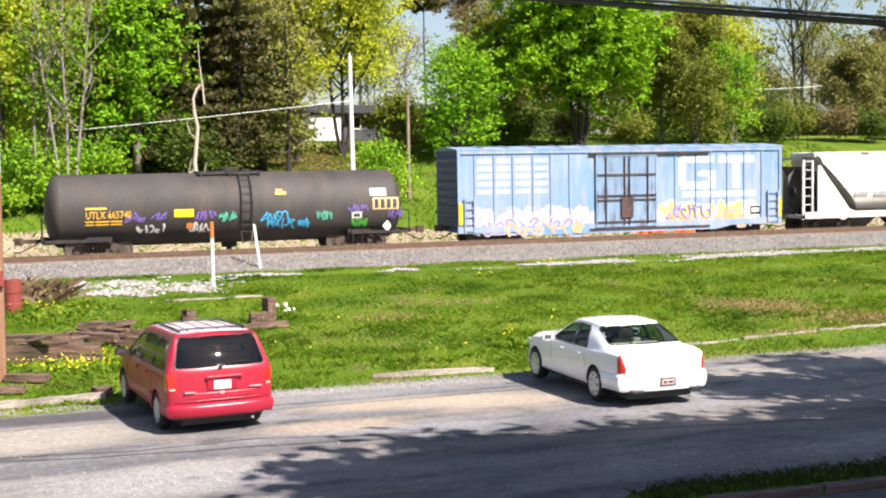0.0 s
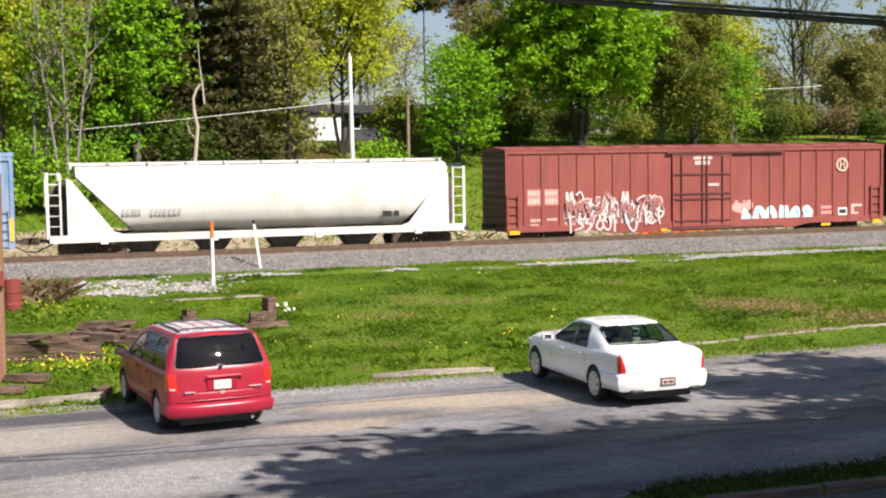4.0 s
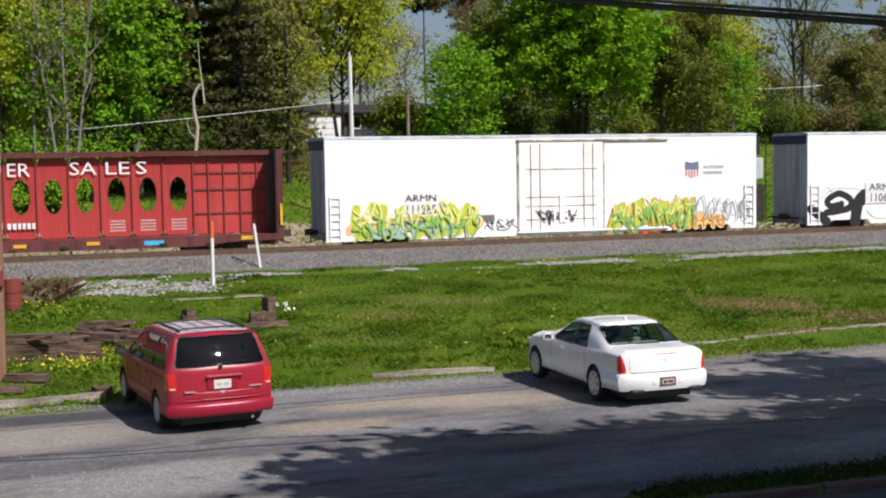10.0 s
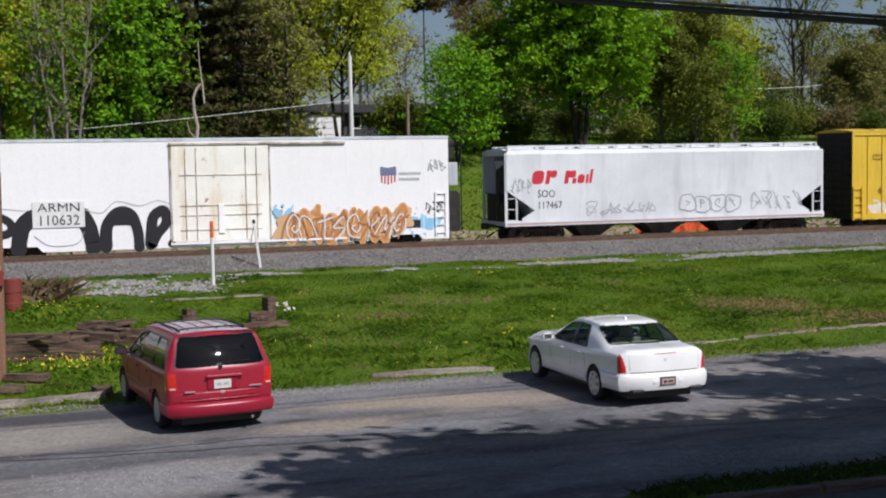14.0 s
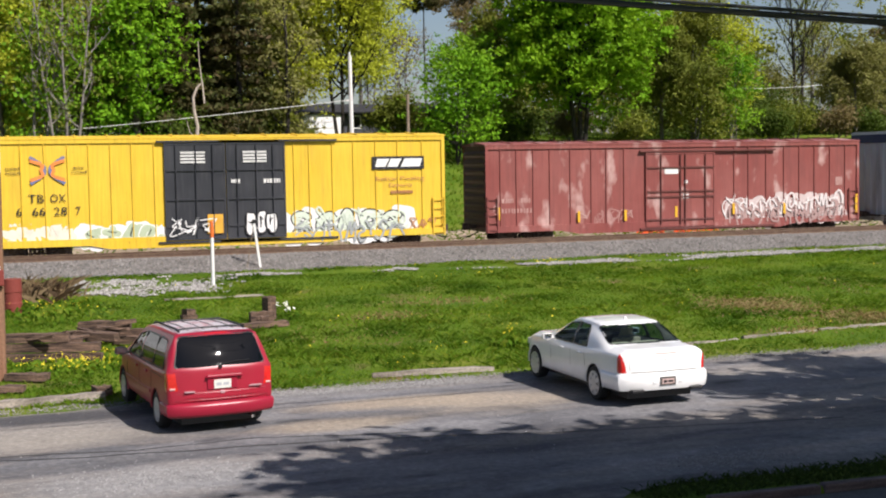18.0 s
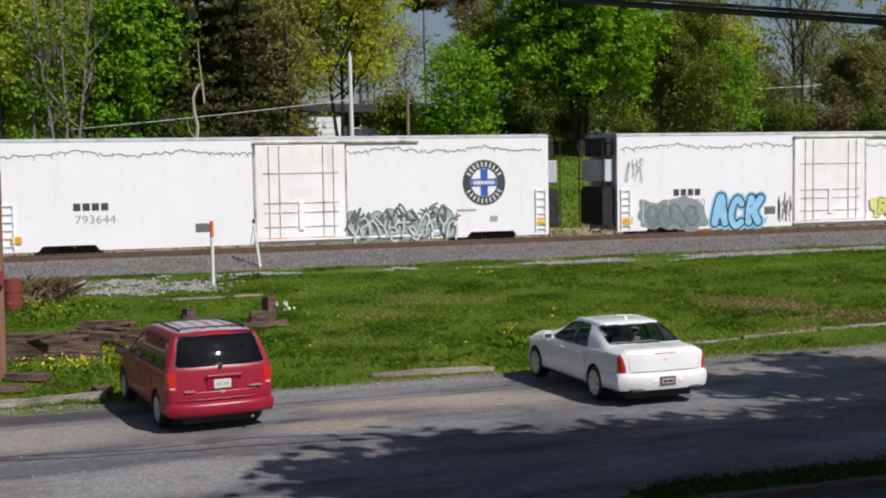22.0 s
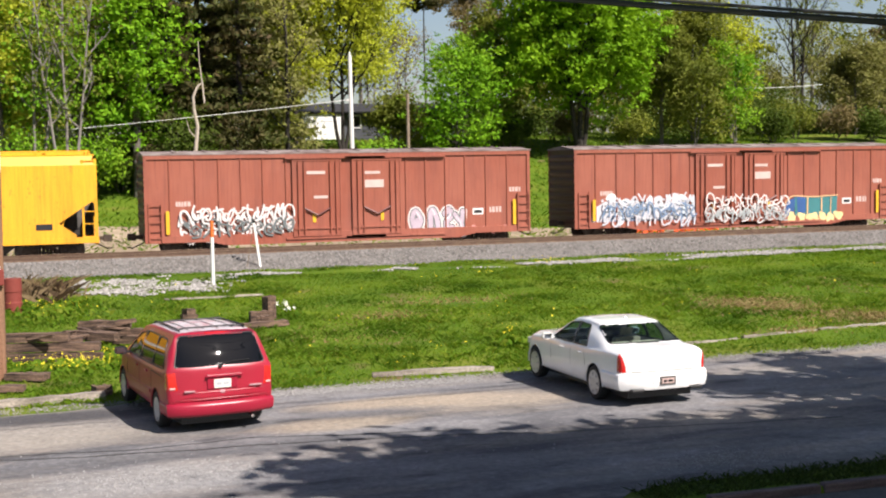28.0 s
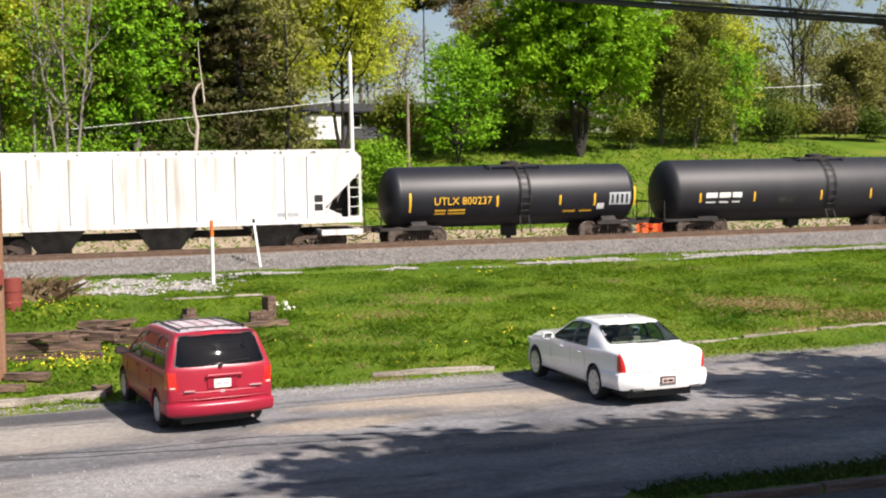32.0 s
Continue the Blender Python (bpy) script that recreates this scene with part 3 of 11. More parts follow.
def overspray(car, x0, x1, z0, z1, mat, seed, n=9, y=SIDE - 0.003, big=0.34):
    """A ragged cloud of thin paint."""
    rng = random.Random(seed)
    s = Shape()
    for k in range(n):
        cx = x0 + (k + rng.uniform(0.2, 0.8)) * (x1 - x0) / n
        r = (z1 - z0) * rng.uniform(big, big * 1.4)
        poly_face(s, blob_pts(cx, (z0 + z1) / 2 + rng.uniform(-0.12, 0.12) * (z1 - z0), r * 1.1, r, rng, 30, 0.30), y - 0.0003 * k)
    for k in range(n * 4):
        cx, cz, r = rng.uniform(x0, x1), rng.uniform(z0, z1), rng.uniform(0.02, 0.07)
        poly_face(s, blob_pts(cx, cz, r, r, rng, 8, 0.3), y - 0.0003 * n - 0.00002 * k)
    part("graffiti_cloud", s, mat, car, "sprayed background cloud", kind="stuff")


def strokes(car, paths, wide, mat, y=SIDE - 0.006, name="graffiti_stroke", label="broad sprayed strokes"):
    s = Shape()
    for k, (pts, wd) in enumerate(paths):
        p = curve_pts(pts, 6)
        ribbon(s, p, wd * wide, y - 0.0008 * k, wd * wide * 0.8)
        for cx, cz in (p[0], p[-1]):
            poly_face(s, [(cx + wd * wide * 0.45 * math.cos(a), cz + wd * wide * 0.45 * math.sin(a)) for a in (2 * math.pi * q / 12 for q in range(12))], y - 0.0008 * k - 0.0003)
    part(name, s, mat, car, label, kind="stuff")


def slabs(car, polys, mat, name, label="", y=SIDE - 0.008):
    """Painted emblem blocks of plain outline."""
    for k, p in enumerate(polys):
        part(name, Shape().prism(p, 1, y - 0.002, y + 0.02), mat, car, label)


def ladder(car, x0, x1, z0, z1, mat, y=SIDE - 0.05, rungs=5, name="ladder"):
    s = Shape()
    for x in (x0, x1):
        s.box(x - 0.025, x + 0.025, y - 0.02, y + 0.05, z0, z1)
    for k in range(rungs):
        z = z0 + 0.12 + (z1 - z0 - 0.2) * k / (rungs - 1)
        s.box(x0, x1, y - 0.015, y + 0.015, z - 0.015, z + 0.02)
    return part(name, s, mat, car)


def markers(car, places, mat=YELLOW_TAPE, name="reflector_strip"):
    """Small yellow reflective strips: x, z, width, height."""
    for x, z, w, h in places:
        part(name, Shape().box(x - w / 2, x + w / 2, SIDE - 0.058, SIDE - 0.02, z - h / 2, z + h / 2), mat, car)


def underframe(car, half, z0):
    s = Shape().box(-half + 0.2, half - 0.2, -0.28, 0.28, z0 + 0.12, z0 + 0.55)
    for k in range(9):
        x = -half + 1.2 + k * (2 * half - 2.4) / 8
        s.box(x - 0.06, x + 0.06, -1.35, 1.35, z0 + 0.25, z0 + 0.5)
    s.lathe([(-0.9, 0.0), (-0.9, 0.2), (0.0, 0.2), (0.0, 0.0)], 0, 12, (1.6, -0.75, z0 + 0.22))
    s.box(-2.0, -1.3, -0.9, -0.5, z0 + 0.05, z0 + 0.4)
    s.tube([(-half + 1, -1.05, z0 + 0.12), (half - 1, -1.05, z0 + 0.10)], 0.03, 5)
    part("underframe", s, BLACK_STEEL, car)


def boxcar_shell(car, half, top, z0, paint, posts, belly, roof_mat, end_mat, post_w=0.08):
    """Panels, posts, chords, corrugated ends and a ribbed roof."""
    s = Shape().box(-half + 0.08, half - 0.08, -1.455, 1.455, z0 + 0.32, top - 0.1)
    part("body", s, paint, car)
    for d in (-1, 1):
        s = Shape()
        y = d * 1.455
        ya, yb = (y - 0.06, y) if d < 0 else (y, y + 0.06)
        z1 = z0 + 0.40
        s.prism([(-half, z1), (half, z1), (half, z0 + 0.12), (belly + 0.9, z0 + 0.12), (belly, z0 - 0.05), (-belly, z0 - 0.05), (-belly - 0.9, z0 + 0.12), (-half, z0 + 0.12)], 1, ya, yb)
        part("side_sill", s, paint, car)
        part("top_chord", Shape().box(-half, half, ya, yb, top - 0.24, top - 0.07), paint, car)
        for x in (-half + 0.07, half - 0.07):
            part("corner_post", Shape().box(x - 0.07, x + 0.07, ya, yb, z1, top - 0.24), paint, car)
        key = (post_w, round(top, 2), round(z0, 2), paint.name)
        if key not in MESHES:
            a = post_w / 2
            MESHES[key] = Shape().prism([(-a, 0), (-a * 0.6, -0.045), (a * 0.6, -0.045), (a, 0)], 2, z1, top - 0.24).mesh("side_post", paint)
        for x in posts:
            part("side_post", MESHES[key], None, car, at=pose(x, d * 1.455, 0, 0, 0, 0 if d < 0 else 180))
    for d in (-1, 1):
        s = Shape().box(-0.04, 0.04, -1.45, 1.45, z0 + 0.15, top - 0.08)
        ew = part("end_wall", s, end_mat, car, at=pose(d * (half - 0.08), 0, 0, 0, 0, 0 if d > 0 else 180))
        n = 9
        h = (top - z0 - 0.6) / n
        key = ("corrugation", round(h, 3), end_mat.name)
        if key not in MESHES:
            MESHES[key] = Shape().prism([(0.04, 0.04), (0.11, h * 0.35), (0.11, h * 0.6), (0.04, h - 0.05)], 1, -1.36, 1.36).mesh("corrugation", end_mat)
        for k in range(n):
            part("corrugation", MESHES[key], None, ew, at=(0, 0, z0 + 0.35 + k * h))
    s = Shape().prism([(-1.53, top - 0.08), (-1.53, top - 0.02), (0, top + 0.10), (1.53, top - 0.02), (1.53, top - 0.08)], 0, -half - 0.04, half + 0.04)
    n = int(half * 2 / 1.25)
    for k in range(1, n):
        x = -half + k * 2 * half / n
        for d in (-1, 1):
            s.add([(x - 0.05, d * 1.5, top - 0.015), (x + 0.05, d * 1.5, top - 0.015), (x + 0.05, 0, top + 0.14), (x - 0.05, 0, top + 0.14), (x - 0.05, d * 1.5, top + 0.02), (x + 0.05, d * 1.5, top + 0.02)],
                  [(0, 1, 5, 4), (4, 5, 2, 3), (0, 4, 3), (1, 2, 5)])
    part("roof", s, roof_mat, car)


def plug_door(car, x0, x1, z0, z1, mat, bar_mat, rods, bars_z, label="", y=SIDE):
    """A sliding door: slab, frame, lock rods and cross bars."""
    s = Shape().box(x0, x1, y - 0.035, y + 0.06, z0, z1)
    d = part("door", s, mat, car, label)
    for a, b in ((x0, x0 + 0.07), (x1 - 0.07, x1)):
        part("door_stile", Shape().box(a, b, y - 0.06, y - 0.02, z0, z1), mat, d)
    for a, b in ((z0, z0 + 0.08), (z1 - 0.08, z1)):
        part("door_edge", Shape().box(x0 + 0.07, x1 - 0.07, y - 0.06, y - 0.02, a, b), mat, d)
    for x in rods:
        part("lock_rod", Shape().tube([(x, y - 0.09, z0 + 0.1), (x, y - 0.09, z1 - 0.1)], 0.028, 6), bar_mat, d)
    for z in bars_z:
        part("cross_bar", Shape().box(x0 + 0.05, x1 - 0.05, y - 0.085, y - 0.03, z - 0.035, z + 0.035), bar_mat, d)
    part("door_track", Shape().box(x0 - 0.3, x1 + (x1 - x0) * 0.9, y - 0.07, y + 0.02, z0 - 0.12, z0 - 0.04), bar_mat, car)
    part("door_rail", Shape().box(x0 - 0.3, x1 + (x1 - x0) * 0.9, y - 0.10, y + 0.02, z1 + 0.02, z1 + 0.10), bar_mat, car)
    return d


R = random.Random(5)

# 1: long black tank car
def tank_car(a, b, label, r, zc, ends, paint, bogie_at, ladder_x, plat):
    car, half = freight_car("tank_car", a, b, label, bogie_at, couple=0.55)
    left = [(-ends + 0.60 * (1 - math.cos(math.pi / 18 * k)), max(0.005, r * math.sin(math.pi / 18 * k))) for k in range(10)]
    prof = left + [(-x, q) for x, q in reversed(left)]
    s = Shape().lathe(prof, 0, 48, (0, 0, zc))
    part("tank", s, paint, car, smooth=30)
    for x in (-ends + 0.62, -ends / 3, ends / 3, ends - 0.62):
        part("weld_band", Shape().lathe([(x - 0.02, r - 0.01), (x - 0.02, r + 0.005), (x + 0.02, r + 0.005), (x + 0.02, r - 0.01)], 0, 48, (0, 0, zc)), paint, car, smooth=30)
    for d in (-1, 1):
        s = Shape().box(-0.5, 0.5, -1.3, 1.3, 0.72, 0.98)
        s.prism([(-1.2, 0.9), (1.2, 0.9), (0.9, zc - r * 0.75), (-0.9, zc - r * 0.75)], 0, -0.35, 0.35)
        part("saddle", s, BLACK_STEEL, car, at=(d * bogie_at, 0, 0))
        s = Shape().box(-1.6, 1.05, -1.45, -1.30, 0.80, 0.92).box(-1.6, 1.05, 1.30, 1.45, 0.80, 0.92).box(0.95, 1.05, -1.45, 1.45, 0.80, 0.95).box(-0.9, 1.0, -0.25, 0.25, 0.68, 0.92)
        s.tube([(1.0, -1.42, 0.95), (1.0, -1.42, 1.75), (1.0, 1.42, 1.75), (1.0, 1.42, 0.95)], 0.025, 5)
        s.tube([(0.2, -1.42, 0.9), (0.2, -1.42, 1.5)], 0.022, 5)
        s.tube([(-1.5, -1.42, 0.8), (-1.5, -1.42, 0.35), (-1.1, -1.42, 0.35), (-1.1, -1.42, 0.8)], 0.02, 5)
        part("end_platform", s, BLACK_STEEL, car, at=pose(d * (half - 0.95), 0, 0, 0, 0, 0 if d > 0 else 180))
    top = zc + r
    s = Shape()
    x0, x1 = plat
    for y in (-0.75, 0.55):
        s.box(x0, x1, y, y + 0.2, top - 0.02, top + 0.05)
    for x in (x0, x1):
        s.box(x - 0.03, x + 0.03, -0.75, 0.75, top - 0.02, top + 0.05)
    for x in (x0 + 0.1, (x0 + x1) / 2, x1 - 0.1):
        for y in (-0.72, 0.72):
            s.box(x - 0.025, x + 0.025, y - 0.02, y + 0.02, top - 0.35, top + 0.02)
    part("top_platform", s, BLACK_STEEL, car)
    s = Shape().lathe([(top - 0.05, 0.42), (top + 0.16, 0.42), (top + 0.20, 0.36), (top + 0.22, 0.0)], 2, 20, ((x0 + x1) / 2, 0, 0))
    s.lathe([(top - 0.02, 0.2), (top + 0.12, 0.2), (top + 0.14, 0.0)], 2, 12, ((x0 + x1) / 2 + 0.75, 0, 0))
    part("manway_dome", s, BLACK_STEEL, car, smooth=30)
    s = Shape()
    for dx in (-0.22, 0.22):
        pts = [(ladder_x + dx, -(r + 0.09) * math.sin(w), zc + (r + 0.09) * math.cos(w)) for w in [0.45 + 0.2 * k for k in range(10)]]
        s.tube(pts + [(ladder_x + dx, -(r + 0.09), 0.55)], 0.028, 5)
    for k in range(9):
        w = 0.5 + 0.22 * k
        p = (-(r + 0.09) * math.sin(w), zc + (r + 0.09) * math.cos(w))
        s.tube([(ladder_x - 0.22, *p), (ladder_x + 0.22, *p)], 0.016, 5)
    part("ladder", s, BLACK_STEEL, car)
    s = Shape().box(-0.3, 0.3, -0.25, 0.25, 0.35, zc - r + 0.1)
    s.lathe([(0.2, 0.12), (0.5, 0.12)], 2, 10)
    part("outlet_valve", s, BLACK_STEEL, car)
    return car, half


def tank_label(car, x0, x1, z0, z1, mat, r, zc, name="stencil_panel", label="", lift=0.008):
    """A painted or glued panel that follows the tank's curve."""
    ws = [math.acos(min(1, max(-1, (z - zc) / r))) for z in (z1, z0)]
    rows = []
    for k in range(5):
        w = ws[0] + (ws[1] - ws[0]) * k / 4
        rows.append([(x, -(r + lift) * math.sin(w), zc + (r + lift) * math.cos(w)) for x in (x0, x1)])
    return part(name, Shape().sheet(rows), mat, car, label)


def tank_text(car, text, x, z, size, mat, r, zc, wide):
    w = math.acos((z + size / 2 - zc) / r)
    o = lettering(car, text, 0, 0, size, mat, wide=wide)
    o.matrix_basis = Matrix.Translation((x, -(r + 0.012) * math.sin(w), zc + (r + 0.012) * math.cos(w))) @ pose(0, 0, 0, math.degrees(w) - 0) @ Matrix.Translation((0, -size / 2, 0)) @ Matrix.Diagonal((o.matrix_basis.to_scale().x, size / 0.70, 1, 1))
    return o


def tank_tag(car, x0, x1, z0, z1, mat, seed, r, zc, n=5):
    """Scribbled tags on the curve of the tank."""
    rng = random.Random(seed)
    s = Shape()
    for k in range(n):
        cx = x0 + (k + 0.5) * (x1 - x0) / n
        pts = curve_pts([(cx + rng.uniform(-0.6, 0.6) * (x1 - x0) / n, rng.uniform(z0, z1)) for _ in range(6)], 4)
        ribbon(s, pts, 0.055, 0.0)
    v = []
    for x, _, z in s.v:
        c = min(0.999, max(-0.999, (z - zc) / r))
        q = math.acos(c)
        v.append((x, -(r + 0.011) * math.sin(q), zc + (r + 0.011) * math.cos(q)))
    s.v = v
    part("graffiti_tag", s, mat, car, kind="stuff")


TANK_BROWN = car_paint("sooty_tank_paint", (0.024, 0.021, 0.019), (0.060, 0.045, 0.035), (1.2, 1.2, 0.5), (0.42, 0.7), rough=0.72)
STENCIL_Y = flat("stencil_yellow", (0.80, 0.45, 0.03))
STENCIL_W = flat("stencil_white", (0.75, 0.75, 0.72))
PURPLE, CYAN, LIME, MINT = flat("spray_purple", (0.16, 0.10, 0.36)), flat("spray_cyan", (0.05, 0.45, 0.75)), flat("spray_lime", (0.10, 0.55, 0.06)), flat("spray_mint", (0.08, 0.42, 0.28))
ORANGE_S, PINK, SKYB = flat("spray_orange", (0.80, 0.25, 0.05)), flat("spray_pink", (0.75, 0.35, 0.32)), flat("spray_sky", (0.30, 0.62, 0.85))
GREYG, BROWNG, SAND = flat("spray_grey", (0.35, 0.38, 0.38)), flat("spray_brown", (0.42, 0.19, 0.08)), flat("spray_sand", (0.75, 0.48, 0.25))
ZC, RT = 2.03, 1.49
car, half = tank_car(-16.64, -1.55, "long sooty black tank car with graffiti and yellow stencils", RT, ZC, 7.5, TANK_BROWN, 5.4, 0.56, (-1.3, 1.32))
tank_text(car, "UTLX 665740", -5.93, 1.74, 0.30, STENCIL_Y, RT, ZC, 1.80)
tank_label(car, -5.93, -5.1, 2.11, 2.19, STENCIL_Y, RT, ZC)
for z in (1.62, 1.50):
    for x0, x1 in ((-5.95, -5.6), (-5.55, -5.0), (-4.95, -4.5)):
        tank_label(car, x0, x1, z - 0.03, z + 0.03, STENCIL_Y, RT, ZC)
tank_label(car, -2.42, -1.63, 1.72, 2.04, flat("placard_yellow", (0.85, 0.62, 0.02)), RT, ZC, label="plain yellow placard")
tank_label(car, 1.77, 2.24, 2.55, 2.66, STENCIL_Y, RT, ZC)
tank_label(car, 1.80, 2.10, 2.70, 2.78, ORANGE_S, RT, ZC)
tank_label(car, 5.88, 6.58, 2.41, 2.72, STENCIL_W, RT, ZC, label="white paint patch")
tank_label(car, 5.96, 7.12, 1.82, 2.33, flat("cream_patch", (0.55, 0.42, 0.20)), RT, ZC, label="cream consolidated stencil")
for k in range(4):
    tank_label(car, 6.05 + 0.27 * k, 6.22 + 0.27 * k, 1.88, 2.26, TANK_BROWN, RT, ZC, lift=0.014)
tank_label(car, 5.05, 5.5, 1.46, 1.74, STENCIL_W, RT, ZC)
tank_label(car, 5.14, 5.41, 1.53, 1.67, TANK_BROWN, RT, ZC, lift=0.014)
for x0, x1, z0, z1, mt, sd in ((-4.4, -2.7, 1.55, 1.98, PURPLE, 1), (-1.6, -0.7, 1.55, 1.95, PURPLE, 2), (-3.9, -2.8, 1.08, 1.45, CHALK, 3), (-1.8, -0.95, 1.05, 1.5, CHALK, 4), (1.16, 2.6, 1.12, 1.85, CYAN, 5),
                               (2.75, 3.2, 1.1, 1.55, CYAN, 6), (4.9, 5.76, 1.75, 2.1, PURPLE, 7), (6.7, 7.3, 1.4, 1.8, PURPLE, 8), (5.1, 5.8, 1.08, 1.5, LIME, 9), (3.5, 4.2, 1.45, 1.85, MINT, 10), (-0.6, 0.1, 1.5, 1.9, MINT, 11), (-1.9, -1.65, 1.2, 1.5, ORANGE_S, 12)):
    tank_tag(car, x0, x1, z0, z1, mt, sd, RT, ZC)
s = Shape()
poly_face(s, [(6.62, 0.86), (6.84, 1.10), (6.62, 1.34), (6.40, 1.10)], -1.40)
part("hazard_diamond", s, STENCIL_W, car, "white diamond placard")
part("placard_stem", Shape().tube([(6.62, -1.38, 0.6), (6.62, -1.38, 1.1)], 0.02, 5), BLACK_STEEL, car)

# 2: blue boxcar
GTBLUE = car_paint("faded_blue_paint", (0.125, 0.240, 0.400), (0.29, 0.31, 0.37), (3.0, 3.0, 0.4), (0.46, 0.66), fade=(0.24, 0.31, 0.41))
BLUE_DARK = car_paint("dark_blue_paint", (0.045, 0.085, 0.16), (0.03, 0.03, 0.035), (3.0, 3.0, 0.5))
RUST_BROWN = surface("rusty_door_bars", (0.03, 0.022, 0.025), (0.10, 0.055, 0.045), 0.8, 4.0, 30.0, grain=0.4)
car, half = freight_car("boxcar", 0.72, 17.02, "faded blue ribbed boxcar with graffiti along the lower side", 6.1)
underframe(car, half, 0.55)
boxcar_shell(car, half, 4.36, 0.52, GTBLUE, [-7.35, -6.44, -5.55, -4.59, -3.73, -2.81, 2.49, 3.58, 4.36, 5.23, 6.14, 7.08], 4.6, GTBLUE, BLUE_DARK)
plug_door(car, -1.55, 1.52, 0.72, 4.02, car_paint("faded_blue_door", (0.15, 0.235, 0.34), (0.07, 0.055, 0.06), (4, 4, 0.7), (0.50, 0.66)), RUST_BROWN,
          [-1.05, -0.12, 0.12, 1.05], [3.10, 2.15, 1.95, 0.95], "pale blue sliding door with rusty bars")
part("latch_box", Shape().box(-0.30, 0.30, -1.62, -1.53, 1.15, 2.05), RUST_BROWN, car)
ladder(car, -7.84, -7.40, 0.62, 2.18, GTBLUE)
ladder(car, 7.40, 7.95, 0.62, 2.22, GTBLUE)
markers(car, [(-8.03, 1.5, 0.20, 0.95), (8.02, 1.4, 0.2, 0.9)])
WORN_WHITE = surface("worn_white_stencil", (0.42, 0.46, 0.52), (0.58, 0.60, 0.63), 0.6, 3.0, 40.0)
for k, (x0, x1) in enumerate(((-7.2, -6.5), (-5.4, -4.7), (-6.3, -5.65), (-4.5, -3.85))):
    for i in range(5):
        bars(car, dashes(x0, x1, 3.72 - 0.34 * i, 3.90 - 0.34 * i, R), WORN_WHITE, "faded_stencil", "washed-out white stencil", y=-1.459)
bars(car, [(2.85, 4.55, 3.58, 3.90), (2.68, 3.06, 2.55, 3.80), (2.80, 4.62, 2.36, 2.70), (4.24, 4.62, 2.70, 3.05), (3.7, 4.62, 2.95, 3.20), (4.78, 6.70, 3.56, 3.88), (5.50, 5.92, 2.38, 3.56), (2.9, 6.75, 1.98, 2.24)], WORN_WHITE, "emblem", "worn white railway emblem", y=-1.462)
bars(car, [(6.47, 7.02, 1.10, 1.50)], INK, "stencil_box", y=-1.462)
bars(car, [(6.55, 6.94, 1.22, 1.40)], CHALK, "stencil_box", y=-1.468)
PALE_SPRAY, PEACH, LILAC, CREAM_S = flat("spray_pale", (0.36, 0.40, 0.52)), flat("spray_peach", (0.66, 0.34, 0.16)), flat("spray_lilac_pale", (0.24, 0.22, 0.40)), flat("spray_cream", (0.62, 0.54, 0.44))
overspray(car, -7.4, -1.75, 0.55, 1.75, PALE_SPRAY, 20, 12, y=-1.459)
piece(car, forms_of(6, 21), -7.25, -1.85, 0.52, 1.68, CREAM_S, LILAC, 21, fat=0.30, y=-1.464, shine=PEACH)
piece(car, forms_of(4, 22), -4.3, -1.8, 0.50, 1.15, SKYB, PEACH, 22, fat=0.26, y=-1.482)
piece(car, forms_of(3, 27), -6.9, -5.0, 0.55, 1.10, PEACH, PALE_SPRAY, 27, fat=0.26, y=-1.482)
VIOLET_S, ORANGE_G = flat("spray_violet", (0.24, 0.22, 0.50)), flat("spray_soft_orange", (0.72, 0.34, 0.12))
piece(car, forms_of(9, 31), -7.1, -2.0, 0.55, 1.25, VIOLET_S, CREAM_S, 31, fat=0.20, edge=0.03, y=-1.492, jolt=0.14)
piece(car, forms_of(6, 32), -5.9, -2.2, 0.50, 1.0, ORANGE_G, PALE_SPRAY, 32, fat=0.18, edge=0.025, y=-1.518, jolt=0.16)
overspray(car, 1.65, 6.6, 0.60, 1.75, CREAM_S, 23, 10, y=-1.459)
piece(car, forms_of(5, 23), 1.80, 6.2, 0.62, 1.70, flat("spray_butter", (0.66, 0.45, 0.16)), CREAM_S, 24, fat=0.30, y=-1.464, shine=LILAC)
piece(car, forms_of(3, 25), 3.0, 5.4, 0.62, 1.05, flat("spray_lilac_pink", (0.66, 0.46, 0.50)), CREAM_S, 26, fat=0.22, y=-1.480)
piece(car, forms_of(7, 33), 1.9, 6.3, 0.58, 1.20, ORANGE_G, LILAC, 33, fat=0.18, edge=0.03, y=-1.490, jolt=0.16)
piece(car, forms_of(4, 34), 2.2, 4.4, 1.0, 1.7, None, VIOLET_S, 34, fat=0.04, edge=0.02, y=-1.510)

# 3: white curved-side covered hopper
def hopper_gear(car, half, z0, bays, mat, deep=0.28):
    for x, w, d in bays:
        s = Shape()
        a, b, zt, zb = w / 2, d / 2, z0 + 0.35, deep
        s.add([(x - a, -1.3, zt), (x + a, -1.3, zt), (x + a, 1.3, zt), (x - a, 1.3, zt), (x - b, -0.5, zb), (x + b, -0.5, zb), (x + b, 0.5, zb), (x - b, 0.5, zb)],
              [(0, 1, 5, 4), (1, 2, 6, 5), (2, 3, 7, 6), (3, 0, 4, 7), (4, 5, 6, 7), (3, 2, 1, 0)])
        s.box(x - b - 0.1, x + b + 0.1, -0.6, 0.6, zb - 0.08, zb)
        part("discharge_bay", s, mat, car)
    part("centre_sill", Shape().box(-half + 0.3, half - 0.3, -0.2, 0.2, 0.72, 1.02), BLACK_STEEL, car)


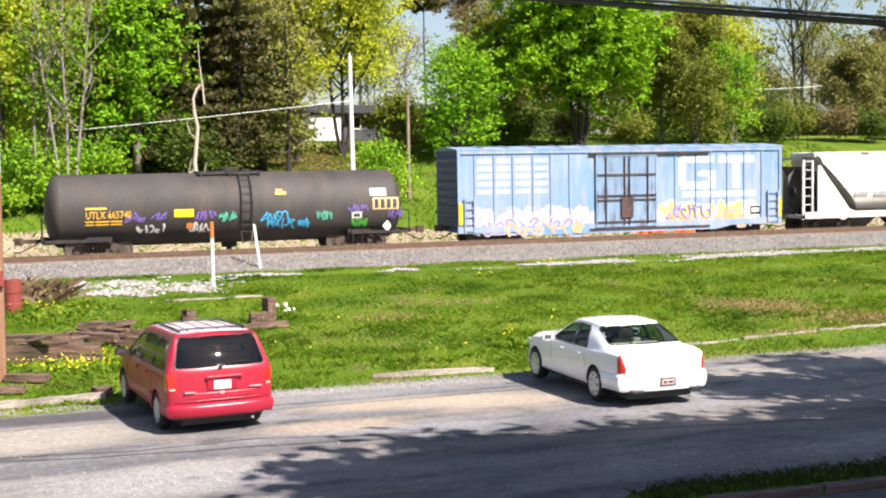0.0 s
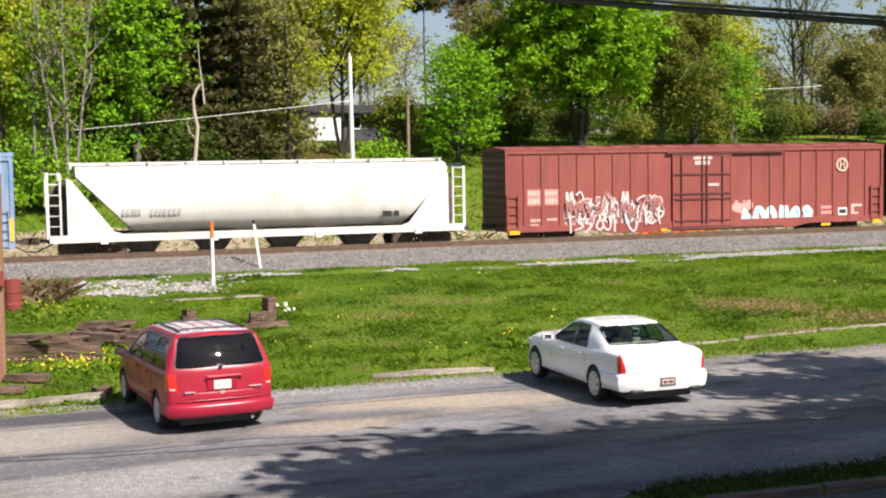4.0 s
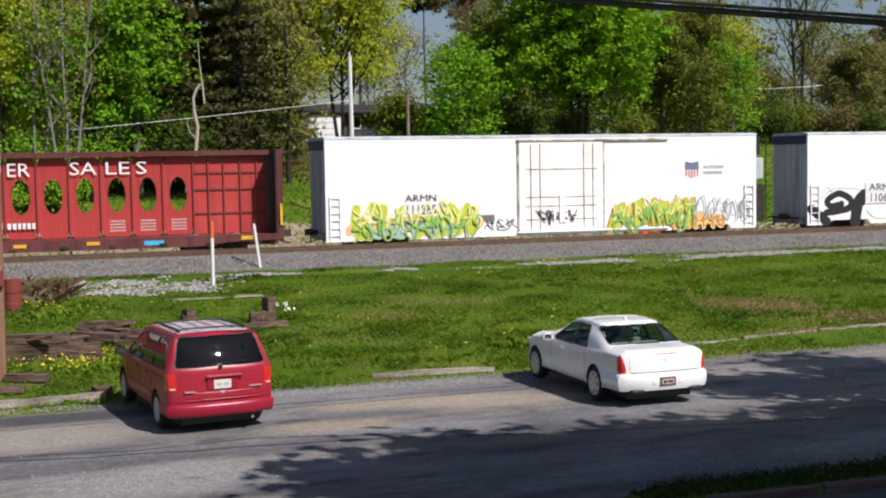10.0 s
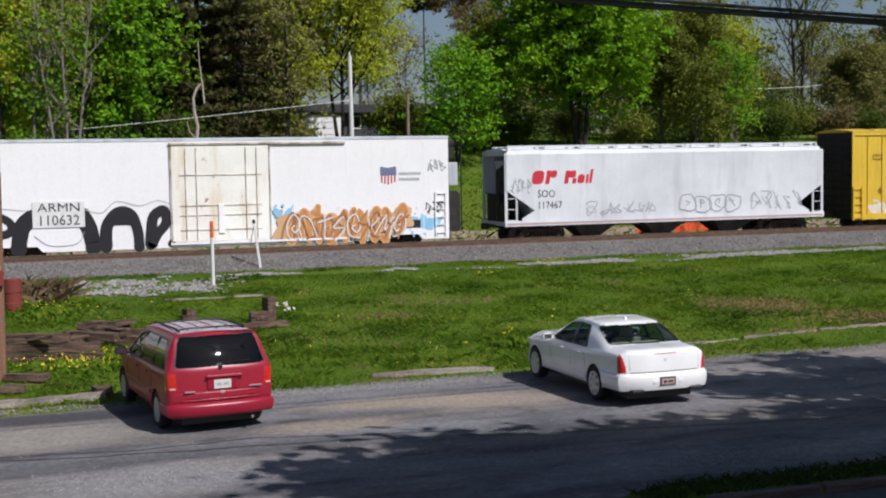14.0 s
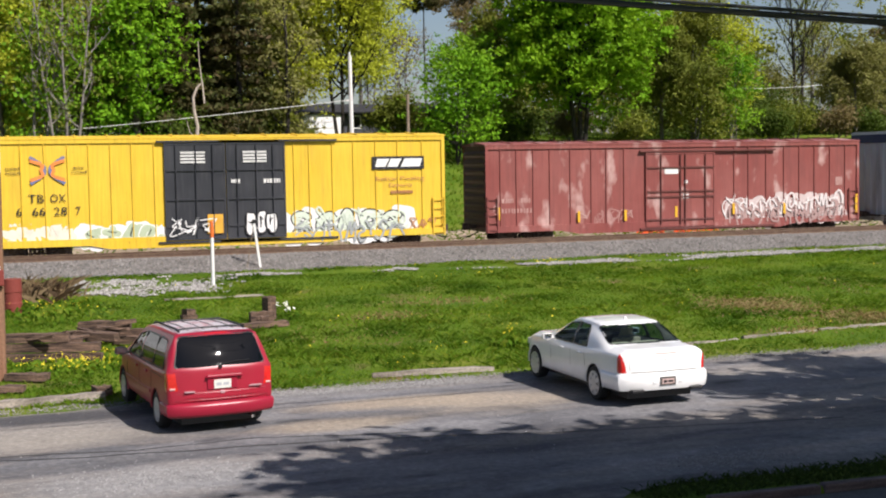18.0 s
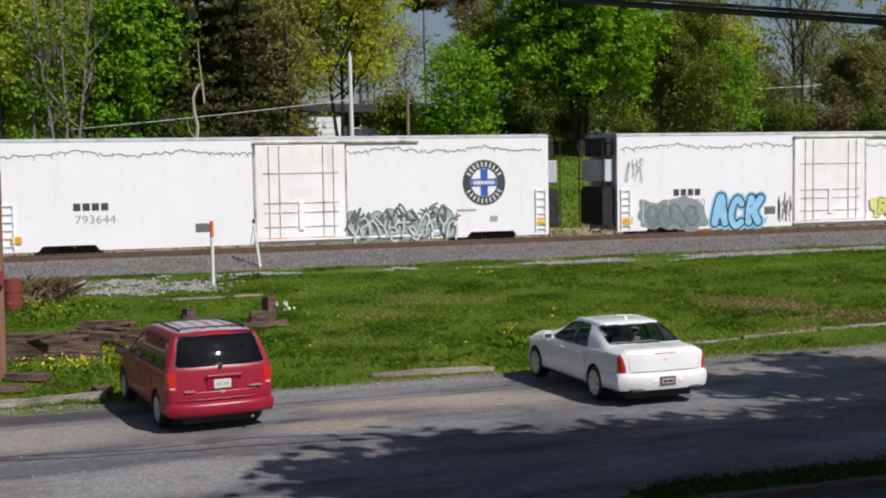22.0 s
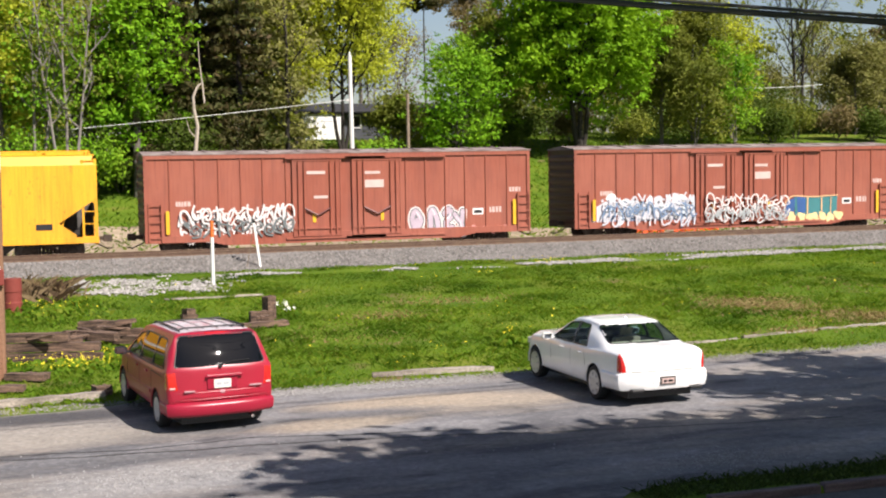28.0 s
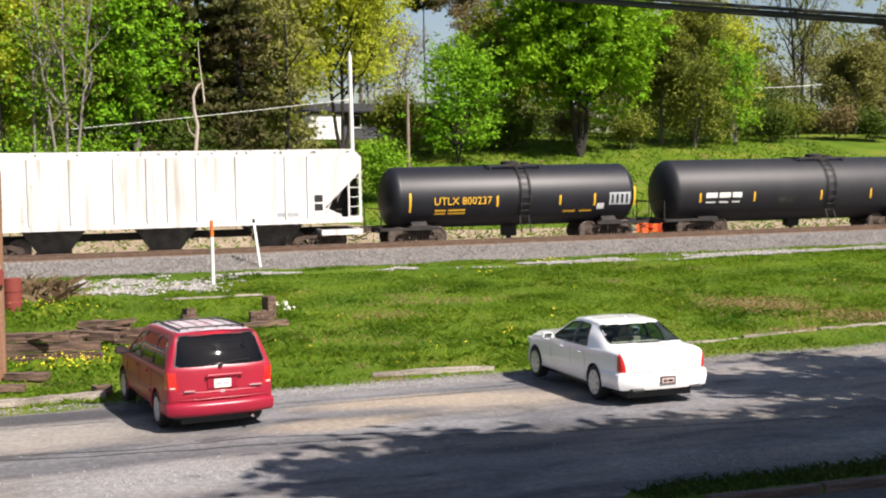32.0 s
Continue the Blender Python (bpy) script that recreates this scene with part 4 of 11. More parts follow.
def hopper_ends(car, half, top, z0, inner, mat, slope_mat):
    """The open platforms under the sloping ends: posts, ladder, slope sheet and brake gear."""
    for d in (-1, 1):
        m = pose(d * half, 0, 0, 0, 0, 0 if d > 0 else 180)
        s = Shape()
        for y in (-1.46, 1.38):
            s.box(-0.14, -0.02, y, y + 0.08, z0 - 0.1, top)
            s.box(-0.62, -0.54, y, y + 0.08, z0, top - 0.15)
        s.box(-0.14, -0.02, -1.46, 1.46, top - 0.12, top)
        s.box(-0.14, -0.02, -1.46, 1.46, z0 - 0.05, z0 + 0.12)
        e = part("end_frame", s, mat, car, at=m)
        for k in range(7):
            z = z0 + 0.2 + k * (top - z0 - 0.4) / 6
            for y in (-1.47, 1.43):
                part("rung", Shape().box(-0.58, -0.08, y, y + 0.04, z - 0.015, z + 0.02), mat, e)
        s = Shape().add([(-0.55, -1.35, top - 0.45), (-0.55, 1.35, top - 0.45), (-inner, 1.35, z0 + 0.1), (-inner, -1.35, z0 + 0.1), (-0.62, -1.35, top - 0.45), (-0.62, 1.35, top - 0.45), (-inner - 0.1, 1.35, z0 + 0.1), (-inner - 0.1, -1.35, z0 + 0.1)],
                        [(0, 1, 2, 3), (7, 6, 5, 4), (0, 4, 5, 1), (2, 6, 7, 3), (1, 5, 6, 2), (0, 3, 7, 4)])
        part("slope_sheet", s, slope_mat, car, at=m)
        # dark web whose colour stands for the shade under the slope sheet
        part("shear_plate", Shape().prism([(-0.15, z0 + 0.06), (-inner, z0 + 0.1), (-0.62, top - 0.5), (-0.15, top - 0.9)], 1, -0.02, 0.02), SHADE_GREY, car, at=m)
        s = Shape().box(-1.5, -0.1, -1.3, 1.3, z0 - 0.02, z0 + 0.06)
        s.lathe([(-0.18, 0.0), (-0.18, 0.16), (0.5, 0.16), (0.5, 0.0)], 1, 12, (-0.9, 0, z0 + 0.35))
        s.box(-1.2, -0.7, -0.6, -0.2, z0 + 0.06, z0 + 0.5)
        s.lathe([(-0.03, 0.27), (0.03, 0.27)], 0, 16, (-0.05, 0.55, z0 + 1.2))
        part("end_deck", s, BLACK_STEEL, car, at=m)


def roof_walk(car, x0, x1, z, mat, posts=6, rail=True):
    s = Shape()
    for y in (-0.95, 0.75):
        s.box(x0, x1, y, y + 0.2, z + 0.10, z + 0.13)
    for k in range(posts + 1):
        x = x0 + 0.1 + (x1 - x0 - 0.2) * k / posts
        s.box(x - 0.04, x + 0.04, -1.0, 1.0, z - 0.1, z + 0.10)
    part("running_board", s, mat, car)
    s = Shape()
    n = 10
    for k in range(n):
        x = x0 + (k + 0.5) * (x1 - x0) / n
        s.box(x - (x1 - x0) / n * 0.46, x + (x1 - x0) / n * 0.46, -0.42, 0.42, z + 0.02, z + 0.09)
    part("hatch_cover", s, mat, car, kind="stuff")
    if rail:
        s = Shape()
        for k in range(posts + 1):
            x = x0 + (x1 - x0) * k / posts
            s.box(x - 0.03, x + 0.03, -1.25, -1.19, z - 0.35, z + 0.16)
        s.box(x0, x1, -1.25, -1.20, z + 0.12, z + 0.17)
        part("roof_rail", s, mat, car)


DUSTY_WHITE = car_paint("dusty_white_paint", (0.56, 0.545, 0.50), (0.46, 0.42, 0.34), (1.6, 1.6, 0.3), (0.50, 0.80), rough=0.5)
# dark grey with shade painted in, for slope sheet, webs and bays
SHADE_GREY = surface("shaded_grey", (0.06, 0.055, 0.05), (0.12, 0.11, 0.10), 0.8, 2.0, 20.0)
car, half = freight_car("covered_hopper", 18.2, 35.85, "dusty white covered hopper car with rounded sides", 7.0)
prof = [(0.0, 3.88), (-0.7, 3.86), (-1.18, 3.74), (-1.42, 3.45), (-1.50, 3.0), (-1.50, 2.4), (-1.47, 2.0), (-1.36, 1.62), (-1.12, 1.32), (-0.75, 1.12), (0.0, 1.05)]
def slant(z, d):
    return d * (8.0 - max(0.0, 3.45 - z) * 0.86) if d > -1 else -7.62 + max(0.0, 3.45 - z) * 0.98
rows = [[(slant(z, d), y, z) for y, z in prof] for d in (-1, -0.6, 0.6, 1)]
s = Shape().sheet(rows)
s.sheet([[(x, -y, z) for x, y, z in r][::-1] for r in rows])
for r in (rows[0], rows[-1]):
    s.add(r + [(x, -y, z) for x, y, z in r[::-1]], [tuple(range(2 * len(r)))])
part("hopper_body", s, DUSTY_WHITE, car, smooth=30)
for d in (-1, 1):
    for y in (-1.53, 1.49):
        s = Shape().prism([(d * 8.0, 3.35), (d * 7.86, 3.35), (d * 6.20, 1.22), (d * 5.9, 1.12), (d * 5.9, 0.86), (d * 8.0, 0.86)], 1, y, y + 0.04)
        part("side_plate", s, DUSTY_WHITE, car)
for y in (-1.54, 1.46):
    part("side_sill", Shape().box(-8.7, 8.7, y, y + 0.08, 0.80, 1.10), DUSTY_WHITE, car)
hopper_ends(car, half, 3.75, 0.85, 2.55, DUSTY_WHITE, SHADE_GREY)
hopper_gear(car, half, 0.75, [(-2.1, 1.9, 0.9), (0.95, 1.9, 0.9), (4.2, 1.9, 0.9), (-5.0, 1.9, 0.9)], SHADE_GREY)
roof_walk(car, -7.9, 7.9, 3.86, DUSTY_WHITE, 5, rail=False)
bars(car, dashes(-5.88, -5.1, 1.86, 2.10, R) + dashes(-4.75, -3.5, 1.84, 2.08, R), flat("faded_grey_stencil", (0.36, 0.36, 0.35)), y=-1.49)
bars(car, [(5.05, 5.45, 1.50, 1.74), (5.55, 5.78, 1.50, 1.74)], INK, "stencil_box", y=-1.45)
for x in (-6.6, -2.2, 2.2, 6.6):
    part("jacking_pad", Shape().box(x - 0.15, x + 0.15, -1.6, -1.5, 0.72, 0.98), DUSTY_WHITE, car)

# 4: red-brown boxcar
OXIDE = car_paint("oxide_red_paint", (0.222, 0.050, 0.039), (0.16, 0.045, 0.036), (2.5, 2.5, 0.4), (0.50, 0.80), fade=(0.28, 0.071, 0.055))
OXIDE_DARK = car_paint("dark_oxide_paint", (0.07, 0.022, 0.018), (0.035, 0.018, 0.015))
OXIDE_MID = car_paint("oxide_bar_paint", (0.115, 0.030, 0.024), (0.07, 0.024, 0.020))
STENCIL_P = flat("pinkish_stencil", (0.60, 0.45, 0.41))
car, half = freight_car("boxcar", 37.7, 57.5, "red-brown ribbed boxcar with white and blue graffiti", 7.6)
underframe(car, half, 0.55)
boxcar_shell(car, half, 4.33, 0.48, OXIDE, [-9.02, -8.17, -7.30, -6.43, -5.55, -4.66, -3.76, -2.85, 2.55, 3.53, 4.34, 5.24, 6.12, 7.03, 7.92, 8.87], 4.8, OXIDE, OXIDE_DARK, post_w=0.05)
plug_door(car, -1.65, 1.45, 0.62, 3.98, OXIDE, OXIDE_MID, [-1.2, -0.12, 0.12, 0.95], [3.05, 2.15, 1.90, 0.90], "red-brown plug door with dark lock rods")
for x0, x1 in ((-8.85, -8.18), (-8.02, -7.34)):
    bars(car, [(x0, x1, 1.78, 2.50)], flat("pink_patch", (0.52, 0.22, 0.18)), "stencil_patch", y=-1.460)
    bars(car, dashes(x0 + 0.05, x1 - 0.05, 2.22, 2.42, R) + dashes(x0 + 0.05, x1 - 0.05, 1.86, 2.10, R), STENCIL_P, y=-1.466)
bars(car, dashes(-8.7, -8.2, 1.05, 1.18, R) + dashes(-7.9, -7.4, 1.08, 1.2, R) + dashes(-8.7, -8.3, 0.85, 0.95, R) + dashes(-6.95, -6.6, 2.1, 2.3, R), STENCIL_P, y=-1.460)
bars(car, [(-0.56, 0.41, 3.72, 3.86)], STENCIL_P, y=-1.55)
bars(car, [(-0.5, 0.3, 3.48, 3.66), (0.21, 0.78, 2.48, 2.60)], STENCIL_P, y=-1.55)
ring = Shape()
for r0, r1, cx in ((0.24, 0.34, 7.55),):
    n = 28
    ring.add([(cx + r * math.cos(2 * math.pi * k / n), -1.505, 3.36 + r * math.sin(2 * math.pi * k / n)) for k in range(n) for r in (r0, r1)],
             [(2 * k, 2 * k + 1, (2 * k + 3) % (2 * n), (2 * k + 2) % (2 * n)) for k in range(n)])
ring.box(7.41, 7.48, -1.509, -1.49, 3.18, 3.54).box(7.62, 7.69, -1.509, -1.49, 3.18, 3.54).box(7.48, 7.62, -1.509, -1.49, 3.32, 3.40)
part("round_emblem", ring, flat("cream_emblem", (0.60, 0.42, 0.32)), car, "pale round emblem")
bars(car, [(7.36, 7.86, 0.92, 1.28)], CHALK, "stencil_box", y=-1.460)
bars(car, [(7.42, 7.80, 1.00, 1.20)], INK, "stencil_box", y=-1.466)
bars(car, [(8.11, 8.25, 0.95, 1.44), (8.11, 8.7, 1.32, 1.44), (8.11, 8.5, 0.95, 1.05)], STENCIL_P, y=-1.460)
bars(car, dashes(6.4, 7.0, 1.0, 1.15, R) + dashes(6.4, 7.0, 1.25, 1.4, R), PINK, y=-1.460)
ROSE, GREYWHITE = flat("spray_rose", (0.36, 0.15, 0.13)), flat("spray_grey_white", (0.66, 0.58, 0.56))
piece(car, ("coil", "coil", "fork", "arch", "tooth", "hook", "wave"), -7.0, -2.2, 0.62, 2.0, ROSE, GREYWHITE, 41, fat=0.26, edge=0.055, y=-1.459, lap=1.25)
piece(car, forms_of(7, 44), -6.8, -2.3, 0.70, 1.7, None, GREYWHITE, 44, fat=0.02, edge=0.022, y=-1.480)
busy(car, -7.0, -2.2, 0.65, 2.0, (GREYWHITE, GREYWHITE, ROSE), 331, -1.503)
piece(car, ("hook", "arch", "arch", "tooth", "coil", "wave"), 2.05, 6.0, 0.55, 1.45, flat("spray_palesky", (0.42, 0.70, 0.84)), CHALK, 42, fat=0.26, edge=0.035, y=-1.459, shine=INK, lap=1.1)
overspray(car, 1.7, 2.6, 1.2, 1.75, PINK, 43, 3, y=-1.459)
ladder(car, -9.84, -9.32, 0.62, 2.29, OXIDE)
ladder(car, 9.18, 9.70, 0.62, 2.33, OXIDE)
markers(car, [(-9.5, 0.60, 0.5, 0.18), (9.52, 0.58, 0.5, 0.18), (-2.0, 0.5, 0.5, 0.12), (6.6, 0.5, 0.5, 0.12)])

# 5: red centre-beam lumber car
RED = car_paint("lumber_car_red", (0.38, 0.028, 0.027), (0.21, 0.028, 0.024), (2.5, 2.5, 0.4), (0.48, 0.78), fade=(0.47, 0.055, 0.046))
RED_DARK = car_paint("dark_lumber_red", (0.10, 0.018, 0.016), (0.04, 0.014, 0.012), (2.5, 2.5, 0.4))
car, half = freight_car("lumber_car", 59.4, 82.9, "empty red centre-beam lumber car with oval openings", 9.0)
s = Shape().box(-half, half, -1.45, 1.45, 0.78, 0.90)
s.box(-half, half, -0.3, 0.3, 0.40, 0.78)
part("deck", s, RED_DARK, car)
for y in (-1.52, 1.44):
    part("side_sill", Shape().prism([(-half, 0.92), (half, 0.92), (half, 0.66), (9.5, 0.62), (8.2, 0.48), (-8.2, 0.48), (-9.5, 0.62), (-half, 0.66)], 1, y, y + 0.08), RED_DARK, car)
for d in (-1, 1):
    s = Shape().box(-0.30, -0.22, -1.48, 1.48, 0.90, 4.42)
    bh = part("bulkhead", s, BLACK_STEEL, car, "black end bulkhead", at=pose(d * half, 0, 0, 0, 0, 0 if d > 0 else 180))
    for y in (-1.48, -0.75, 0.0, 0.70, 1.40):
        part("bulkhead_post", Shape().box(-0.22, 0.0, y, y + 0.08, 0.6, 4.42), RED_DARK, bh)
    for z in (0.9, 1.9, 2.9, 3.9, 4.34):
        part("bulkhead_rib", Shape().box(-0.22, -0.02, -1.40, 1.40, z, z + 0.08), RED_DARK, bh)
HOLE_X = [-7.50 + 1.258 * k for k in range(13)]
def holed_panel(w, zlo, zhi, zc, rx, rz, t):
    """A plate with a real oval opening."""
    n = 28
    inner = [(rx * math.cos(2 * math.pi * k / n), zc + rz * math.sin(2 * math.pi * k / n)) for k in range(n)]
    outer = []
    for k in range(n):
        c, q = math.cos(2 * math.pi * k / n), math.sin(2 * math.pi * k / n)
        m = max(abs(c), abs(q))
        outer.append((w * c / m, zc + ((zhi - zc) if q > 0 else (zc - zlo)) * q / m))
    vs = [(x, y, z) for y in (-t, t) for ring_ in (inner, outer) for x, z in ring_]
    fs = []
    for k in range(n):
        j = (k + 1) % n
        fs += [(k, j, n + j, n + k), (2 * n + k, 3 * n + k, 3 * n + j, 2 * n + j), (k, 2 * n + k, 2 * n + j, j), (n + k, n + j, 3 * n + j, 3 * n + k)]
    return Shape().add(vs, fs)


panel = holed_panel(0.622, 0.92, 4.20, 2.63, 0.36, 0.72, 0.05).mesh("beam_panel", RED)
for x in HOLE_X:
    part("beam_panel", panel, None, car, at=(x, 0, 0))
edges = [-8.14 + 1.258 * k for k in range(14)]
post = Shape().box(-0.03, 0.03, -0.13, 0.13, 0.90, 4.22).mesh("beam_post", car_paint("beam_post_red", (0.22, 0.022, 0.020), (0.12, 0.02, 0.018)))
for x in edges + [-8.8, -9.39, -10.1, -10.76, 8.85, 9.5, 10.2, 10.9]:
    part("beam_post", post, None, car, at=(x, 0, 0))
for x0, x1 in ((-11.3, -8.16), (8.25, 11.3)):
    part("beam_panel", Shape().box(x0, x1, -0.05, 0.05, 0.92, 4.20), RED, car)
    for z in (1.75, 2.75, 3.45):
        part("beam_stringer", Shape().box(x0, x1, -0.10, 0.10, z, z + 0.07), RED_DARK, car)
part("top_chord", Shape().box(-half + 0.2, half - 0.2, -0.35, 0.35, 4.22, 4.42), RED_DARK, car)
SIGN_WHITE = flat("sign_white", (0.82, 0.80, 0.78))
YB = -0.16
for k, x in enumerate((-8.02, -7.42, -6.84, -6.18, -5.60, -4.92, -4.32)):
    za, zb = 3.47, 4.02
    outline = ([(x, za), (x + 0.50, za), (x + 0.50, zb), (x, zb)], [(x, za), (x + 0.52, za), (x + 0.34, zb), (x + 0.16, zb)], [(x, za), (x + 0.56, za), (x + 0.56, zb), (x, zb)], [(x, za), (x + 0.22, za), (x + 0.22, za + 0.18), (x + 0.46, za + 0.24), (x + 0.46, zb), (x, zb)],
               [(x + 0.16, za), (x + 0.34, za), (x + 0.34, zb - 0.16), (x + 0.50, zb), (x, zb), (x + 0.16, zb - 0.16)], [(x + 0.12, za), (x + 0.40, za), (x + 0.52, za + 0.14), (x + 0.52, zb - 0.14), (x + 0.40, zb), (x + 0.12, zb), (x, zb - 0.14), (x, za + 0.14)], [(x, za), (x + 0.48, za), (x + 0.48, zb), (x, zb)])[k]
    sb = part("sign_block", Shape().prism(outline, 1, YB, YB + 0.03), SIGN_WHITE, car, "white painted sign block")
    if k in (0, 2, 6):
        part("block_gap", Shape().box(x + 0.20, x + 0.30, YB - 0.004, YB + 0.02, za, za + 0.20).box(x + 0.20, x + 0.30, YB - 0.004, YB + 0.02, zb - 0.18, zb), RED, sb)
for word, x, w in (("LU", -1.79, 1.05), ("MB", -0.52, 1.10), ("ER", 0.75, 0.95)):
    lettering(car, word, x, 3.47, 0.54, SIGN_WHITE, y=YB, wide=w)
for word, x, w in (("SA", 3.20, 1.10), ("LE", 4.58, 1.05), ("S", 5.85, 0.46)):
    lettering(car, word, x, 3.50, 0.52, SIGN_WHITE, y=YB, wide=w)
bars(car, dashes(-0.46, 0.60, 1.36, 1.60, R) + dashes(0.75, 1.88, 1.34, 1.58, R), SIGN_WHITE, y=YB)
for k in (0, 1, 2, 10, 11, 12):
    x = HOLE_X[k]
    for i in range(4):
        bars(car, dashes(x - 0.32, x + 0.32, 1.52 - 0.13 * i, 1.59 - 0.13 * i, R, 0.8), flat("stencil_pink", (0.62, 0.42, 0.40)), y=-0.06)
for k in range(12):
    x = -10.6 + k * 1.93
    part("winch", Shape().box(x - 0.16, x + 0.16, -1.60, -1.52, 0.50, 0.66).lathe([(-1.68, 0.08), (-1.52, 0.08)], 1, 10, (x, 0, 0.6)), (RED_DARK, BLACK_STEEL)[k % 2], car)
markers(car, [(-9.3, 0.78, 0.5, 0.16), (-3.2, 0.72, 0.5, 0.14), (1.2, 0.72, 0.5, 0.14), (4.0, 0.74, 0.5, 0.14), (10.2, 0.78, 0.5, 0.16)])
markers(car, [(-11.62, 1.6, 0.10, 0.9), (11.66, 1.7, 0.10, 0.9)])
bars(car, dashes(-6.9, -5.9, 0.58, 0.74, R) + dashes(-5.4, -4.5, 0.58, 0.74, R) + dashes(-2.4, -1.4, 0.58, 0.74, R), STENCIL_W, y=-1.53)
bars(car, [(6.0, 6.8, 0.60, 0.78)], CYAN, "stencil_patch", y=-1.53)


# 6, 7, 11, 12: white refrigerator cars
FRIDGE_WHITE = car_paint("refrigerator_white", (0.87, 0.87, 0.86), (0.74, 0.72, 0.68), (2.2, 2.2, 0.25), (0.60, 0.95), rough=0.4, fade=(0.90, 0.90, 0.90))
FRIDGE_END = car_paint("end_grey_white", (0.55, 0.58, 0.62), (0.30, 0.31, 0.33), (2.2, 2.2, 0.25))
DOOR_WHITE = car_paint("door_white", (0.84, 0.83, 0.80), (0.66, 0.58, 0.42), (3.0, 3.0, 0.4), (0.56, 0.85))
DOOR_STAINED = car_paint("stained_door_white", (0.84, 0.82, 0.74), (0.66, 0.48, 0.22), (2.0, 2.0, 0.35), (0.52, 0.74), rust=(0.28, 0.14, 0.06))
BAR_GREY = surface("lock_bar_grey", (0.62, 0.58, 0.50), (0.26, 0.20, 0.15), 0.6, 2.2, 40.0, grain=0.2, bump=0.0, lo=0.45, hi=0.62)
NAVY = flat("navy_band", (0.03, 0.045, 0.12))


def reefer(a, b, label, door, unit, bogie_at, band=False, floor=0.45, door_mat=None):
    car, half = freight_car("refrigerator_car", a, b, label, bogie_at)
    underframe(car, half, 0.5)
    top = 4.92
    notch = [(bogie_at + 1.2, floor), (bogie_at + 1.0, floor + 0.22), (bogie_at - 1.0, floor + 0.22), (bogie_at - 1.2, floor)]
    out = [(-half, top - 0.10), (half, top - 0.10), (half, floor)] + notch + [(-x, z) for x, z in reversed(notch)] + [(-half, floor)]
    for y in (-1.50, 1.42):
        part("side_wall", Shape().prism(out, 1, y, y + 0.08), FRIDGE_WHITE, car)
    s = Shape()
    for k in range(1, 18):
        x = -half + k * 2 * half / 18
        if not door[0] - 0.2 < x < door[1] + 0.2:
            s.box(x - 0.012, x + 0.012, -1.506, -1.49, floor + 0.3, top - 0.25)
    part("seam", s, FRIDGE_WHITE, car, kind="stuff")
    part("floor_pan", Shape().box(-half + 0.05, half - 0.05, -1.42, 1.42, floor + 0.3, floor + 0.5), BLACK_STEEL, car)
    for d in (-1, 1):
        s = Shape().box(-0.06, 0.0, -1.42, 1.42, floor + 0.05, top - 0.1)
        ew = part("end_wall", s, FRIDGE_END, car, at=pose(d * (half - 0.01), 0, 0, 0, 0, 0 if d > 0 else 180))
        for y in (-0.95, -0.45, 0.05, 0.55, 1.0):
            part("end_post", Shape().box(0.0, 0.05, y, y + 0.06, floor + 0.2, top - 0.3), FRIDGE_END, ew)
        part("crossover_step", Shape().box(0.0, 0.35, -1.35, 1.35, 0.75, 0.82).box(0.05, 0.10, -1.35, -1.30, 0.35, 0.8).box(0.05, 0.10, 1.30, 1.35, 0.35, 0.8), BLACK_STEEL, car, at=pose(d * half, 0, 0, 0, 0, 0 if d > 0 else 180))
    part("roof", Shape().prism([(-1.52, top - 0.12), (-1.52, top - 0.03), (-1.2, top + 0.01), (1.2, top + 0.01), (1.52, top - 0.03), (1.52, top - 0.12)], 0, -half - 0.02, half + 0.02), FRIDGE_END, car)
    if unit:
        s = Shape().prism([(0.05, 0.75), (0.60, 0.75), (0.60, 2.35), (0.45, 2.5), (0.05, 2.5)], 1, -1.25, 1.25)
        u = part("cooling_unit", s, BLACK_STEEL, car, "black refrigeration unit on the end", at=pose(unit * half, 0, 0, 0, 0, 0 if unit > 0 else 180))
        part("control_box", Shape().box(0.05, 0.48, -1.35, 1.2, 2.75, 3.75), FRIDGE_END, u, "pale control box", bevel=0.03)
        part("fan_housing", Shape().box(0.05, 0.40, -1.2, 1.2, 3.9, 4.75), BLACK_STEEL, u, bevel=0.04)
        for k in range(8):
            part("louvre", Shape().box(0.615, 0.65, -1.1, 1.1, 1.0 + 0.16 * k, 1.09 + 0.16 * k), BLACK_STEEL, u)
        for y in (-1.3, 1.3):
            part("cage_bar", Shape().tube([(0.65, y, 0.8), (0.65, y, 4.6), (0.1, y, 4.6)], 0.03, 5), BLACK_STEEL, u)
    if band:
        part("navy_band", Shape().box(-half - 0.062, -half - 0.01, -1.45, 1.45, top - 0.55, top - 0.14), NAVY, car)
    x0, x1 = door
    d = part("door", Shape().box(x0, x1, -1.555, -1.49, floor + 0.25, top - 0.32), door_mat or DOOR_WHITE, car, "large white plug door with thin lock bars")
    for x in (x0 + 0.55, x0 + 0.62 * 1.6, x1 - 0.95, x1 - 0.5):
        part("lock_rod", Shape().tube([(x, -1.585, floor + 0.3), (x, -1.585, top - 0.4)], 0.015, 6), BAR_GREY, d)
    for z in (1.15, 1.75, 2.15, 3.4):
        part("cross_bar", Shape().box(x0 + 0.3, x1 - 0.3, -1.58, -1.55, z - 0.016, z + 0.016), BAR_GREY, d)
    part("lock_case", Shape().box((x0 + x1) / 2 - 0.12, (x0 + x1) / 2 + 0.12, -1.61, -1.55, 1.0, 2.2), DOOR_WHITE, d)
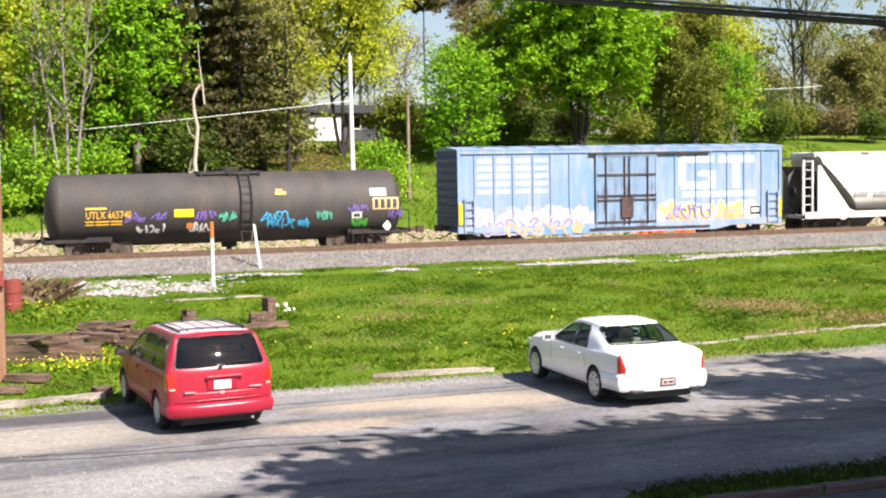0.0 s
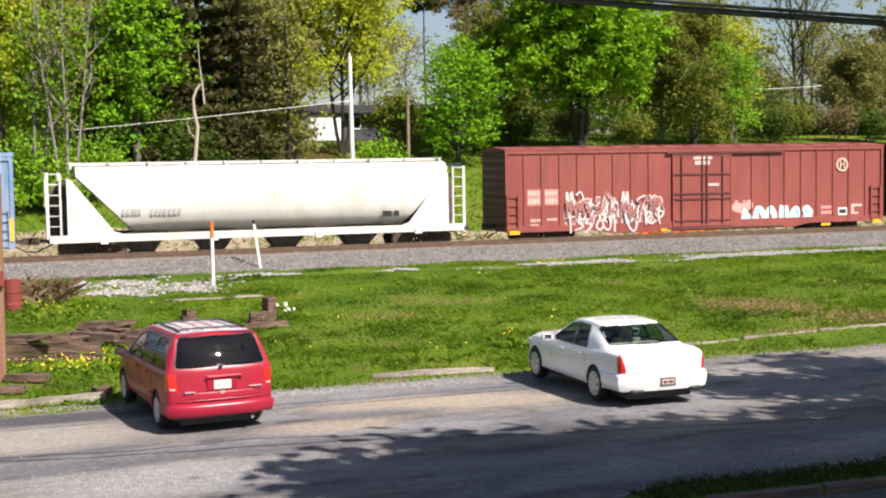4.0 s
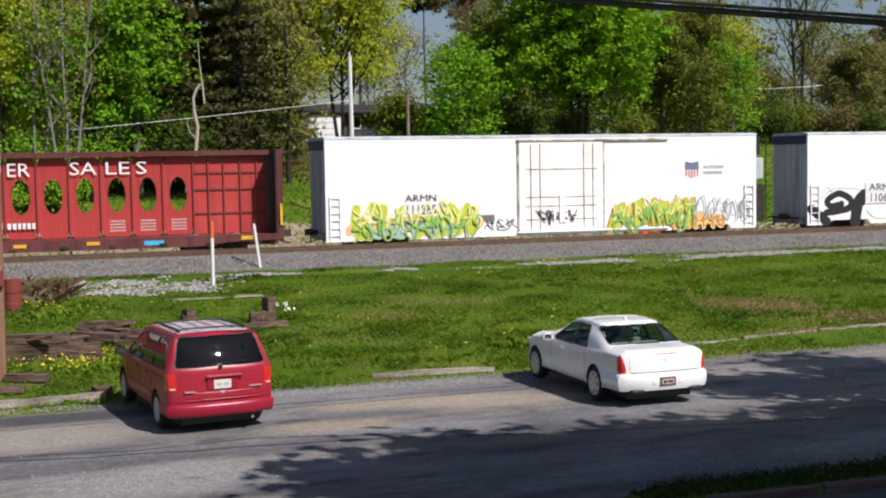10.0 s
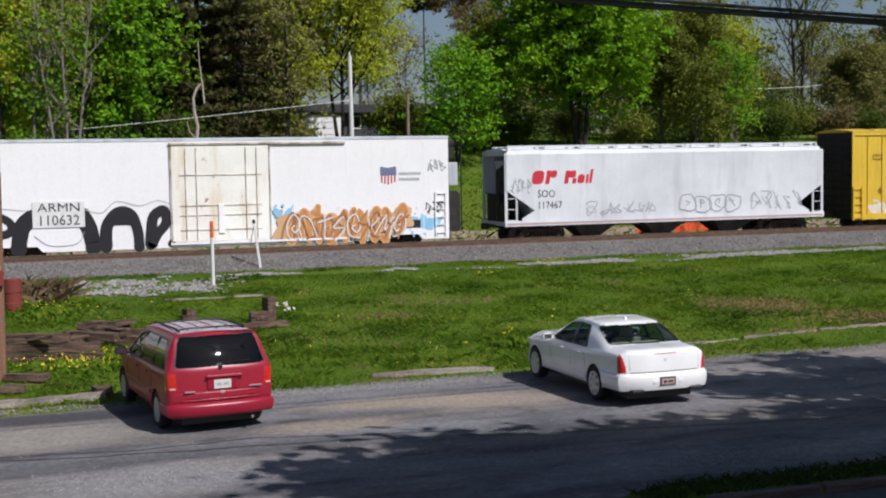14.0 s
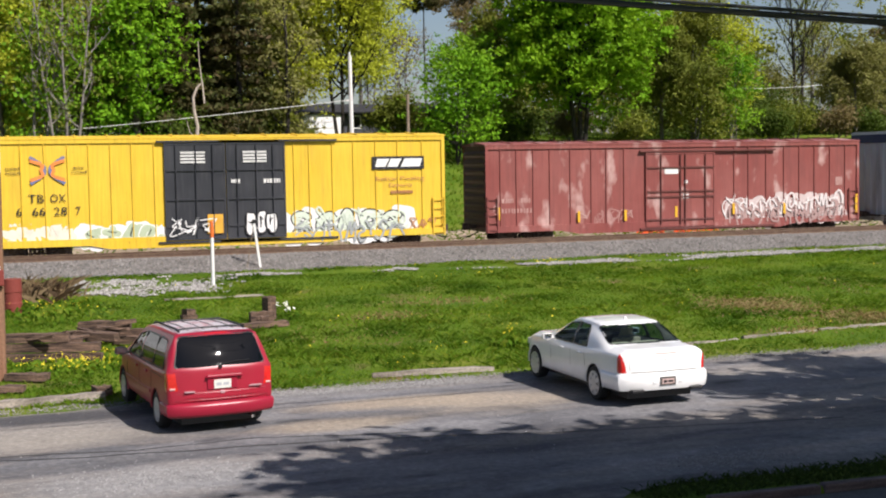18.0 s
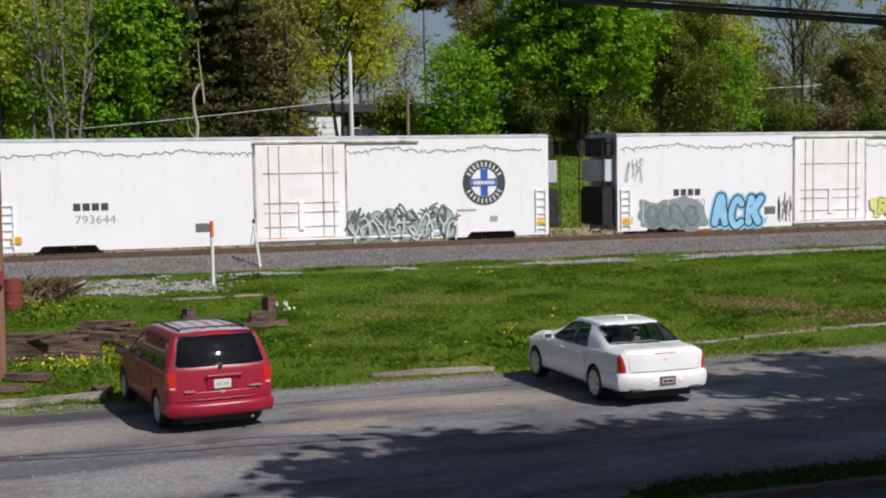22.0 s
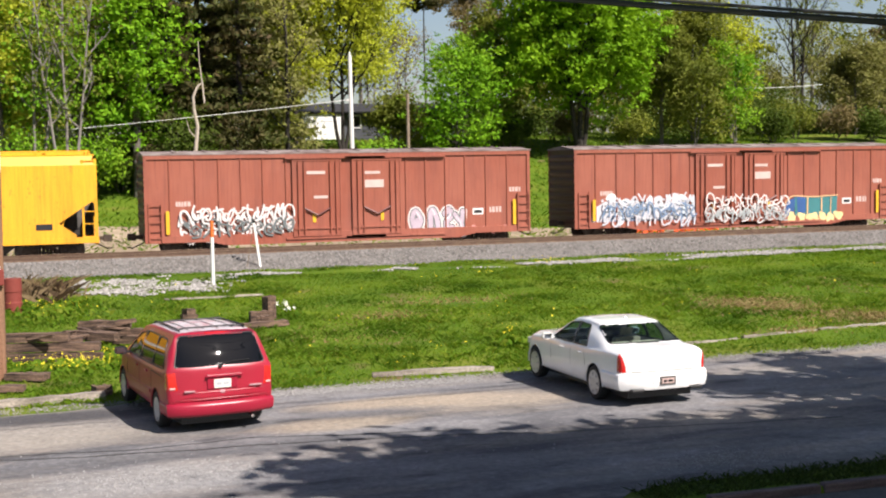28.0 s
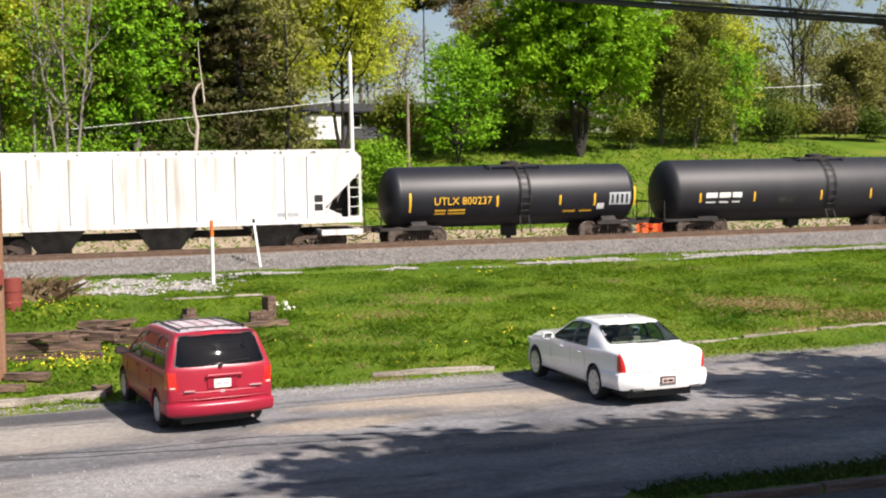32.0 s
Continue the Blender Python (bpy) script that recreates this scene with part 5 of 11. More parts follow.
    for x in (x0 - 0.05, x1 + 0.05):
        part("door_post", Shape().box(x - 0.03, x + 0.03, -1.56, -1.5, floor + 0.2, top - 0.28), BAR_GREY, car)
    part("door_rail", Shape().box(x0 - 0.1, x1 + 3.3, -1.60, -1.50, top - 0.28, top - 0.20), BAR_GREY, car)
    part("door_track", Shape().box(x0 - 0.1, x1 + 3.3, -1.60, -1.50, floor + 0.12, floor + 0.20), DOOR_WHITE, car)
    ladder(car, -half + 0.18, -half + 0.62, floor + 0.15, 2.4, FRIDGE_WHITE, rungs=6)
    ladder(car, half - 0.62, half - 0.16, floor + 0.15, 2.5, FRIDGE_WHITE, rungs=6)
    return car, half


def shield(car, x, z):
    s = Shape()
    poly_face(s, [(x - 0.36, z + 0.38), (x - 0.30, z + 0.42), (x, z + 0.36), (x + 0.30, z + 0.42), (x + 0.36, z + 0.38), (x + 0.36, z + 0.04), (x - 0.36, z + 0.04)], -1.507)
    part("emblem_field", s, flat("emblem_blue_grey", (0.16, 0.18, 0.30)), car)
    for k in range(5):
        bars(car, [(x - 0.33 + 0.145 * k, x - 0.25 + 0.145 * k, z - 0.36 + 0.05 * abs(k - 2), z + 0.03)], flat("emblem_red", (0.55, 0.10, 0.12)), "emblem_stripe", y=-1.504)


car, half = reefer(84.72, 105.55, "white refrigerator car with lime-green graffiti", (-1.62, 2.45), 1, 7.9, band=True)
lettering(car, "ARMN", -6.92, 2.10, 0.30, flat("stencil_charcoal", (0.06, 0.06, 0.07)), wide=1.42, y=-1.54)
bars(car, [(-7.05, -5.35, 1.44, 2.02)], CHALK, "number_patch", y=-1.532)
lettering(car, "111265", -6.93, 1.54, 0.40, flat("stencil_charcoal", (0.06, 0.06, 0.07)), wide=1.42, y=-1.545)
bars(car, [(-7.09, -6.02, 1.0, 1.28)], flat("grey_patch", (0.20, 0.19, 0.19)), "stencil_patch", y=-1.535)
LIMEG, LEMON, LEAFG = flat("spray_lime_yellow", (0.56, 0.62, 0.04)), flat("spray_lemon", (0.80, 0.80, 0.30)), flat("spray_leaf_green", (0.26, 0.50, 0.10))
overspray(car, -9.5, -3.3, 0.50, 1.35, flat("spray_pale_orange", (0.84, 0.50, 0.26)), 50, 11, y=-1.505, big=0.30)
piece(car, ("hook", "fork", "wave", "hook", "coil", "arch", "tooth"), -9.3, -3.5, 0.52, 1.95, LIMEG, LEMON, 51, fat=0.34, edge=0.03, y=-1.510, shine=LEAFG)
piece(car, forms_of(5, 56), -8.6, -4.4, 0.52, 1.15, flat("spray_dust_blue", (0.42, 0.52, 0.60)), LEAFG, 56, fat=0.20, y=-1.5295)
busy(car, -9.3, -3.5, 0.55, 1.85, (LEMON, LEAFG), 301, -1.550)
overspray(car, 6.0, 8.6, 0.50, 1.30, flat("spray_pale_orange", (0.84, 0.50, 0.26)), 57, 5, y=-1.562, big=0.28)
piece(car, ("tooth", "fork", "tooth", "cross", "tooth", "arch", "fork"), 2.75, 7.0, 0.55, 1.9, LIMEG, LEAFG, 52, fat=0.26, edge=0.03, halo=ORANGE_S, y=-1.566, shine=flat("spray_dust_blue", (0.42, 0.52, 0.60)))
busy(car, 2.8, 7.0, 0.55, 1.85, (LEMON, LEAFG), 311, -1.592)
piece(car, forms_of(4, 58), 6.9, 8.7, 0.52, 1.10, ORANGE_S, LEMON, 58, fat=0.24, y=-1.566)
piece(car, forms_of(7, 59), 6.8, 10.0, 0.85, 1.95, None, GREYG, 59, fat=0.02, edge=0.020, y=-1.590)
graffiti(car, -3.4, -1.7, 0.7, 1.3, 3, None, INK, None, 53, "tag")
graffiti(car, -0.9, 1.2, 0.9, 1.6, 4, None, INK, None, 54, "tag", y=-1.60)
graffiti(car, 8.5, 10.2, 0.8, 1.9, 4, None, GREYG, None, 55, "tag")
bars(car, [(-3.41, -2.80, 1.12, 1.42)], flat("vent_grey", (0.16, 0.16, 0.16)), "vent_grille")
shield(car, 7.0, 3.2)
bars(car, dashes(7.6, 8.7, 3.28, 3.42, R) + dashes(7.6, 8.6, 3.02, 3.16, R), GREYG)

car, half = reefer(108.37, 128.98, "white refrigerator car with black and brown graffiti", (-1.59, 2.39), 1, 7.9, band=True, door_mat=DOOR_STAINED)
strokes(car, [([(-10.1, 1.25), (-9.7, 0.95), (-9.2, 0.62)], 0.5), ([(-9.4, 0.62), (-9.3, 1.0), (-8.7, 1.1), (-7.95, 1.25), (-7.9, 1.65), (-8.55, 1.95), (-9.2, 1.62), (-9.0, 1.35), (-8.4, 1.45)], 0.36), ([(-7.0, 1.85), (-7.45, 1.45), (-7.6, 0.62)], 0.72), ([(-5.25, 1.95), (-4.9, 1.35), (-4.75, 0.58)], 0.72),
              ([(-4.25, 0.55), (-4.2, 1.4), (-3.75, 1.95), (-3.25, 1.85), (-3.0, 1.2), (-2.95, 0.55)], 0.50), ([(-3.9, 1.75), (-3.3, 1.70)], 0.66), ([(-2.5, 0.60), (-2.45, 1.2), (-2.35, 1.75), (-1.95, 2.0), (-1.85, 1.5), (-2.2, 1.05), (-2.4, 0.65)], 0.46), ([(-1.7, 0.62), (-1.35, 1.0), (-0.95, 1.15), (-0.62, 1.0)], 0.26)], 1.0, INK, y=-1.506)
strokes(car, [([(-9.9, 1.5), (-9.0, 2.1), (-8.2, 2.2), (-7.3, 2.1)], 0.03), ([(-5.2, 2.15), (-4.4, 1.95), (-3.8, 2.4), (-2.9, 2.2), (-2.2, 2.4), (-1.7, 2.25)], 0.03), ([(-9.6, 1.9), (-9.2, 2.25), (-8.9, 1.95)], 0.03), ([(-7.0, 1.1), (-6.4, 0.7), (-5.4, 0.75), (-5.1, 1.2)], 0.035)], 1.0, GREYG, y=-1.514, name="graffiti_outline", label="thin sprayed outline")
bars(car, [(-7.05, -5.05, 1.42, 2.45)], CHALK, "number_patch", y=-1.540)
lettering(car, "ARMN", -6.86, 2.06, 0.34, flat("stencil_charcoal", (0.06, 0.06, 0.07)), wide=1.62, y=-1.552)
lettering(car, "110632", -6.87, 1.52, 0.40, flat("stencil_charcoal", (0.06, 0.06, 0.07)), wide=1.62, y=-1.552)
overspray(car, 2.8, 8.6, 0.50, 1.9, flat("spray_tan", (0.72, 0.44, 0.22)), 60, 9, y=-1.562, big=0.26)
piece(car, forms_of(9, 62), 2.9, 8.4, 0.50, 1.95, flat("spray_rust_orange", (0.62, 0.28, 0.09)), SAND, 62, fat=0.26, y=-1.570, shine=BROWNG, jolt=0.14)
piece(car, forms_of(10, 67), 2.9, 8.3, 0.55, 1.75, None, BROWNG, 67, fat=0.03, edge=0.025, y=-1.598)
piece(car, forms_of(8, 68), 3.0, 8.4, 0.55, 1.6, None, CHALK, 68, fat=0.03, edge=0.016, y=-1.602)
overspray(car, 2.5, 4.6, 1.3, 2.1, SKYB, 63, 4, y=-1.557, big=0.2)
overspray(car, 8.4, 10.0, 0.6, 1.9, SKYB, 64, 4, y=-1.505, big=0.14)
graffiti(car, 9.35, 10.15, 3.3, 3.95, 3, None, GREYG, None, 65, "tag")
graffiti(car, 9.2, 10.1, 1.5, 2.1, 3, None, INK, None, 66, "tag")
shield(car, 7.58, 3.2)
bars(car, dashes(8.05, 9.05, 3.24, 3.36, R) + dashes(8.05, 9.0, 3.00, 3.12, R), GREYG)
bars(car, [(8.6, 9.0, 0.95, 1.3)], INK, "stencil_box")

# 8: grey covered hopper with red lettering blocks
def flat_hopper(name, a, b, label, paint, top, zb, apex, low, bays, bogie_at, rails, rail_mat, posts=(), hip=0.0):
    """A covered hopper whose side sheets leave a triangular opening at each lower end."""
    car, half = freight_car(name, a, b, label, bogie_at)
    e = half - 0.08
    for y in (-1.50, 1.46):
        side = [(-e, top - hip), (e, top - hip), (e, apex[2]), (e - apex[0], apex[1]), (e - apex[0] * 0.55, zb + 0.28), (e - apex[0] * 0.55, zb), (-e + apex[0] * 0.55, zb), (-e + apex[0] * 0.55, zb + 0.28), (-e + apex[0], apex[1]), (-e, apex[2])]
        part("side_sheet", Shape().prism(side, 1, y, y + 0.04), paint, car)
        part("side_sill", Shape().box(-half, half, y - 0.02, y + 0.06, zb - 0.06, zb + 0.18), paint, car)
    rf = [(-1.48, top - hip), (-1.30, top - 0.06), (-0.9, top + 0.02), (0.9, top + 0.02), (1.30, top - 0.06), (1.48, top - hip), (1.46, top - hip - 0.06), (-1.46, top - hip - 0.06)]
    part("roof", Shape().prism(rf, 0, -e, e), paint, car)
    for x in posts:
        part("side_post", Shape().prism([(x - 0.05, -1.50), (x - 0.03, -1.56), (x + 0.03, -1.56), (x + 0.05, -1.50)], 2, zb + 0.18, top - hip), paint, car)
    hopper_ends(car, half, top - 0.05, zb, apex[0] + 0.1, paint, paint)
    # added dark plates stand for the shade inside the open ends
    for d in (-1, 1):
        part("end_shade_plate", Shape().box(d * (half - 0.20) - 0.02, d * (half - 0.20) + 0.02, -1.30, 1.30, zb + 0.06, apex[2] - 0.15), BLACK_STEEL, car, "dark plate added to stand for shade in the end opening")
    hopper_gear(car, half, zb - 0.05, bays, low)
    roof_walk(car, -e + 0.2, e - 0.2, top, rail_mat, rails)
    return car, half


RAIL_GREY = car_paint("pale_grey_paint", (0.62, 0.64, 0.66), (0.46, 0.46, 0.46), (1.8, 1.8, 0.3), (0.52, 0.85))
car, half = flat_hopper("covered_hopper", 131.6, 148.05, "pale grey covered hopper car with red and black lettering", RAIL_GREY, 4.28, 0.92, (1.35, 1.55, 2.45), SHADE_GREY, [(-3.6, 3.0, 0.9), (0.0, 3.0, 0.9), (3.6, 3.0, 0.9)], 6.4, 9, RAIL_GREY, hip=0.22)
CPRED = flat("stencil_red", (0.62, 0.03, 0.05))
def leaning(x, w, z0, z1, nick=0.0):
    k = 0.18
    f = lambda a, z: (x + a + k * (z - z0), z)
    return [f(0, z0 + nick), f(nick, z0), f(w - nick, z0), f(w, z0 + nick), f(w, z1 - nick), f(w - nick, z1), f(nick, z1), f(0, z1 - nick)] if nick else [f(0, z0), f(w, z0), f(w, z1), f(0, z1)]


name_red = [leaning(-6.96, 0.56, 2.72, 3.32, 0.12), leaning(-6.30, 0.20, 2.72, 3.32), leaning(-6.06, 0.32, 3.00, 3.32, 0.06), leaning(-5.38, 0.20, 2.72, 3.30), leaning(-5.15, 0.34, 2.98, 3.30, 0.06), leaning(-4.98, 0.18, 2.72, 2.96), leaning(-4.74, 0.34, 2.72, 3.12, 0.08), leaning(-4.33, 0.12, 2.72, 3.12), leaning(-4.16, 0.13, 2.72, 3.34)]
slabs(car, name_red, CPRED, "emblem_block", "red railway name as plain slanted blocks")
lettering(car, "SOO", -6.67, 2.12, 0.34, INK, wide=0.85, y=-1.508)
lettering(car, "117467", -6.68, 1.62, 0.32, INK, wide=1.2, y=-1.508)
graffiti(car, -4.25, -0.7, 1.15, 1.85, 6, None, flat("spray_thin_grey", (0.38, 0.39, 0.41)), None, 71, "tag")
graffiti(car, 0.45, 3.6, 1.2, 2.1, 4, RAIL_GREY, flat("spray_thin_grey", (0.38, 0.39, 0.41)), None, 72, "bubble")
graffiti(car, -8.0, -6.9, 2.3, 3.0, 4, None, GREYG, None, 73, "tag")
graffiti(car, 4.2, 7.0, 1.2, 2.2, 5, None, flat("spray_thin_grey", (0.38, 0.39, 0.41)), None, 74, "tag")
bars(car, [(-half + 0.1, half - 0.1, 0.92, 1.0)], flat("pink_sill_stripe", (0.55, 0.36, 0.34)), "sill_stripe", y=-1.53)

# 9: yellow boxcar with black double doors
YELLOW = car_paint("pool_yellow_paint", (0.66, 0.43, 0.024), (0.54, 0.34, 0.04), (2.5, 2.5, 0.4), (0.55, 0.85), fade=(0.72, 0.49, 0.042))
DOORBLACK = car_paint("door_black_paint", (0.018, 0.02, 0.026), (0.05, 0.05, 0.055))
car, half = freight_car("boxcar", 149.65, 168.95, "yellow ribbed high boxcar with black double doors and graffiti", 7.4)
underframe(car, half, 0.55)
boxcar_shell(car, half, 4.98, 0.52, YELLOW, [-8.75, -7.91, -7.02, -6.13, -5.32, -4.47, -3.64, -2.75, 3.0, 3.65, 4.65, 5.57, 6.55, 7.53, 8.63], 4.5, YELLOW, BLACK_STEEL, post_w=0.05)
plug_door(car, -2.36, 0.12, 0.74, 4.72, DOORBLACK, DOORBLACK, [-1.9, -1.1, -0.4], [3.6, 2.4, 1.3], "black door leaf with white stencils")
plug_door(car, 0.16, 2.62, 0.74, 4.72, DOORBLACK, DOORBLACK, [0.6, 1.4, 2.1], [3.6, 2.4, 1.3], "black door leaf with white stencils")
for x in (-1.7, 0.85):
    bars(car, sum([dashes(x, x + 1.0, 4.28 - 0.13 * i, 4.36 - 0.13 * i, R, 0.85) for i in range(4)], []), STENCIL_W, y=-1.565)
bars(car, dashes(0.35, 0.75, 3.05, 3.2, R) + dashes(1.7, 2.4, 3.02, 3.2, R), STENCIL_W, y=-1.565)
for d in (-1, 1):
    for mt, o in ((flat("emblem_blue_grey", (0.16, 0.18, 0.30)), 0.0), (ORANGE_S, 0.14)):
        s = Shape()
        cx = -6.9
        ribbon(s, curve_pts([(cx + d * 0.66, 4.22 - o), (cx + d * 0.20, 3.90), (cx + d * (0.10 + o), 3.69), (cx + d * 0.20, 3.48), (cx + d * 0.66, 3.16 + o)]), 0.13, -1.508 - o * 0.02 - 0.001 * d)
        part("emblem_stroke", s, mt, car)
lettering(car, "next", -8.50, 3.73, 0.13, INK, wide=0.58, y=-1.509)
lettering(car, "load", -8.48, 3.55, 0.13, INK, wide=0.55, y=-1.509)
lettering(car, "any", -5.95, 3.73, 0.13, INK, wide=0.45, y=-1.509)
lettering(car, "road", -6.0, 3.55, 0.13, INK, wide=0.6, y=-1.509)
for w, x, wd in (("TB", -7.67, 0.60), ("OX", -6.85, 0.62)):
    lettering(car, w, x, 2.42, 0.33, INK, wide=wd, y=-1.509)
for w, x, wd in (("6", -8.15, 0.22), ("66", -7.55, 0.52), ("28", -6.72, 0.52), ("7", -5.90, 0.22)):
    lettering(car, w, x, 1.90, 0.33, INK, wide=wd, y=-1.509)
bars(car, [(6.39, 8.72, 3.50, 4.05)], INK, "emblem_panel", y=-1.508)
slabs(car, [[(6.52, 3.60), (6.98, 3.60), (7.16, 3.95), (6.62, 3.95)], [(7.06, 3.60), (7.52, 3.60), (7.70, 3.95), (7.22, 3.95)], [(7.66, 3.60), (8.52, 3.60), (8.62, 3.95), (7.84, 3.95)]], CHALK, "emblem_block", "white emblem as plain blocks", y=-1.512)
lettering(car, "Railcar Pooling", 6.51, 3.02, 0.17, BROWNG, wide=2.2, y=-1.509)
lettering(car, "Experts", 7.1, 2.74, 0.17, BROWNG, wide=1.05, y=-1.509)
bars(car, dashes(7.2, 8.2, 2.45, 2.58, R), BROWNG, y=-1.508)
WHITISH = flat("spray_white_haze", (0.74, 0.70, 0.58))
SAGE, PALEGREEN = flat("spray_sage", (0.44, 0.52, 0.36)), flat("spray_palegreen", (0.62, 0.70, 0.58))
overspray(car, -8.6, -6.0, 0.7, 1.6, WHITISH, 81, 6, y=-1.459, big=0.22)
piece(car, forms_of(4, 87), -8.4, -6.2, 0.65, 1.4, None, WHITISH, 87, fat=0.06, edge=0.03, y=-1.462)
overspray(car, -5.9, -2.5, 0.5, 1.55, CHALK, 82, 6, y=-1.459)
piece(car, forms_of(4, 88), -5.7, -2.5, 0.50, 1.45, SAGE, CHALK, 88, fat=0.30, y=-1.466, shine=INK)
overspray(car, 2.7, 7.9, 0.55, 1.85, CHALK, 83, 10, y=-1.459, big=0.42)
piece(car, ("S", "C", "A", "P", "E"), 2.85, 7.7, 0.60, 1.75, PALEGREEN, INK, 83, fat=0.22, edge=0.055, y=-1.466, shine=CHALK, lap=1.2)
busy(car, 2.9, 7.8, 0.60, 1.75, (PALEGREEN, GREYG), 321, -1.486)
part("door_placard", Shape().box(-0.66, -0.03, -1.60, -1.53, 0.99, 1.77), flat("placard_amber", (0.72, 0.38, 0.04)), car, "amber paint square on the door")
graffiti(car, -2.2, -0.3, 0.9, 1.7, 3, None, CHALK, None, 84, "tag", y=-1.60)
graffiti(car, 0.9, 2.2, 0.9, 1.9, 3, CHALK, INK, None, 85, "bubble", y=-1.60)
graffiti(car, 8.0, 9.2, 0.7, 1.5, 3, None, BROWNG, None, 86, "tag")
ladder(car, 9.1, 9.6, 0.6, 2.25, YELLOW)
ladder(car, -9.6, -9.1, 0.6, 2.25, YELLOW)

# 10: brown boxcar with pale patches
MAROON = car_paint("faded_maroon_paint", (0.215, 0.050, 0.042), (0.155, 0.048, 0.043), (2.0, 2.0, 0.4), (0.50, 0.80), fade=(0.28, 0.090, 0.077), rubbed=(0.50, 0.33, 0.30))
MAROON_DARK = car_paint("dark_maroon_paint", (0.065, 0.02, 0.018), (0.03, 0.015, 0.013))
car, half = freight_car("boxcar", 170.84, 190.18, "faded maroon boxcar with pale worn patches and graffiti", 7.5)
underframe(car, half, 0.55)
boxcar_shell(car, half, 4.52, 0.48, MAROON, [-8.96, -8.2, -7.4, -6.6, -5.6, -4.57, -3.82, -2.93, 2.78, 3.54, 4.5, 5.47, 6.31, 7.16, 8.02, 8.88], 5.2, MAROON, MAROON_DARK, post_w=0.06)
plug_door(car, -1.86, 1.72, 0.62, 4.05, MAROON, OXIDE_MID, [-1.1, -0.1, 0.15, 1.2], [3.35, 2.25, 2.0, 0.95], "maroon sliding door with dark bars")
PATCHY = surface("worn_pale_patch", (0.34, 0.17, 0.15), (0.48, 0.30, 0.27), 0.7, 2.0, 20.0)
bars(car, [(-0.9, -0.2, 3.05, 3.30), (0.1, 0.3, 2.6, 2.75), (0.05, 0.35, 1.9, 2.1)], STENCIL_W, y=-1.545)
bars(car, dashes(-8.9, -8.3, 1.9, 2.1, R) + dashes(-8.0, -7.5, 1.9, 2.1, R) + dashes(-8.9, -7.4, 1.45, 1.65, R, 0.5) + [(-5.3, -5.0, 1.7, 1.95), (8.35, 8.75, 2.35, 2.75)], PATCHY, y=-1.460)
overspray(car, 2.6, 8.8, 0.6, 1.85, flat("spray_whitish", (0.60, 0.50, 0.48)), 90, 12, y=-1.459, big=0.36)
piece(car, ("coil", "hook", "arch", "wave", "coil", "tooth", "hook", "fork"), 2.3, 8.7, 0.58, 1.80, flat("spray_dusty", (0.40, 0.27, 0.25)), flat("spray_dull_white", (0.72, 0.66, 0.64)), 91, fat=0.26, edge=0.04, y=-1.465, shine=flat("spray_dull_white", (0.72, 0.66, 0.64)))
busy(car, 2.4, 8.7, 0.60, 1.80, (flat("spray_dull_white", (0.72, 0.66, 0.64)), flat("spray_dusty", (0.40, 0.27, 0.25))), 341, -1.497)
strokes(car, [([(2.9, 0.6), (2.35, 0.95), (2.15, 1.5), (2.5, 1.8), (3.2, 1.6)], 0.05)], 1.0, CHALK, y=-1.492, name="graffiti_outline", label="thin sprayed outline")
graffiti(car, -5.2, -2.5, 0.7, 1.5, 4, None, PATCHY, None, 92, "tag", y=-1.459)
markers(car, [(-9.09, 1.45, 0.12, 0.55), (-5.22, 1.2, 0.12, 0.5), (-2.9, 1.2, 0.12, 0.5), (-0.31, 1.3, 0.12, 0.5), (2.71, 1.35, 0.12, 0.5), (5.46, 1.3, 0.12, 0.5), (9.5, 1.45, 0.14, 0.9)])
ladder(car, -9.6, -9.12, 0.6, 2.2, MAROON)
ladder(car, 9.1, 9.58, 0.6, 2.2, MAROON)


# 11, 12: long white refrigerator cars with a round emblem
def round_emblem(car, x, z, r):
    dark = flat("emblem_dark", (0.05, 0.065, 0.07))
    n = 40
    def disc(r0, r1, y):
        return Shape().add([(x + q * math.cos(2 * math.pi * k / n), y, z + q * math.sin(2 * math.pi * k / n)) for k in range(n) for q in (r0, r1)],
                           [(2 * k, 2 * k + 1, (2 * k + 3) % (2 * n), (2 * k + 2) % (2 * n)) for k in range(n)])
    part("emblem_ring", disc(r * 0.62, r, -1.506), dark, car, "dark round emblem ring")
    s = Shape().box(x - r * 0.17, x + r * 0.17, -1.508, -1.49, z - r * 0.60, z + r * 0.60).box(x - r * 0.60, x - r * 0.17, -1.508, -1.49, z - r * 0.17, z + r * 0.17).box(x + r * 0.17, x + r * 0.60, -1.508, -1.49, z - r * 0.17, z + r * 0.17)
    part("emblem_cross", s, flat("emblem_blue", (0.04, 0.12, 0.45)), car, "blue cross of the emblem")
    s = Shape()
    for k in range(26):
        w = 2 * math.pi * k / 26
        if abs(math.cos(w)) < 0.97:
            c, q = math.cos(w), math.sin(w)
            ribbon(s, [(x + r * 0.70 * c, z + r * 0.70 * q), (x + r * 0.91 * c, z + r * 0.91 * q)], 0.07, -1.5105)
    part("emblem_lettering", s, CHALK, car, kind="stuff")
    bars(car, dashes(x - r * 0.5, x + r * 0.5, z - 0.08, z + 0.08, R, 0.8), CHALK, y=-1.512)


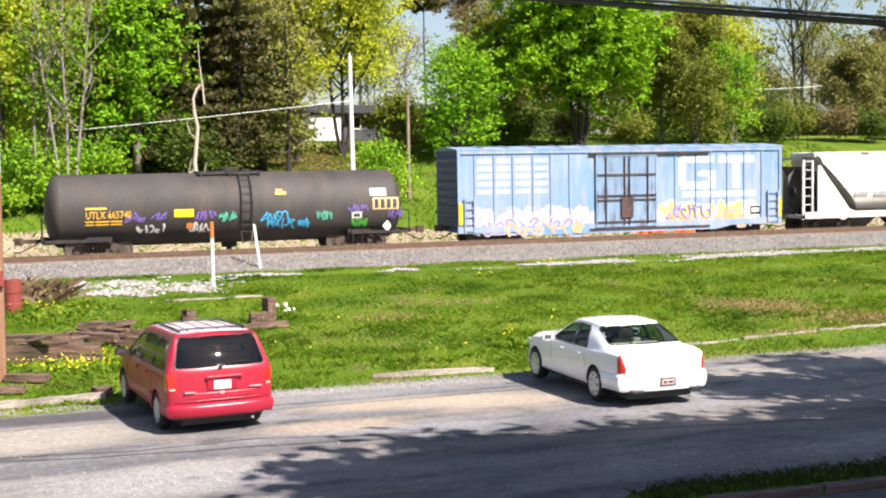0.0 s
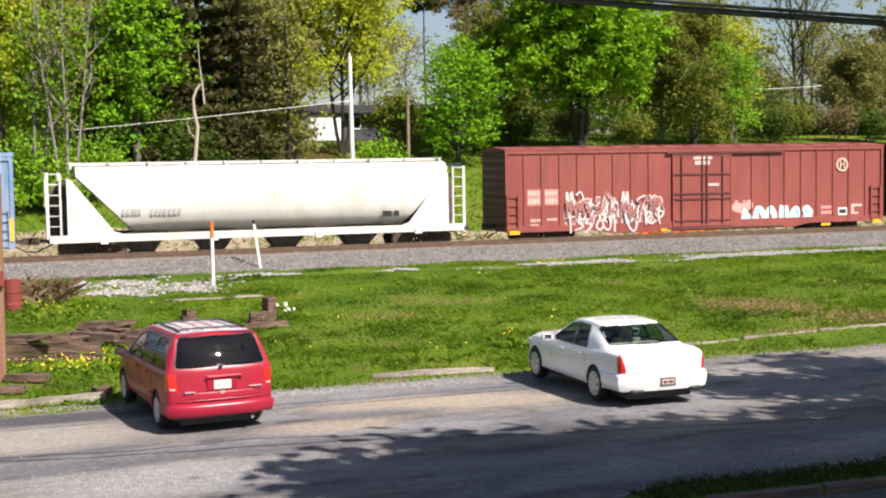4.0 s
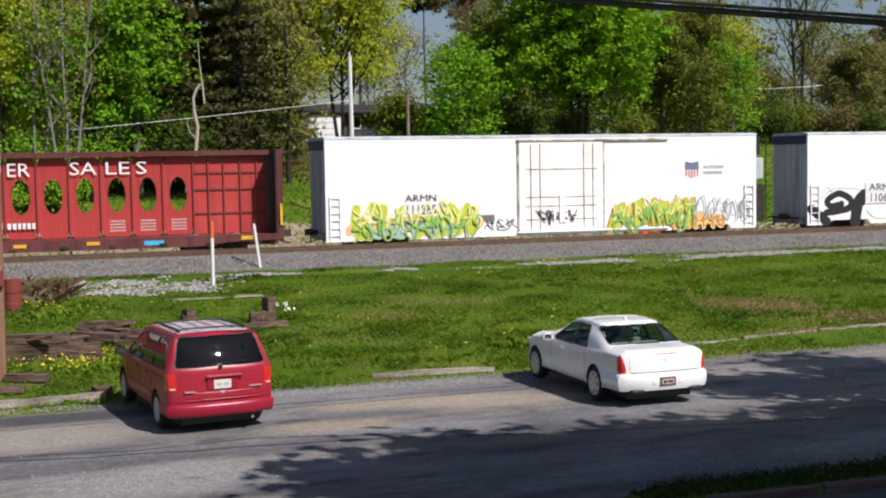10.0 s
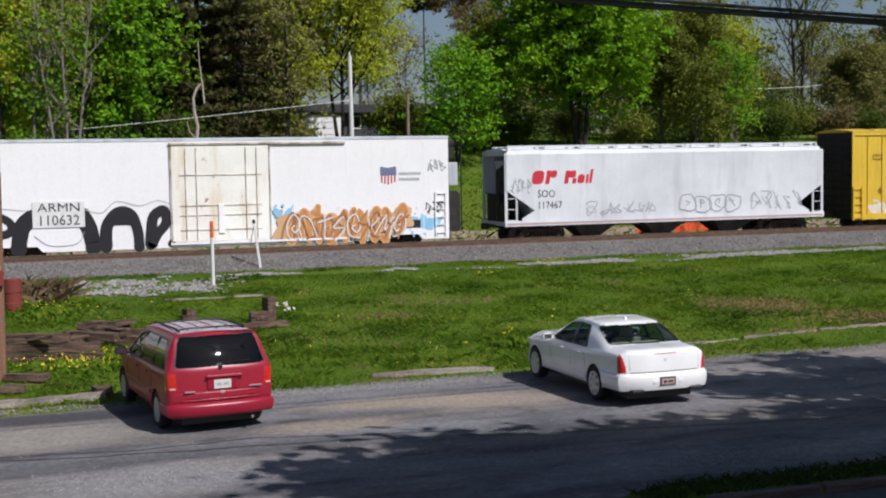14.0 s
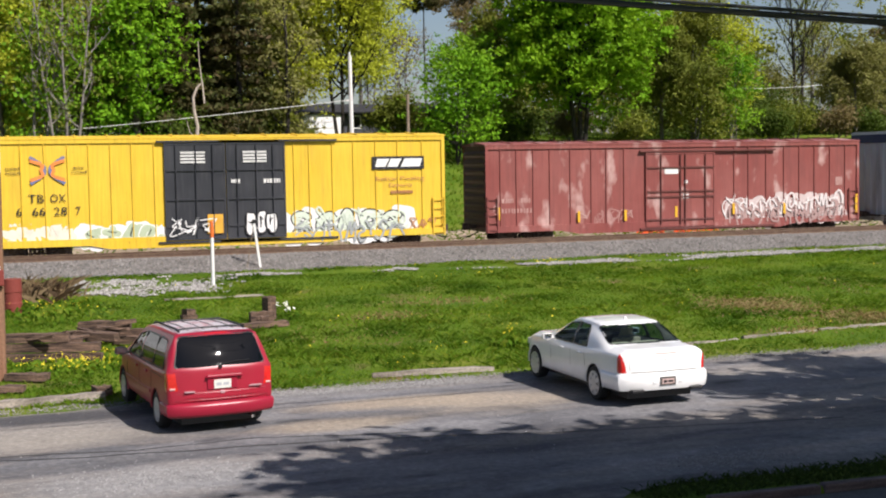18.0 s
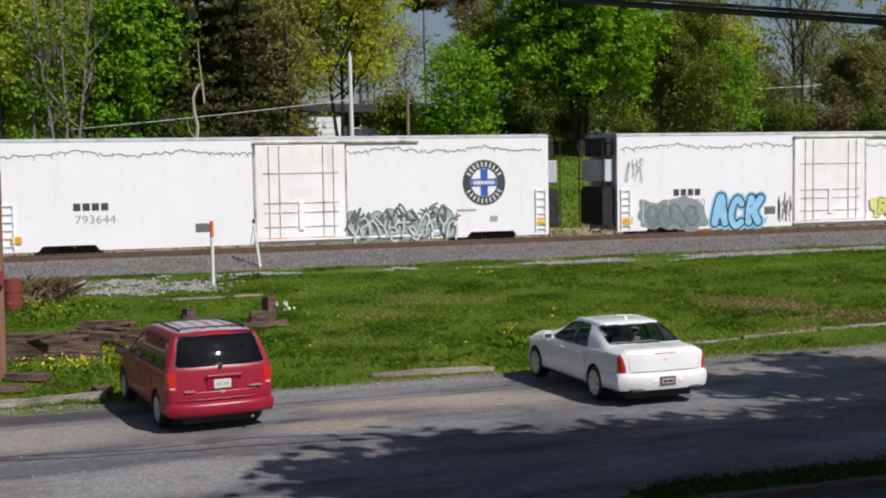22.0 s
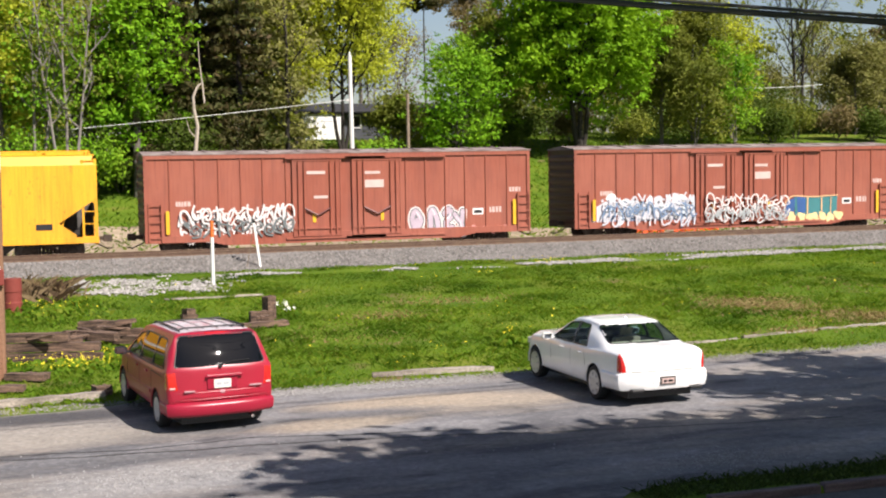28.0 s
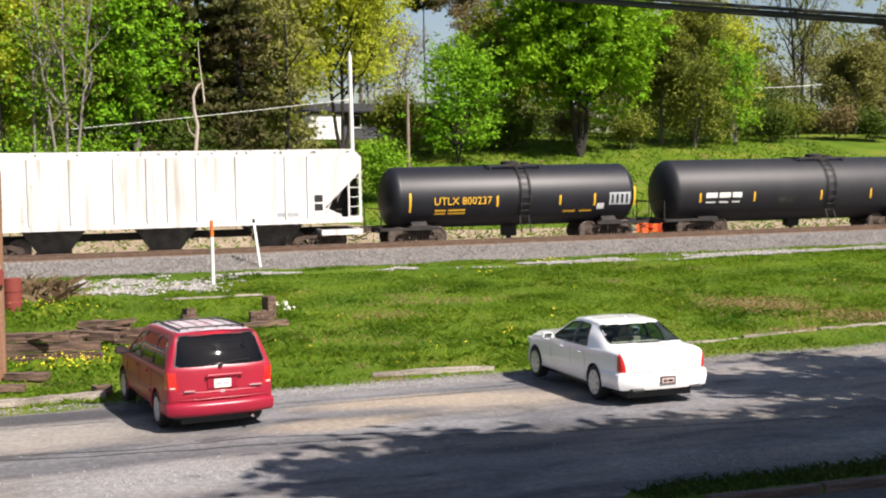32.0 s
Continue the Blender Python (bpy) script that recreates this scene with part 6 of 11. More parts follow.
def snow_line(car, half, seed):
    rng = random.Random(seed)
    pts, x = [], -half + 0.15
    while x < half - 0.2:
        f = (x * 0.23) % 1.0
        pts.append((x, 4.46 - 0.22 * math.sin(math.pi * f) ** 0.7 + rng.uniform(-0.09, 0.07)))
        x += rng.uniform(0.07, 0.16)
    s = Shape()
    ribbon(s, pts, 0.045, -1.506)
    for x, z in pts[2::5]:
        ribbon(s, [(x, z - 0.03), (x + rng.uniform(-0.04, 0.04), z - rng.uniform(0.08, 0.16))], 0.03, -1.5075)
    part("snow_line", s, flat("pale_blue_line", (0.15, 0.18, 0.22)), car, "wavy snow line along the top")


DK = flat("stencil_charcoal", (0.06, 0.06, 0.07))
car, half = reefer(191.9, 215.3, "long white refrigerator car with round blue emblem and graffiti", (-1.46, 2.35), 1, 9.0, band=True)
round_emblem(car, 8.64, 2.83, 1.0)
snow_line(car, half, 3)
bars(car, [(-8.80 + 0.36 * k, -8.52 + 0.36 * k, 2.04, 2.34) for k in range(4)], DK)
lettering(car, "793644", -8.76, 1.52, 0.34, GREYG, wide=1.6)
piece(car, ("hook", "coil", "wave", "coil", "hook", "wave"), 2.35, 7.3, 0.50, 1.80, flat("spray_seafoam", (0.42, 0.48, 0.43)), flat("spray_darkgrey", (0.14, 0.16, 0.16)), 101, fat=0.24, edge=0.050, y=-1.562, shine=flat("spray_dull_teal", (0.30, 0.46, 0.44)), lap=1.22)
piece(car, forms_of(5, 102), 3.0, 7.2, 0.55, 1.2, None, flat("spray_dull_teal", (0.30, 0.46, 0.44)), 102, fat=0.05, edge=0.02, y=-1.590)
busy(car, 2.4, 7.3, 0.52, 1.80, (flat("spray_darkgrey", (0.14, 0.16, 0.16)), flat("spray_seafoam_pale", (0.60, 0.66, 0.62))), 351, -1.608)
bars(car, [(-3.99, -3.39, 1.04, 1.40)], flat("vent_grey", (0.16, 0.16, 0.16)), "vent_grille")
bars(car, [(7.35, 8.25, 1.58, 1.68), (8.9, 9.25, 1.1, 1.35)], GREYG)
markers(car, [(11.3, 1.05, 0.5, 0.3), (-11.0, 0.95, 0.4, 0.28), (-0.6, 0.62, 0.9, 0.12), (1.4, 0.62, 0.9, 0.12)])

car, half = reefer(218.7, 242.01, "long white refrigerator car with round blue emblem and bright graffiti", (-2.33, 1.58), -1, 9.0)
round_emblem(car, 7.73, 2.80, 1.0)
snow_line(car, half, 4)
bars(car, [(-8.80 + 0.37 * k, -8.52 + 0.37 * k, 2.02, 2.33) for k in range(4)], DK)
lettering(car, "793630", -8.76, 1.52, 0.36, GREYG, wide=1.6)
overspray(car, -10.3, -7.6, 0.62, 1.68, flat("spray_dimgrey", (0.27, 0.31, 0.31)), 111, 9, y=-1.504, big=0.44)
piece(car, ("wave", "coil", "arch", "wave"), -10.3, -7.6, 0.60, 1.60, flat("spray_slate_green", (0.20, 0.25, 0.25)), flat("spray_soot", (0.07, 0.08, 0.08)), 111, fat=0.32, edge=0.03, y=-1.510, shine=flat("spray_dull_teal", (0.30, 0.46, 0.44)))
overspray(car, -7.0, -3.8, 0.45, 0.95, SKYB, 118, 7, y=-1.504, big=0.36)
piece(car, ("A", "C", "K"), -6.85, -4.2, 0.48, 1.90, SKYB, INK, 112, fat=0.28, edge=0.075, y=-1.510, halo=SKYB, jolt=0.12)
overspray(car, 2.0, 5.3, 0.65, 1.7, LEMON, 119, 7, y=-1.562, big=0.36)
piece(car, ("R", "I", "S", "O"), 2.3, 5.0, 0.82, 1.65, flat("spray_soft_yellow", (0.72, 0.72, 0.20)), INK, 113, fat=0.27, edge=0.032, y=-1.567, lap=1.2)
TEAL = flat("spray_teal", (0.17, 0.47, 0.37))
overspray(car, 5.5, 8.2, 0.55, 1.75, TEAL, 120, 6, y=-1.504, big=0.30)
piece(car, ("R", "U", "N"), 5.5, 8.15, 0.50, 1.80, TEAL, INK, 114, fat=0.29, edge=0.05, y=-1.508, lap=1.04, jolt=0.03, shine=flat("spray_pale_teal", (0.36, 0.62, 0.52)))
graffiti(car, -11.3, -10.3, 2.6, 3.8, 4, None, GREYG, None, 115, "tag")
graffiti(car, -3.3, -2.5, 0.6, 2.1, 4, None, INK, None, 116, "tag")
graffiti(car, 8.4, 9.6, 0.9, 2.2, 4, None, GREYG, None, 117, "tag")
bars(car, [(-3.99, -3.39, 1.04, 1.40)], flat("vent_grey", (0.16, 0.16, 0.16)), "vent_grille")
markers(car, [(-11.18, 0.93, 0.5, 0.34), (10.9, 0.93, 0.5, 0.28), (-1.4, 0.62, 0.9, 0.12), (0.5, 0.62, 0.9, 0.12)])

# 13: orange covered hopper
ORANGE = car_paint("faded_orange_paint", (0.76, 0.365, 0.014), (0.52, 0.23, 0.018), (2.2, 2.2, 0.3), (0.50, 0.80), rust=(0.1584, 0.0648, 0.0216), fade=(0.80, 0.35, 0.024))
car, half = flat_hopper("covered_hopper", 243.15, 260.95, "faded orange covered hopper car with rust and graffiti", ORANGE, 4.28, 0.80, (1.45, 1.55, 2.50), SHADE_GREY, [(-4.2, 3.0, 0.9), (-1.2, 2.6, 0.9), (1.8, 2.6, 0.9), (4.8, 3.0, 0.9)], 7.0, 9, ORANGE, hip=0.42)
bars(car, dashes(-4.55, -3.7, 2.08, 2.40, R, 0.8), INK, "lettering")
lettering(car, "490427", -4.80, 1.56, 0.33, INK, wide=1.4, y=-1.508)
s = Shape()
ribbon(s, [(-4.55, 2.78), (-3.7, 3.15)], 0.28, -1.507)
part("emblem_band", s, flat("emblem_grey_red", (0.40, 0.24, 0.20)), car)
overspray(car, -3.5, -0.9, 1.45, 2.40, flat("spray_offwhite", (0.82, 0.74, 0.66)), 131, 7, y=-1.506, big=0.34)
overspray(car, -1.2, 0.4, 1.9, 2.4, flat("spray_pale_orange", (0.84, 0.50, 0.26)), 136, 4, y=-1.505, big=0.4)
piece(car, ("hook", "coil", "wave"), -3.3, -1.0, 1.42, 2.36, CHALK, flat("spray_dull_pink", (0.70, 0.50, 0.42)), 137, fat=0.28, edge=0.03, y=-1.512)
piece(car, ("hook", "coil", "wave", "arch", "fork"), -8.15, -6.1, 2.55, 3.30, flat("spray_ash", (0.60, 0.56, 0.50)), INK, 132, fat=0.26, edge=0.035, drop=0.26, lap=1.3)
piece(car, ("arch", "fork"), -4.95, -4.2, 0.85, 1.35, flat("spray_ash", (0.60, 0.56, 0.50)), INK, 133, fat=0.24, edge=0.03)
piece(car, ("fork", "arch", "arch", "fork", "tooth"), 0.8, 4.2, 1.60, 2.75, flat("spray_darkgreen", (0.06, 0.055, 0.04)), flat("spray_murky", (0.20, 0.13, 0.05)), 134, fat=0.22, edge=0.03)
bars(car, [(2.75, 3.25, 2.05, 2.62), (3.40, 3.88, 2.05, 2.62), (4.02, 4.80, 2.05, 2.62)], flat("old_mark_black", (0.05, 0.042, 0.03)), "emblem_block", "worn black railway mark as plain blocks", y=-1.504)
strokes(car, [([(-5.9, 2.25), (-5.7, 2.45), (-5.75, 2.15)], 0.05), ([(-5.4, 2.5), (-5.5, 2.1), (-4.9, 2.0)], 0.05)], 1.0, BROWNG, name="graffiti_tag", label="thin sprayed tag")
bars(car, dashes(-0.8, 0.2, 2.0, 2.12, R) + [(6.49, 7.12, 1.30, 1.54)], INK)
bars(car, dashes(0.5, 2.0, 3.2, 3.4, R) + dashes(3.0, 4.4, 3.25, 3.4, R), flat("rust_stencil", (0.45, 0.20, 0.03)))


# 14, 15: brown double-door boxcars
ROOF_WEATHERED = surface("weathered_roof_steel", (0.16, 0.11, 0.10), (0.34, 0.29, 0.27), 0.7, 1.5, 25.0, grain=0.3)
def double_door(a, b, label):
    car, half = freight_car("boxcar", a, b, label, 6.3)
    underframe(car, half, 0.5)
    boxcar_shell(car, half, 4.28, 0.50, BRICKRED, [-7.39, -6.34, -5.39, -4.47, -3.55, -2.57, 2.67, 3.56, 4.46, 5.37, 6.34, 7.34], 5.0, ROOF_WEATHERED, MAROON_DARK)
    for x0, x1 in ((-2.32, -0.20), (0.26, 2.45)):
        dd = plug_door(car, x0, x1, 0.72, 3.96, BRICKRED, BRICKRED, [x0 + 0.25, x0 + 0.5, x1 - 0.5, x1 - 0.25], [1.05], "brick-red door with lock rods")
        s = Shape().tube([(x0 + 0.5, -1.60, 1.9), ((x0 + x1) / 2, -1.62, 1.6), (x1 - 0.5, -1.60, 1.9)], 0.04, 5)
        part("door_handle", s, OXIDE_MID, dd)
    bars(car, [(0.82, 1.66, 2.72, 3.05), (-1.7, -0.9, 3.33, 3.46), (0.82, 1.5, 3.30, 3.42), (-1.4, -0.8, 2.3, 2.42)], STENCIL_P, y=-1.55)
    bars(car, [(5.71, 6.21, 1.42, 1.70)], CHALK, "stencil_box", y=-1.460)
    bars(car, [(5.78, 6.14, 1.48, 1.62)], INK, "stencil_box", y=-1.466)
    bars(car, dashes(6.5, 7.1, 1.50, 1.75, R) + dashes(-7.15, -6.5, 2.1, 2.3, R) + dashes(7.45, 8.0, 2.4, 2.6, R), STENCIL_P, y=-1.460)
    ladder(car, -8.25, -7.74, 0.70, 2.27, BRICKRED)
    ladder(car, 7.82, 8.35, 0.70, 2.35, BRICKRED)
    markers(car, [(-7.5, 1.45, 0.14, 0.95), (7.65, 1.5, 0.14, 1.1), (1.57, 1.5, 0.14, 0.4), (-1.4, 1.5, 0.14, 0.4)])
    return car, half


BRICKRED = car_paint("brick_red_paint", (0.270, 0.072, 0.042), (0.200, 0.060, 0.043), (2.0, 2.0, 0.4), (0.50, 0.80), fade=(0.330, 0.108, 0.070))
car, half = double_door(262.76, 279.59, "brick-red double-door boxcar with white outline graffiti")
THINW = flat("spray_thin_white", (0.72, 0.68, 0.66))
piece(car, ("hook", "coil", "wave", "coil", "hook", "arch", "arch"), -7.1, -2.5, 0.60, 1.95, None, THINW, 141, fat=0.02, edge=0.030, y=-1.459, lap=1.4)
DARKGREY_S = flat("spray_darkgrey", (0.14, 0.16, 0.16))
for k, (z0, z1, mt) in enumerate(((0.62, 1.25, THINW), (1.10, 1.75, THINW), (0.90, 1.60, DARKGREY_S), (1.45, 2.05, THINW))):
    piece(car, forms_of(11, 200 + k), -7.0, -2.3, z0, z1, None, mt, 210 + k, fat=0.09, edge=0.012, y=-1.487 - 0.032 * k, jolt=0.22, lap=1.35)
piece(car, ("coil", "arch", "wave", "fork"), 2.85, 5.6, 0.60, 1.75, flat("spray_lilac", (0.50, 0.41, 0.48)), flat("spray_darkgrey", (0.14, 0.16, 0.16)), 143, fat=0.26, edge=0.05, halo=THINW, y=-1.459, shine=CHALK, lap=1.1)
overspray(car, 5.5, 7.4, 0.6, 0.95, PINK, 144, 4, y=-1.459, big=0.3)
car, half = double_door(281.75, 298.65, "brick-red double-door boxcar with white, blue and teal graffiti")
BLUEW = flat("spray_bluewhite", (0.62, 0.70, 0.76))
overspray(car, -7.2, -2.4, 0.6, 1.9, flat("spray_greywhite", (0.58, 0.58, 0.62)), 150, 11, y=-1.459, big=0.34)
piece(car, ("wave", "coil", "arch", "tooth", "fork", "fork", "tooth"), -7.1, -2.4, 0.62, 2.0, BLUEW, CHALK, 151, fat=0.20, y=-1.465, shine=flat("spray_slate_blue", (0.16, 0.24, 0.36)), jolt=0.10)
BLUEGREY_S = flat("spray_greywhite", (0.58, 0.58, 0.62))
SLATE_S = flat("spray_slate_blue", (0.16, 0.24, 0.36))
for k, (z0, z1, mt) in enumerate(((0.62, 1.20, SLATE_S), (1.05, 1.62, BLUEGREY_S), (1.45, 2.05, BLUEGREY_S), (0.70, 1.30, BLUEGREY_S), (1.10, 1.70, SLATE_S))):
    piece(car, forms_of(13, 160 + k), -7.1, -2.4, z0, z1, None, mt, 170 + k, fat=0.10, edge=0.012, y=-1.487 - 0.036 * k, jolt=0.20, lap=1.35)
for k, (z0, z1, mt) in enumerate(((0.70, 1.20, THINW), (1.10, 1.60, THINW), (0.80, 1.40, GREYG), (1.50, 1.95, THINW))):
    piece(car, forms_of(11, 180 + k), -1.9, 2.5, z0, z1, None, mt, 190 + k, fat=0.09, edge=0.010, y=-1.62 - 0.032 * k, jolt=0.22, lap=1.35)
TEALB, DEEPB = flat("spray_tealblue", (0.04, 0.19, 0.20)), flat("spray_deep_blue", (0.03, 0.10, 0.28))
slabs(car, [[(2.45, 0.95), (2.95, 0.80), (3.05, 1.78), (2.62, 1.62)], [(3.18, 1.05), (3.62, 1.05), (3.62, 1.82), (3.12, 1.82)]], DEEPB, "graffiti_block", "deep blue sprayed block", y=-1.510)
slabs(car, [[(3.05, 0.75), (5.35, 0.75), (5.40, 1.80), (3.0, 1.84)]], TEALB, "graffiti_block", "teal sprayed block", y=-1.4985)
overspray(car, 2.7, 5.6, 0.58, 1.10, flat("spray_straw", (0.78, 0.62, 0.30)), 154, 7, y=-1.520, big=0.30)
strokes(car, [([(2.5, 1.55), (2.9, 1.85), (3.9, 1.80), (5.4, 1.85)], 0.06), ([(3.7, 0.9), (3.72, 1.75)], 0.07), ([(4.5, 0.9), (4.5, 1.75)], 0.07), ([(5.0, 1.0), (5.02, 1.75)], 0.05)], 1.0, SAND, y=-1.528, name="graffiti_outline", label="sandy sprayed outline")

# 16: white hopper with deep bays
CREAM = car_paint("streaked_white_paint", (0.55, 0.545, 0.53), (0.33, 0.27, 0.20), (3.5, 3.5, 0.2), (0.50, 0.72), rust=(0.30, 0.20, 0.12))
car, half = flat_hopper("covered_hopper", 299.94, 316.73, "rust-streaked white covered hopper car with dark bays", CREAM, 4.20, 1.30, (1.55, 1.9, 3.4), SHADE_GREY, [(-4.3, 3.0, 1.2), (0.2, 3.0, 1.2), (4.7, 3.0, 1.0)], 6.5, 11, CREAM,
                        posts=[-6.9, -5.2, -3.6, -1.9, -0.6, 0.21, 1.40, 3.02, 5.08, 6.03], hip=0.10)
for d in (-1, 1):
    part("end_sill", Shape().box(min(d * 6.6, d * half), max(d * 6.6, d * half), -1.5, 1.5, 0.72, 0.95), CREAM, car)
bars(car, [(6.30, 6.66, 1.78, 2.06), (6.30, 6.66, 2.14, 2.44)], INK, "stencil_box")
bars(car, [(4.7, 5.6, 1.55, 1.72)], GREYG)

# 17, 18: black tank cars
TANK_BLACK = car_paint("tank_black_paint", (0.005, 0.0055, 0.009), (0.013, 0.013, 0.017), (1.2, 1.2, 0.4), (0.48, 0.78), rough=0.50, fade=(0.009, 0.0095, 0.014))
TANK_GREY = car_paint("tank_charcoal_paint", (0.008, 0.008, 0.011), (0.017, 0.017, 0.019), (1.2, 1.2, 0.4), (0.48, 0.78), rough=0.55, fade=(0.013, 0.013, 0.017))
ZC, RT = 2.18, 1.36
car, half = tank_car(317.6, 330.3, "short black tank car with yellow stencils and reflectors", RT, ZC, 6.05, TANK_BLACK, 4.55, 0.33, (-1.2, 1.38))
tank_text(car, "UTLX 800237", -3.97, 1.86, 0.34, STENCIL_Y, RT, ZC, 2.7)
for x0, x1 in ((-3.9, -3.4), (-3.3, -2.5)):
    for z in (1.62, 1.48):
        tank_label(car, x0, x1, z - 0.035, z + 0.035, STENCIL_Y, RT, ZC)
for x, z0, z1 in ((-5.04, 1.56, 2.41), (-1.0, 1.73, 2.21), (2.02, 1.74, 2.18), (3.72, 1.65, 2.21), (5.72, 1.64, 2.50)):
    tank_label(car, x - 0.05, x + 0.05, z0, z1, YELLOW_TAPE, RT, ZC, "reflector_strip")
tank_label(car, 4.45, 5.50, 1.68, 2.24, flat("grey_label", (0.42, 0.44, 0.46)), RT, ZC, label="pale grey stencil block")
for k in range(4):
    tank_label(car, 4.55 + 0.24 * k, 4.66 + 0.24 * k, 1.75, 2.15, TANK_BLACK, RT, ZC, lift=0.014)
tank_label(car, 3.85, 4.2, 1.50, 1.76, STENCIL_W, RT, ZC)
tank_label(car, 2.2, 2.8, 1.4, 1.48, STENCIL_Y, RT, ZC)
tank_label(car, 3.0, 3.6, 1.4, 1.48, STENCIL_Y, RT, ZC)
ZC, RT = 2.15, 1.50
car, half = tank_car(331.2, 346.4, "long charcoal tank car with white stencils and yellow reflectors", RT, ZC, 7.4, TANK_GREY, 5.3, 1.35, (0.0, 2.6))
for x0, x1 in ((-5.5, -4.9), (-4.8, -4.2), (-4.1, -3.6)):
    tank_label(car, x0, x1, 1.86, 2.10, STENCIL_W, RT, ZC)
    tank_label(car, x0, x1 - 0.1, 1.62, 1.69, STENCIL_W, RT, ZC)
for x in (-5.8, -2.91, 0.77, 3.58):
    tank_label(car, x - 0.05, x + 0.05, 1.65, 2.10, YELLOW_TAPE, RT, ZC, "reflector_strip")
tank_label(car, -1.6, -0.8, 1.5, 1.8, BLACK_STEEL, RT, ZC)

# ---- parked and passing vehicles ----
TYRE = surface("tyre_rubber", (0.012, 0.012, 0.012), (0.022, 0.022, 0.022), 0.8, 10.0, 60.0)
ALLOY = plain("wheel_alloy", (0.58, 0.59, 0.61), 0.3, 0.55)
DISC_GREY = plain("spoke_gap_dark", (0.03, 0.03, 0.033), 0.45, 0.3)
CHROME = plain("chrome_trim", (0.75, 0.75, 0.76), 0.12, 1.0, 0.05)
TRIM_BLACK = plain("black_trim", (0.012, 0.012, 0.013), 0.5)
LENS_RED = surface("red_lens", (0.62, 0.020, 0.016), (0.46, 0.012, 0.010), 0.12, 20.0, 80.0, coat=0.8)
LENS_PALE = plain("pale_red_lens", (0.66, 0.42, 0.38), 0.15)
LENS_CLEAR = plain("clear_lens", (0.7, 0.7, 0.68), 0.1)
SEAT_BEIGE = plain("beige_leather", (0.50, 0.46, 0.36), 0.6)
SEAT_GREY = plain("grey_cloth", (0.10, 0.09, 0.09), 0.9)
DARK_GLASS, CLEAR_GLASS = glass("tinted_window", (0.004, 0.005, 0.007), 0.06, 1.30), glass("car_window", (0.50, 0.66, 0.66), 0.72)
PALE_BADGE = plain("silver_badge", (0.46, 0.28, 0.30), 0.4)
PLATE = plain("plate_white", (0.66, 0.66, 0.60), 0.4)


def body_paint(name, col, rough=0.3, metal=0.0, coat=0.8):
    return surface(name, col, tuple(c * 0.9 for c in col), rough, 1.2, 90.0, grain=0.06, bump=0.0, metal=metal, coat=coat)


def inside(poly, x, y):
    """Whether (x, y) lies in the polygon."""
    hit = False
    for (ax, ay), (bx, by) in zip(poly, poly[1:] + poly[:1]):
        if (ay > y) != (by > y) and x < (bx - ax) * (y - ay) / (by - ay) + ax:
            hit = not hit
    return hit


def rounded(poly, r, k=4):
    """A polygon with rounded corners."""
    out, n = [], len(poly)
    for i, p in enumerate(poly):
        p, a, b = Vector(p), Vector(poly[i - 1]), Vector(poly[(i + 1) % n])
        u, v = (a - p), (b - p)
        q = min(r, u.length * 0.45, v.length * 0.45)
        s0, s1 = p + u.normalized() * q, p + v.normalized() * q
        for j in range(k + 1):
            t = j / k
            c = s0 * (1 - t) ** 2 + p * 2 * t * (1 - t) + s1 * t * t
            out.append((c.x, c.y))
    return out


def hermite(p0, p1, p2, p3, t):
    """Catmull-Rom that does not overshoot, number by number."""
    row = []
    for a, b, c, d in zip(p0, p1, p2, p3):
        lim = 1.5 * abs(c - b)
        m1, m2 = max(-lim, min(lim, (c - a) / 2)), max(-lim, min(lim, (d - b) / 2))
        h, q = t * t * t, t * t
        row.append((2 * h - 3 * q + 1) * b + (h - 2 * q + t) * m1 + (-2 * h + 3 * q) * c + (h - q) * m2)
    return row


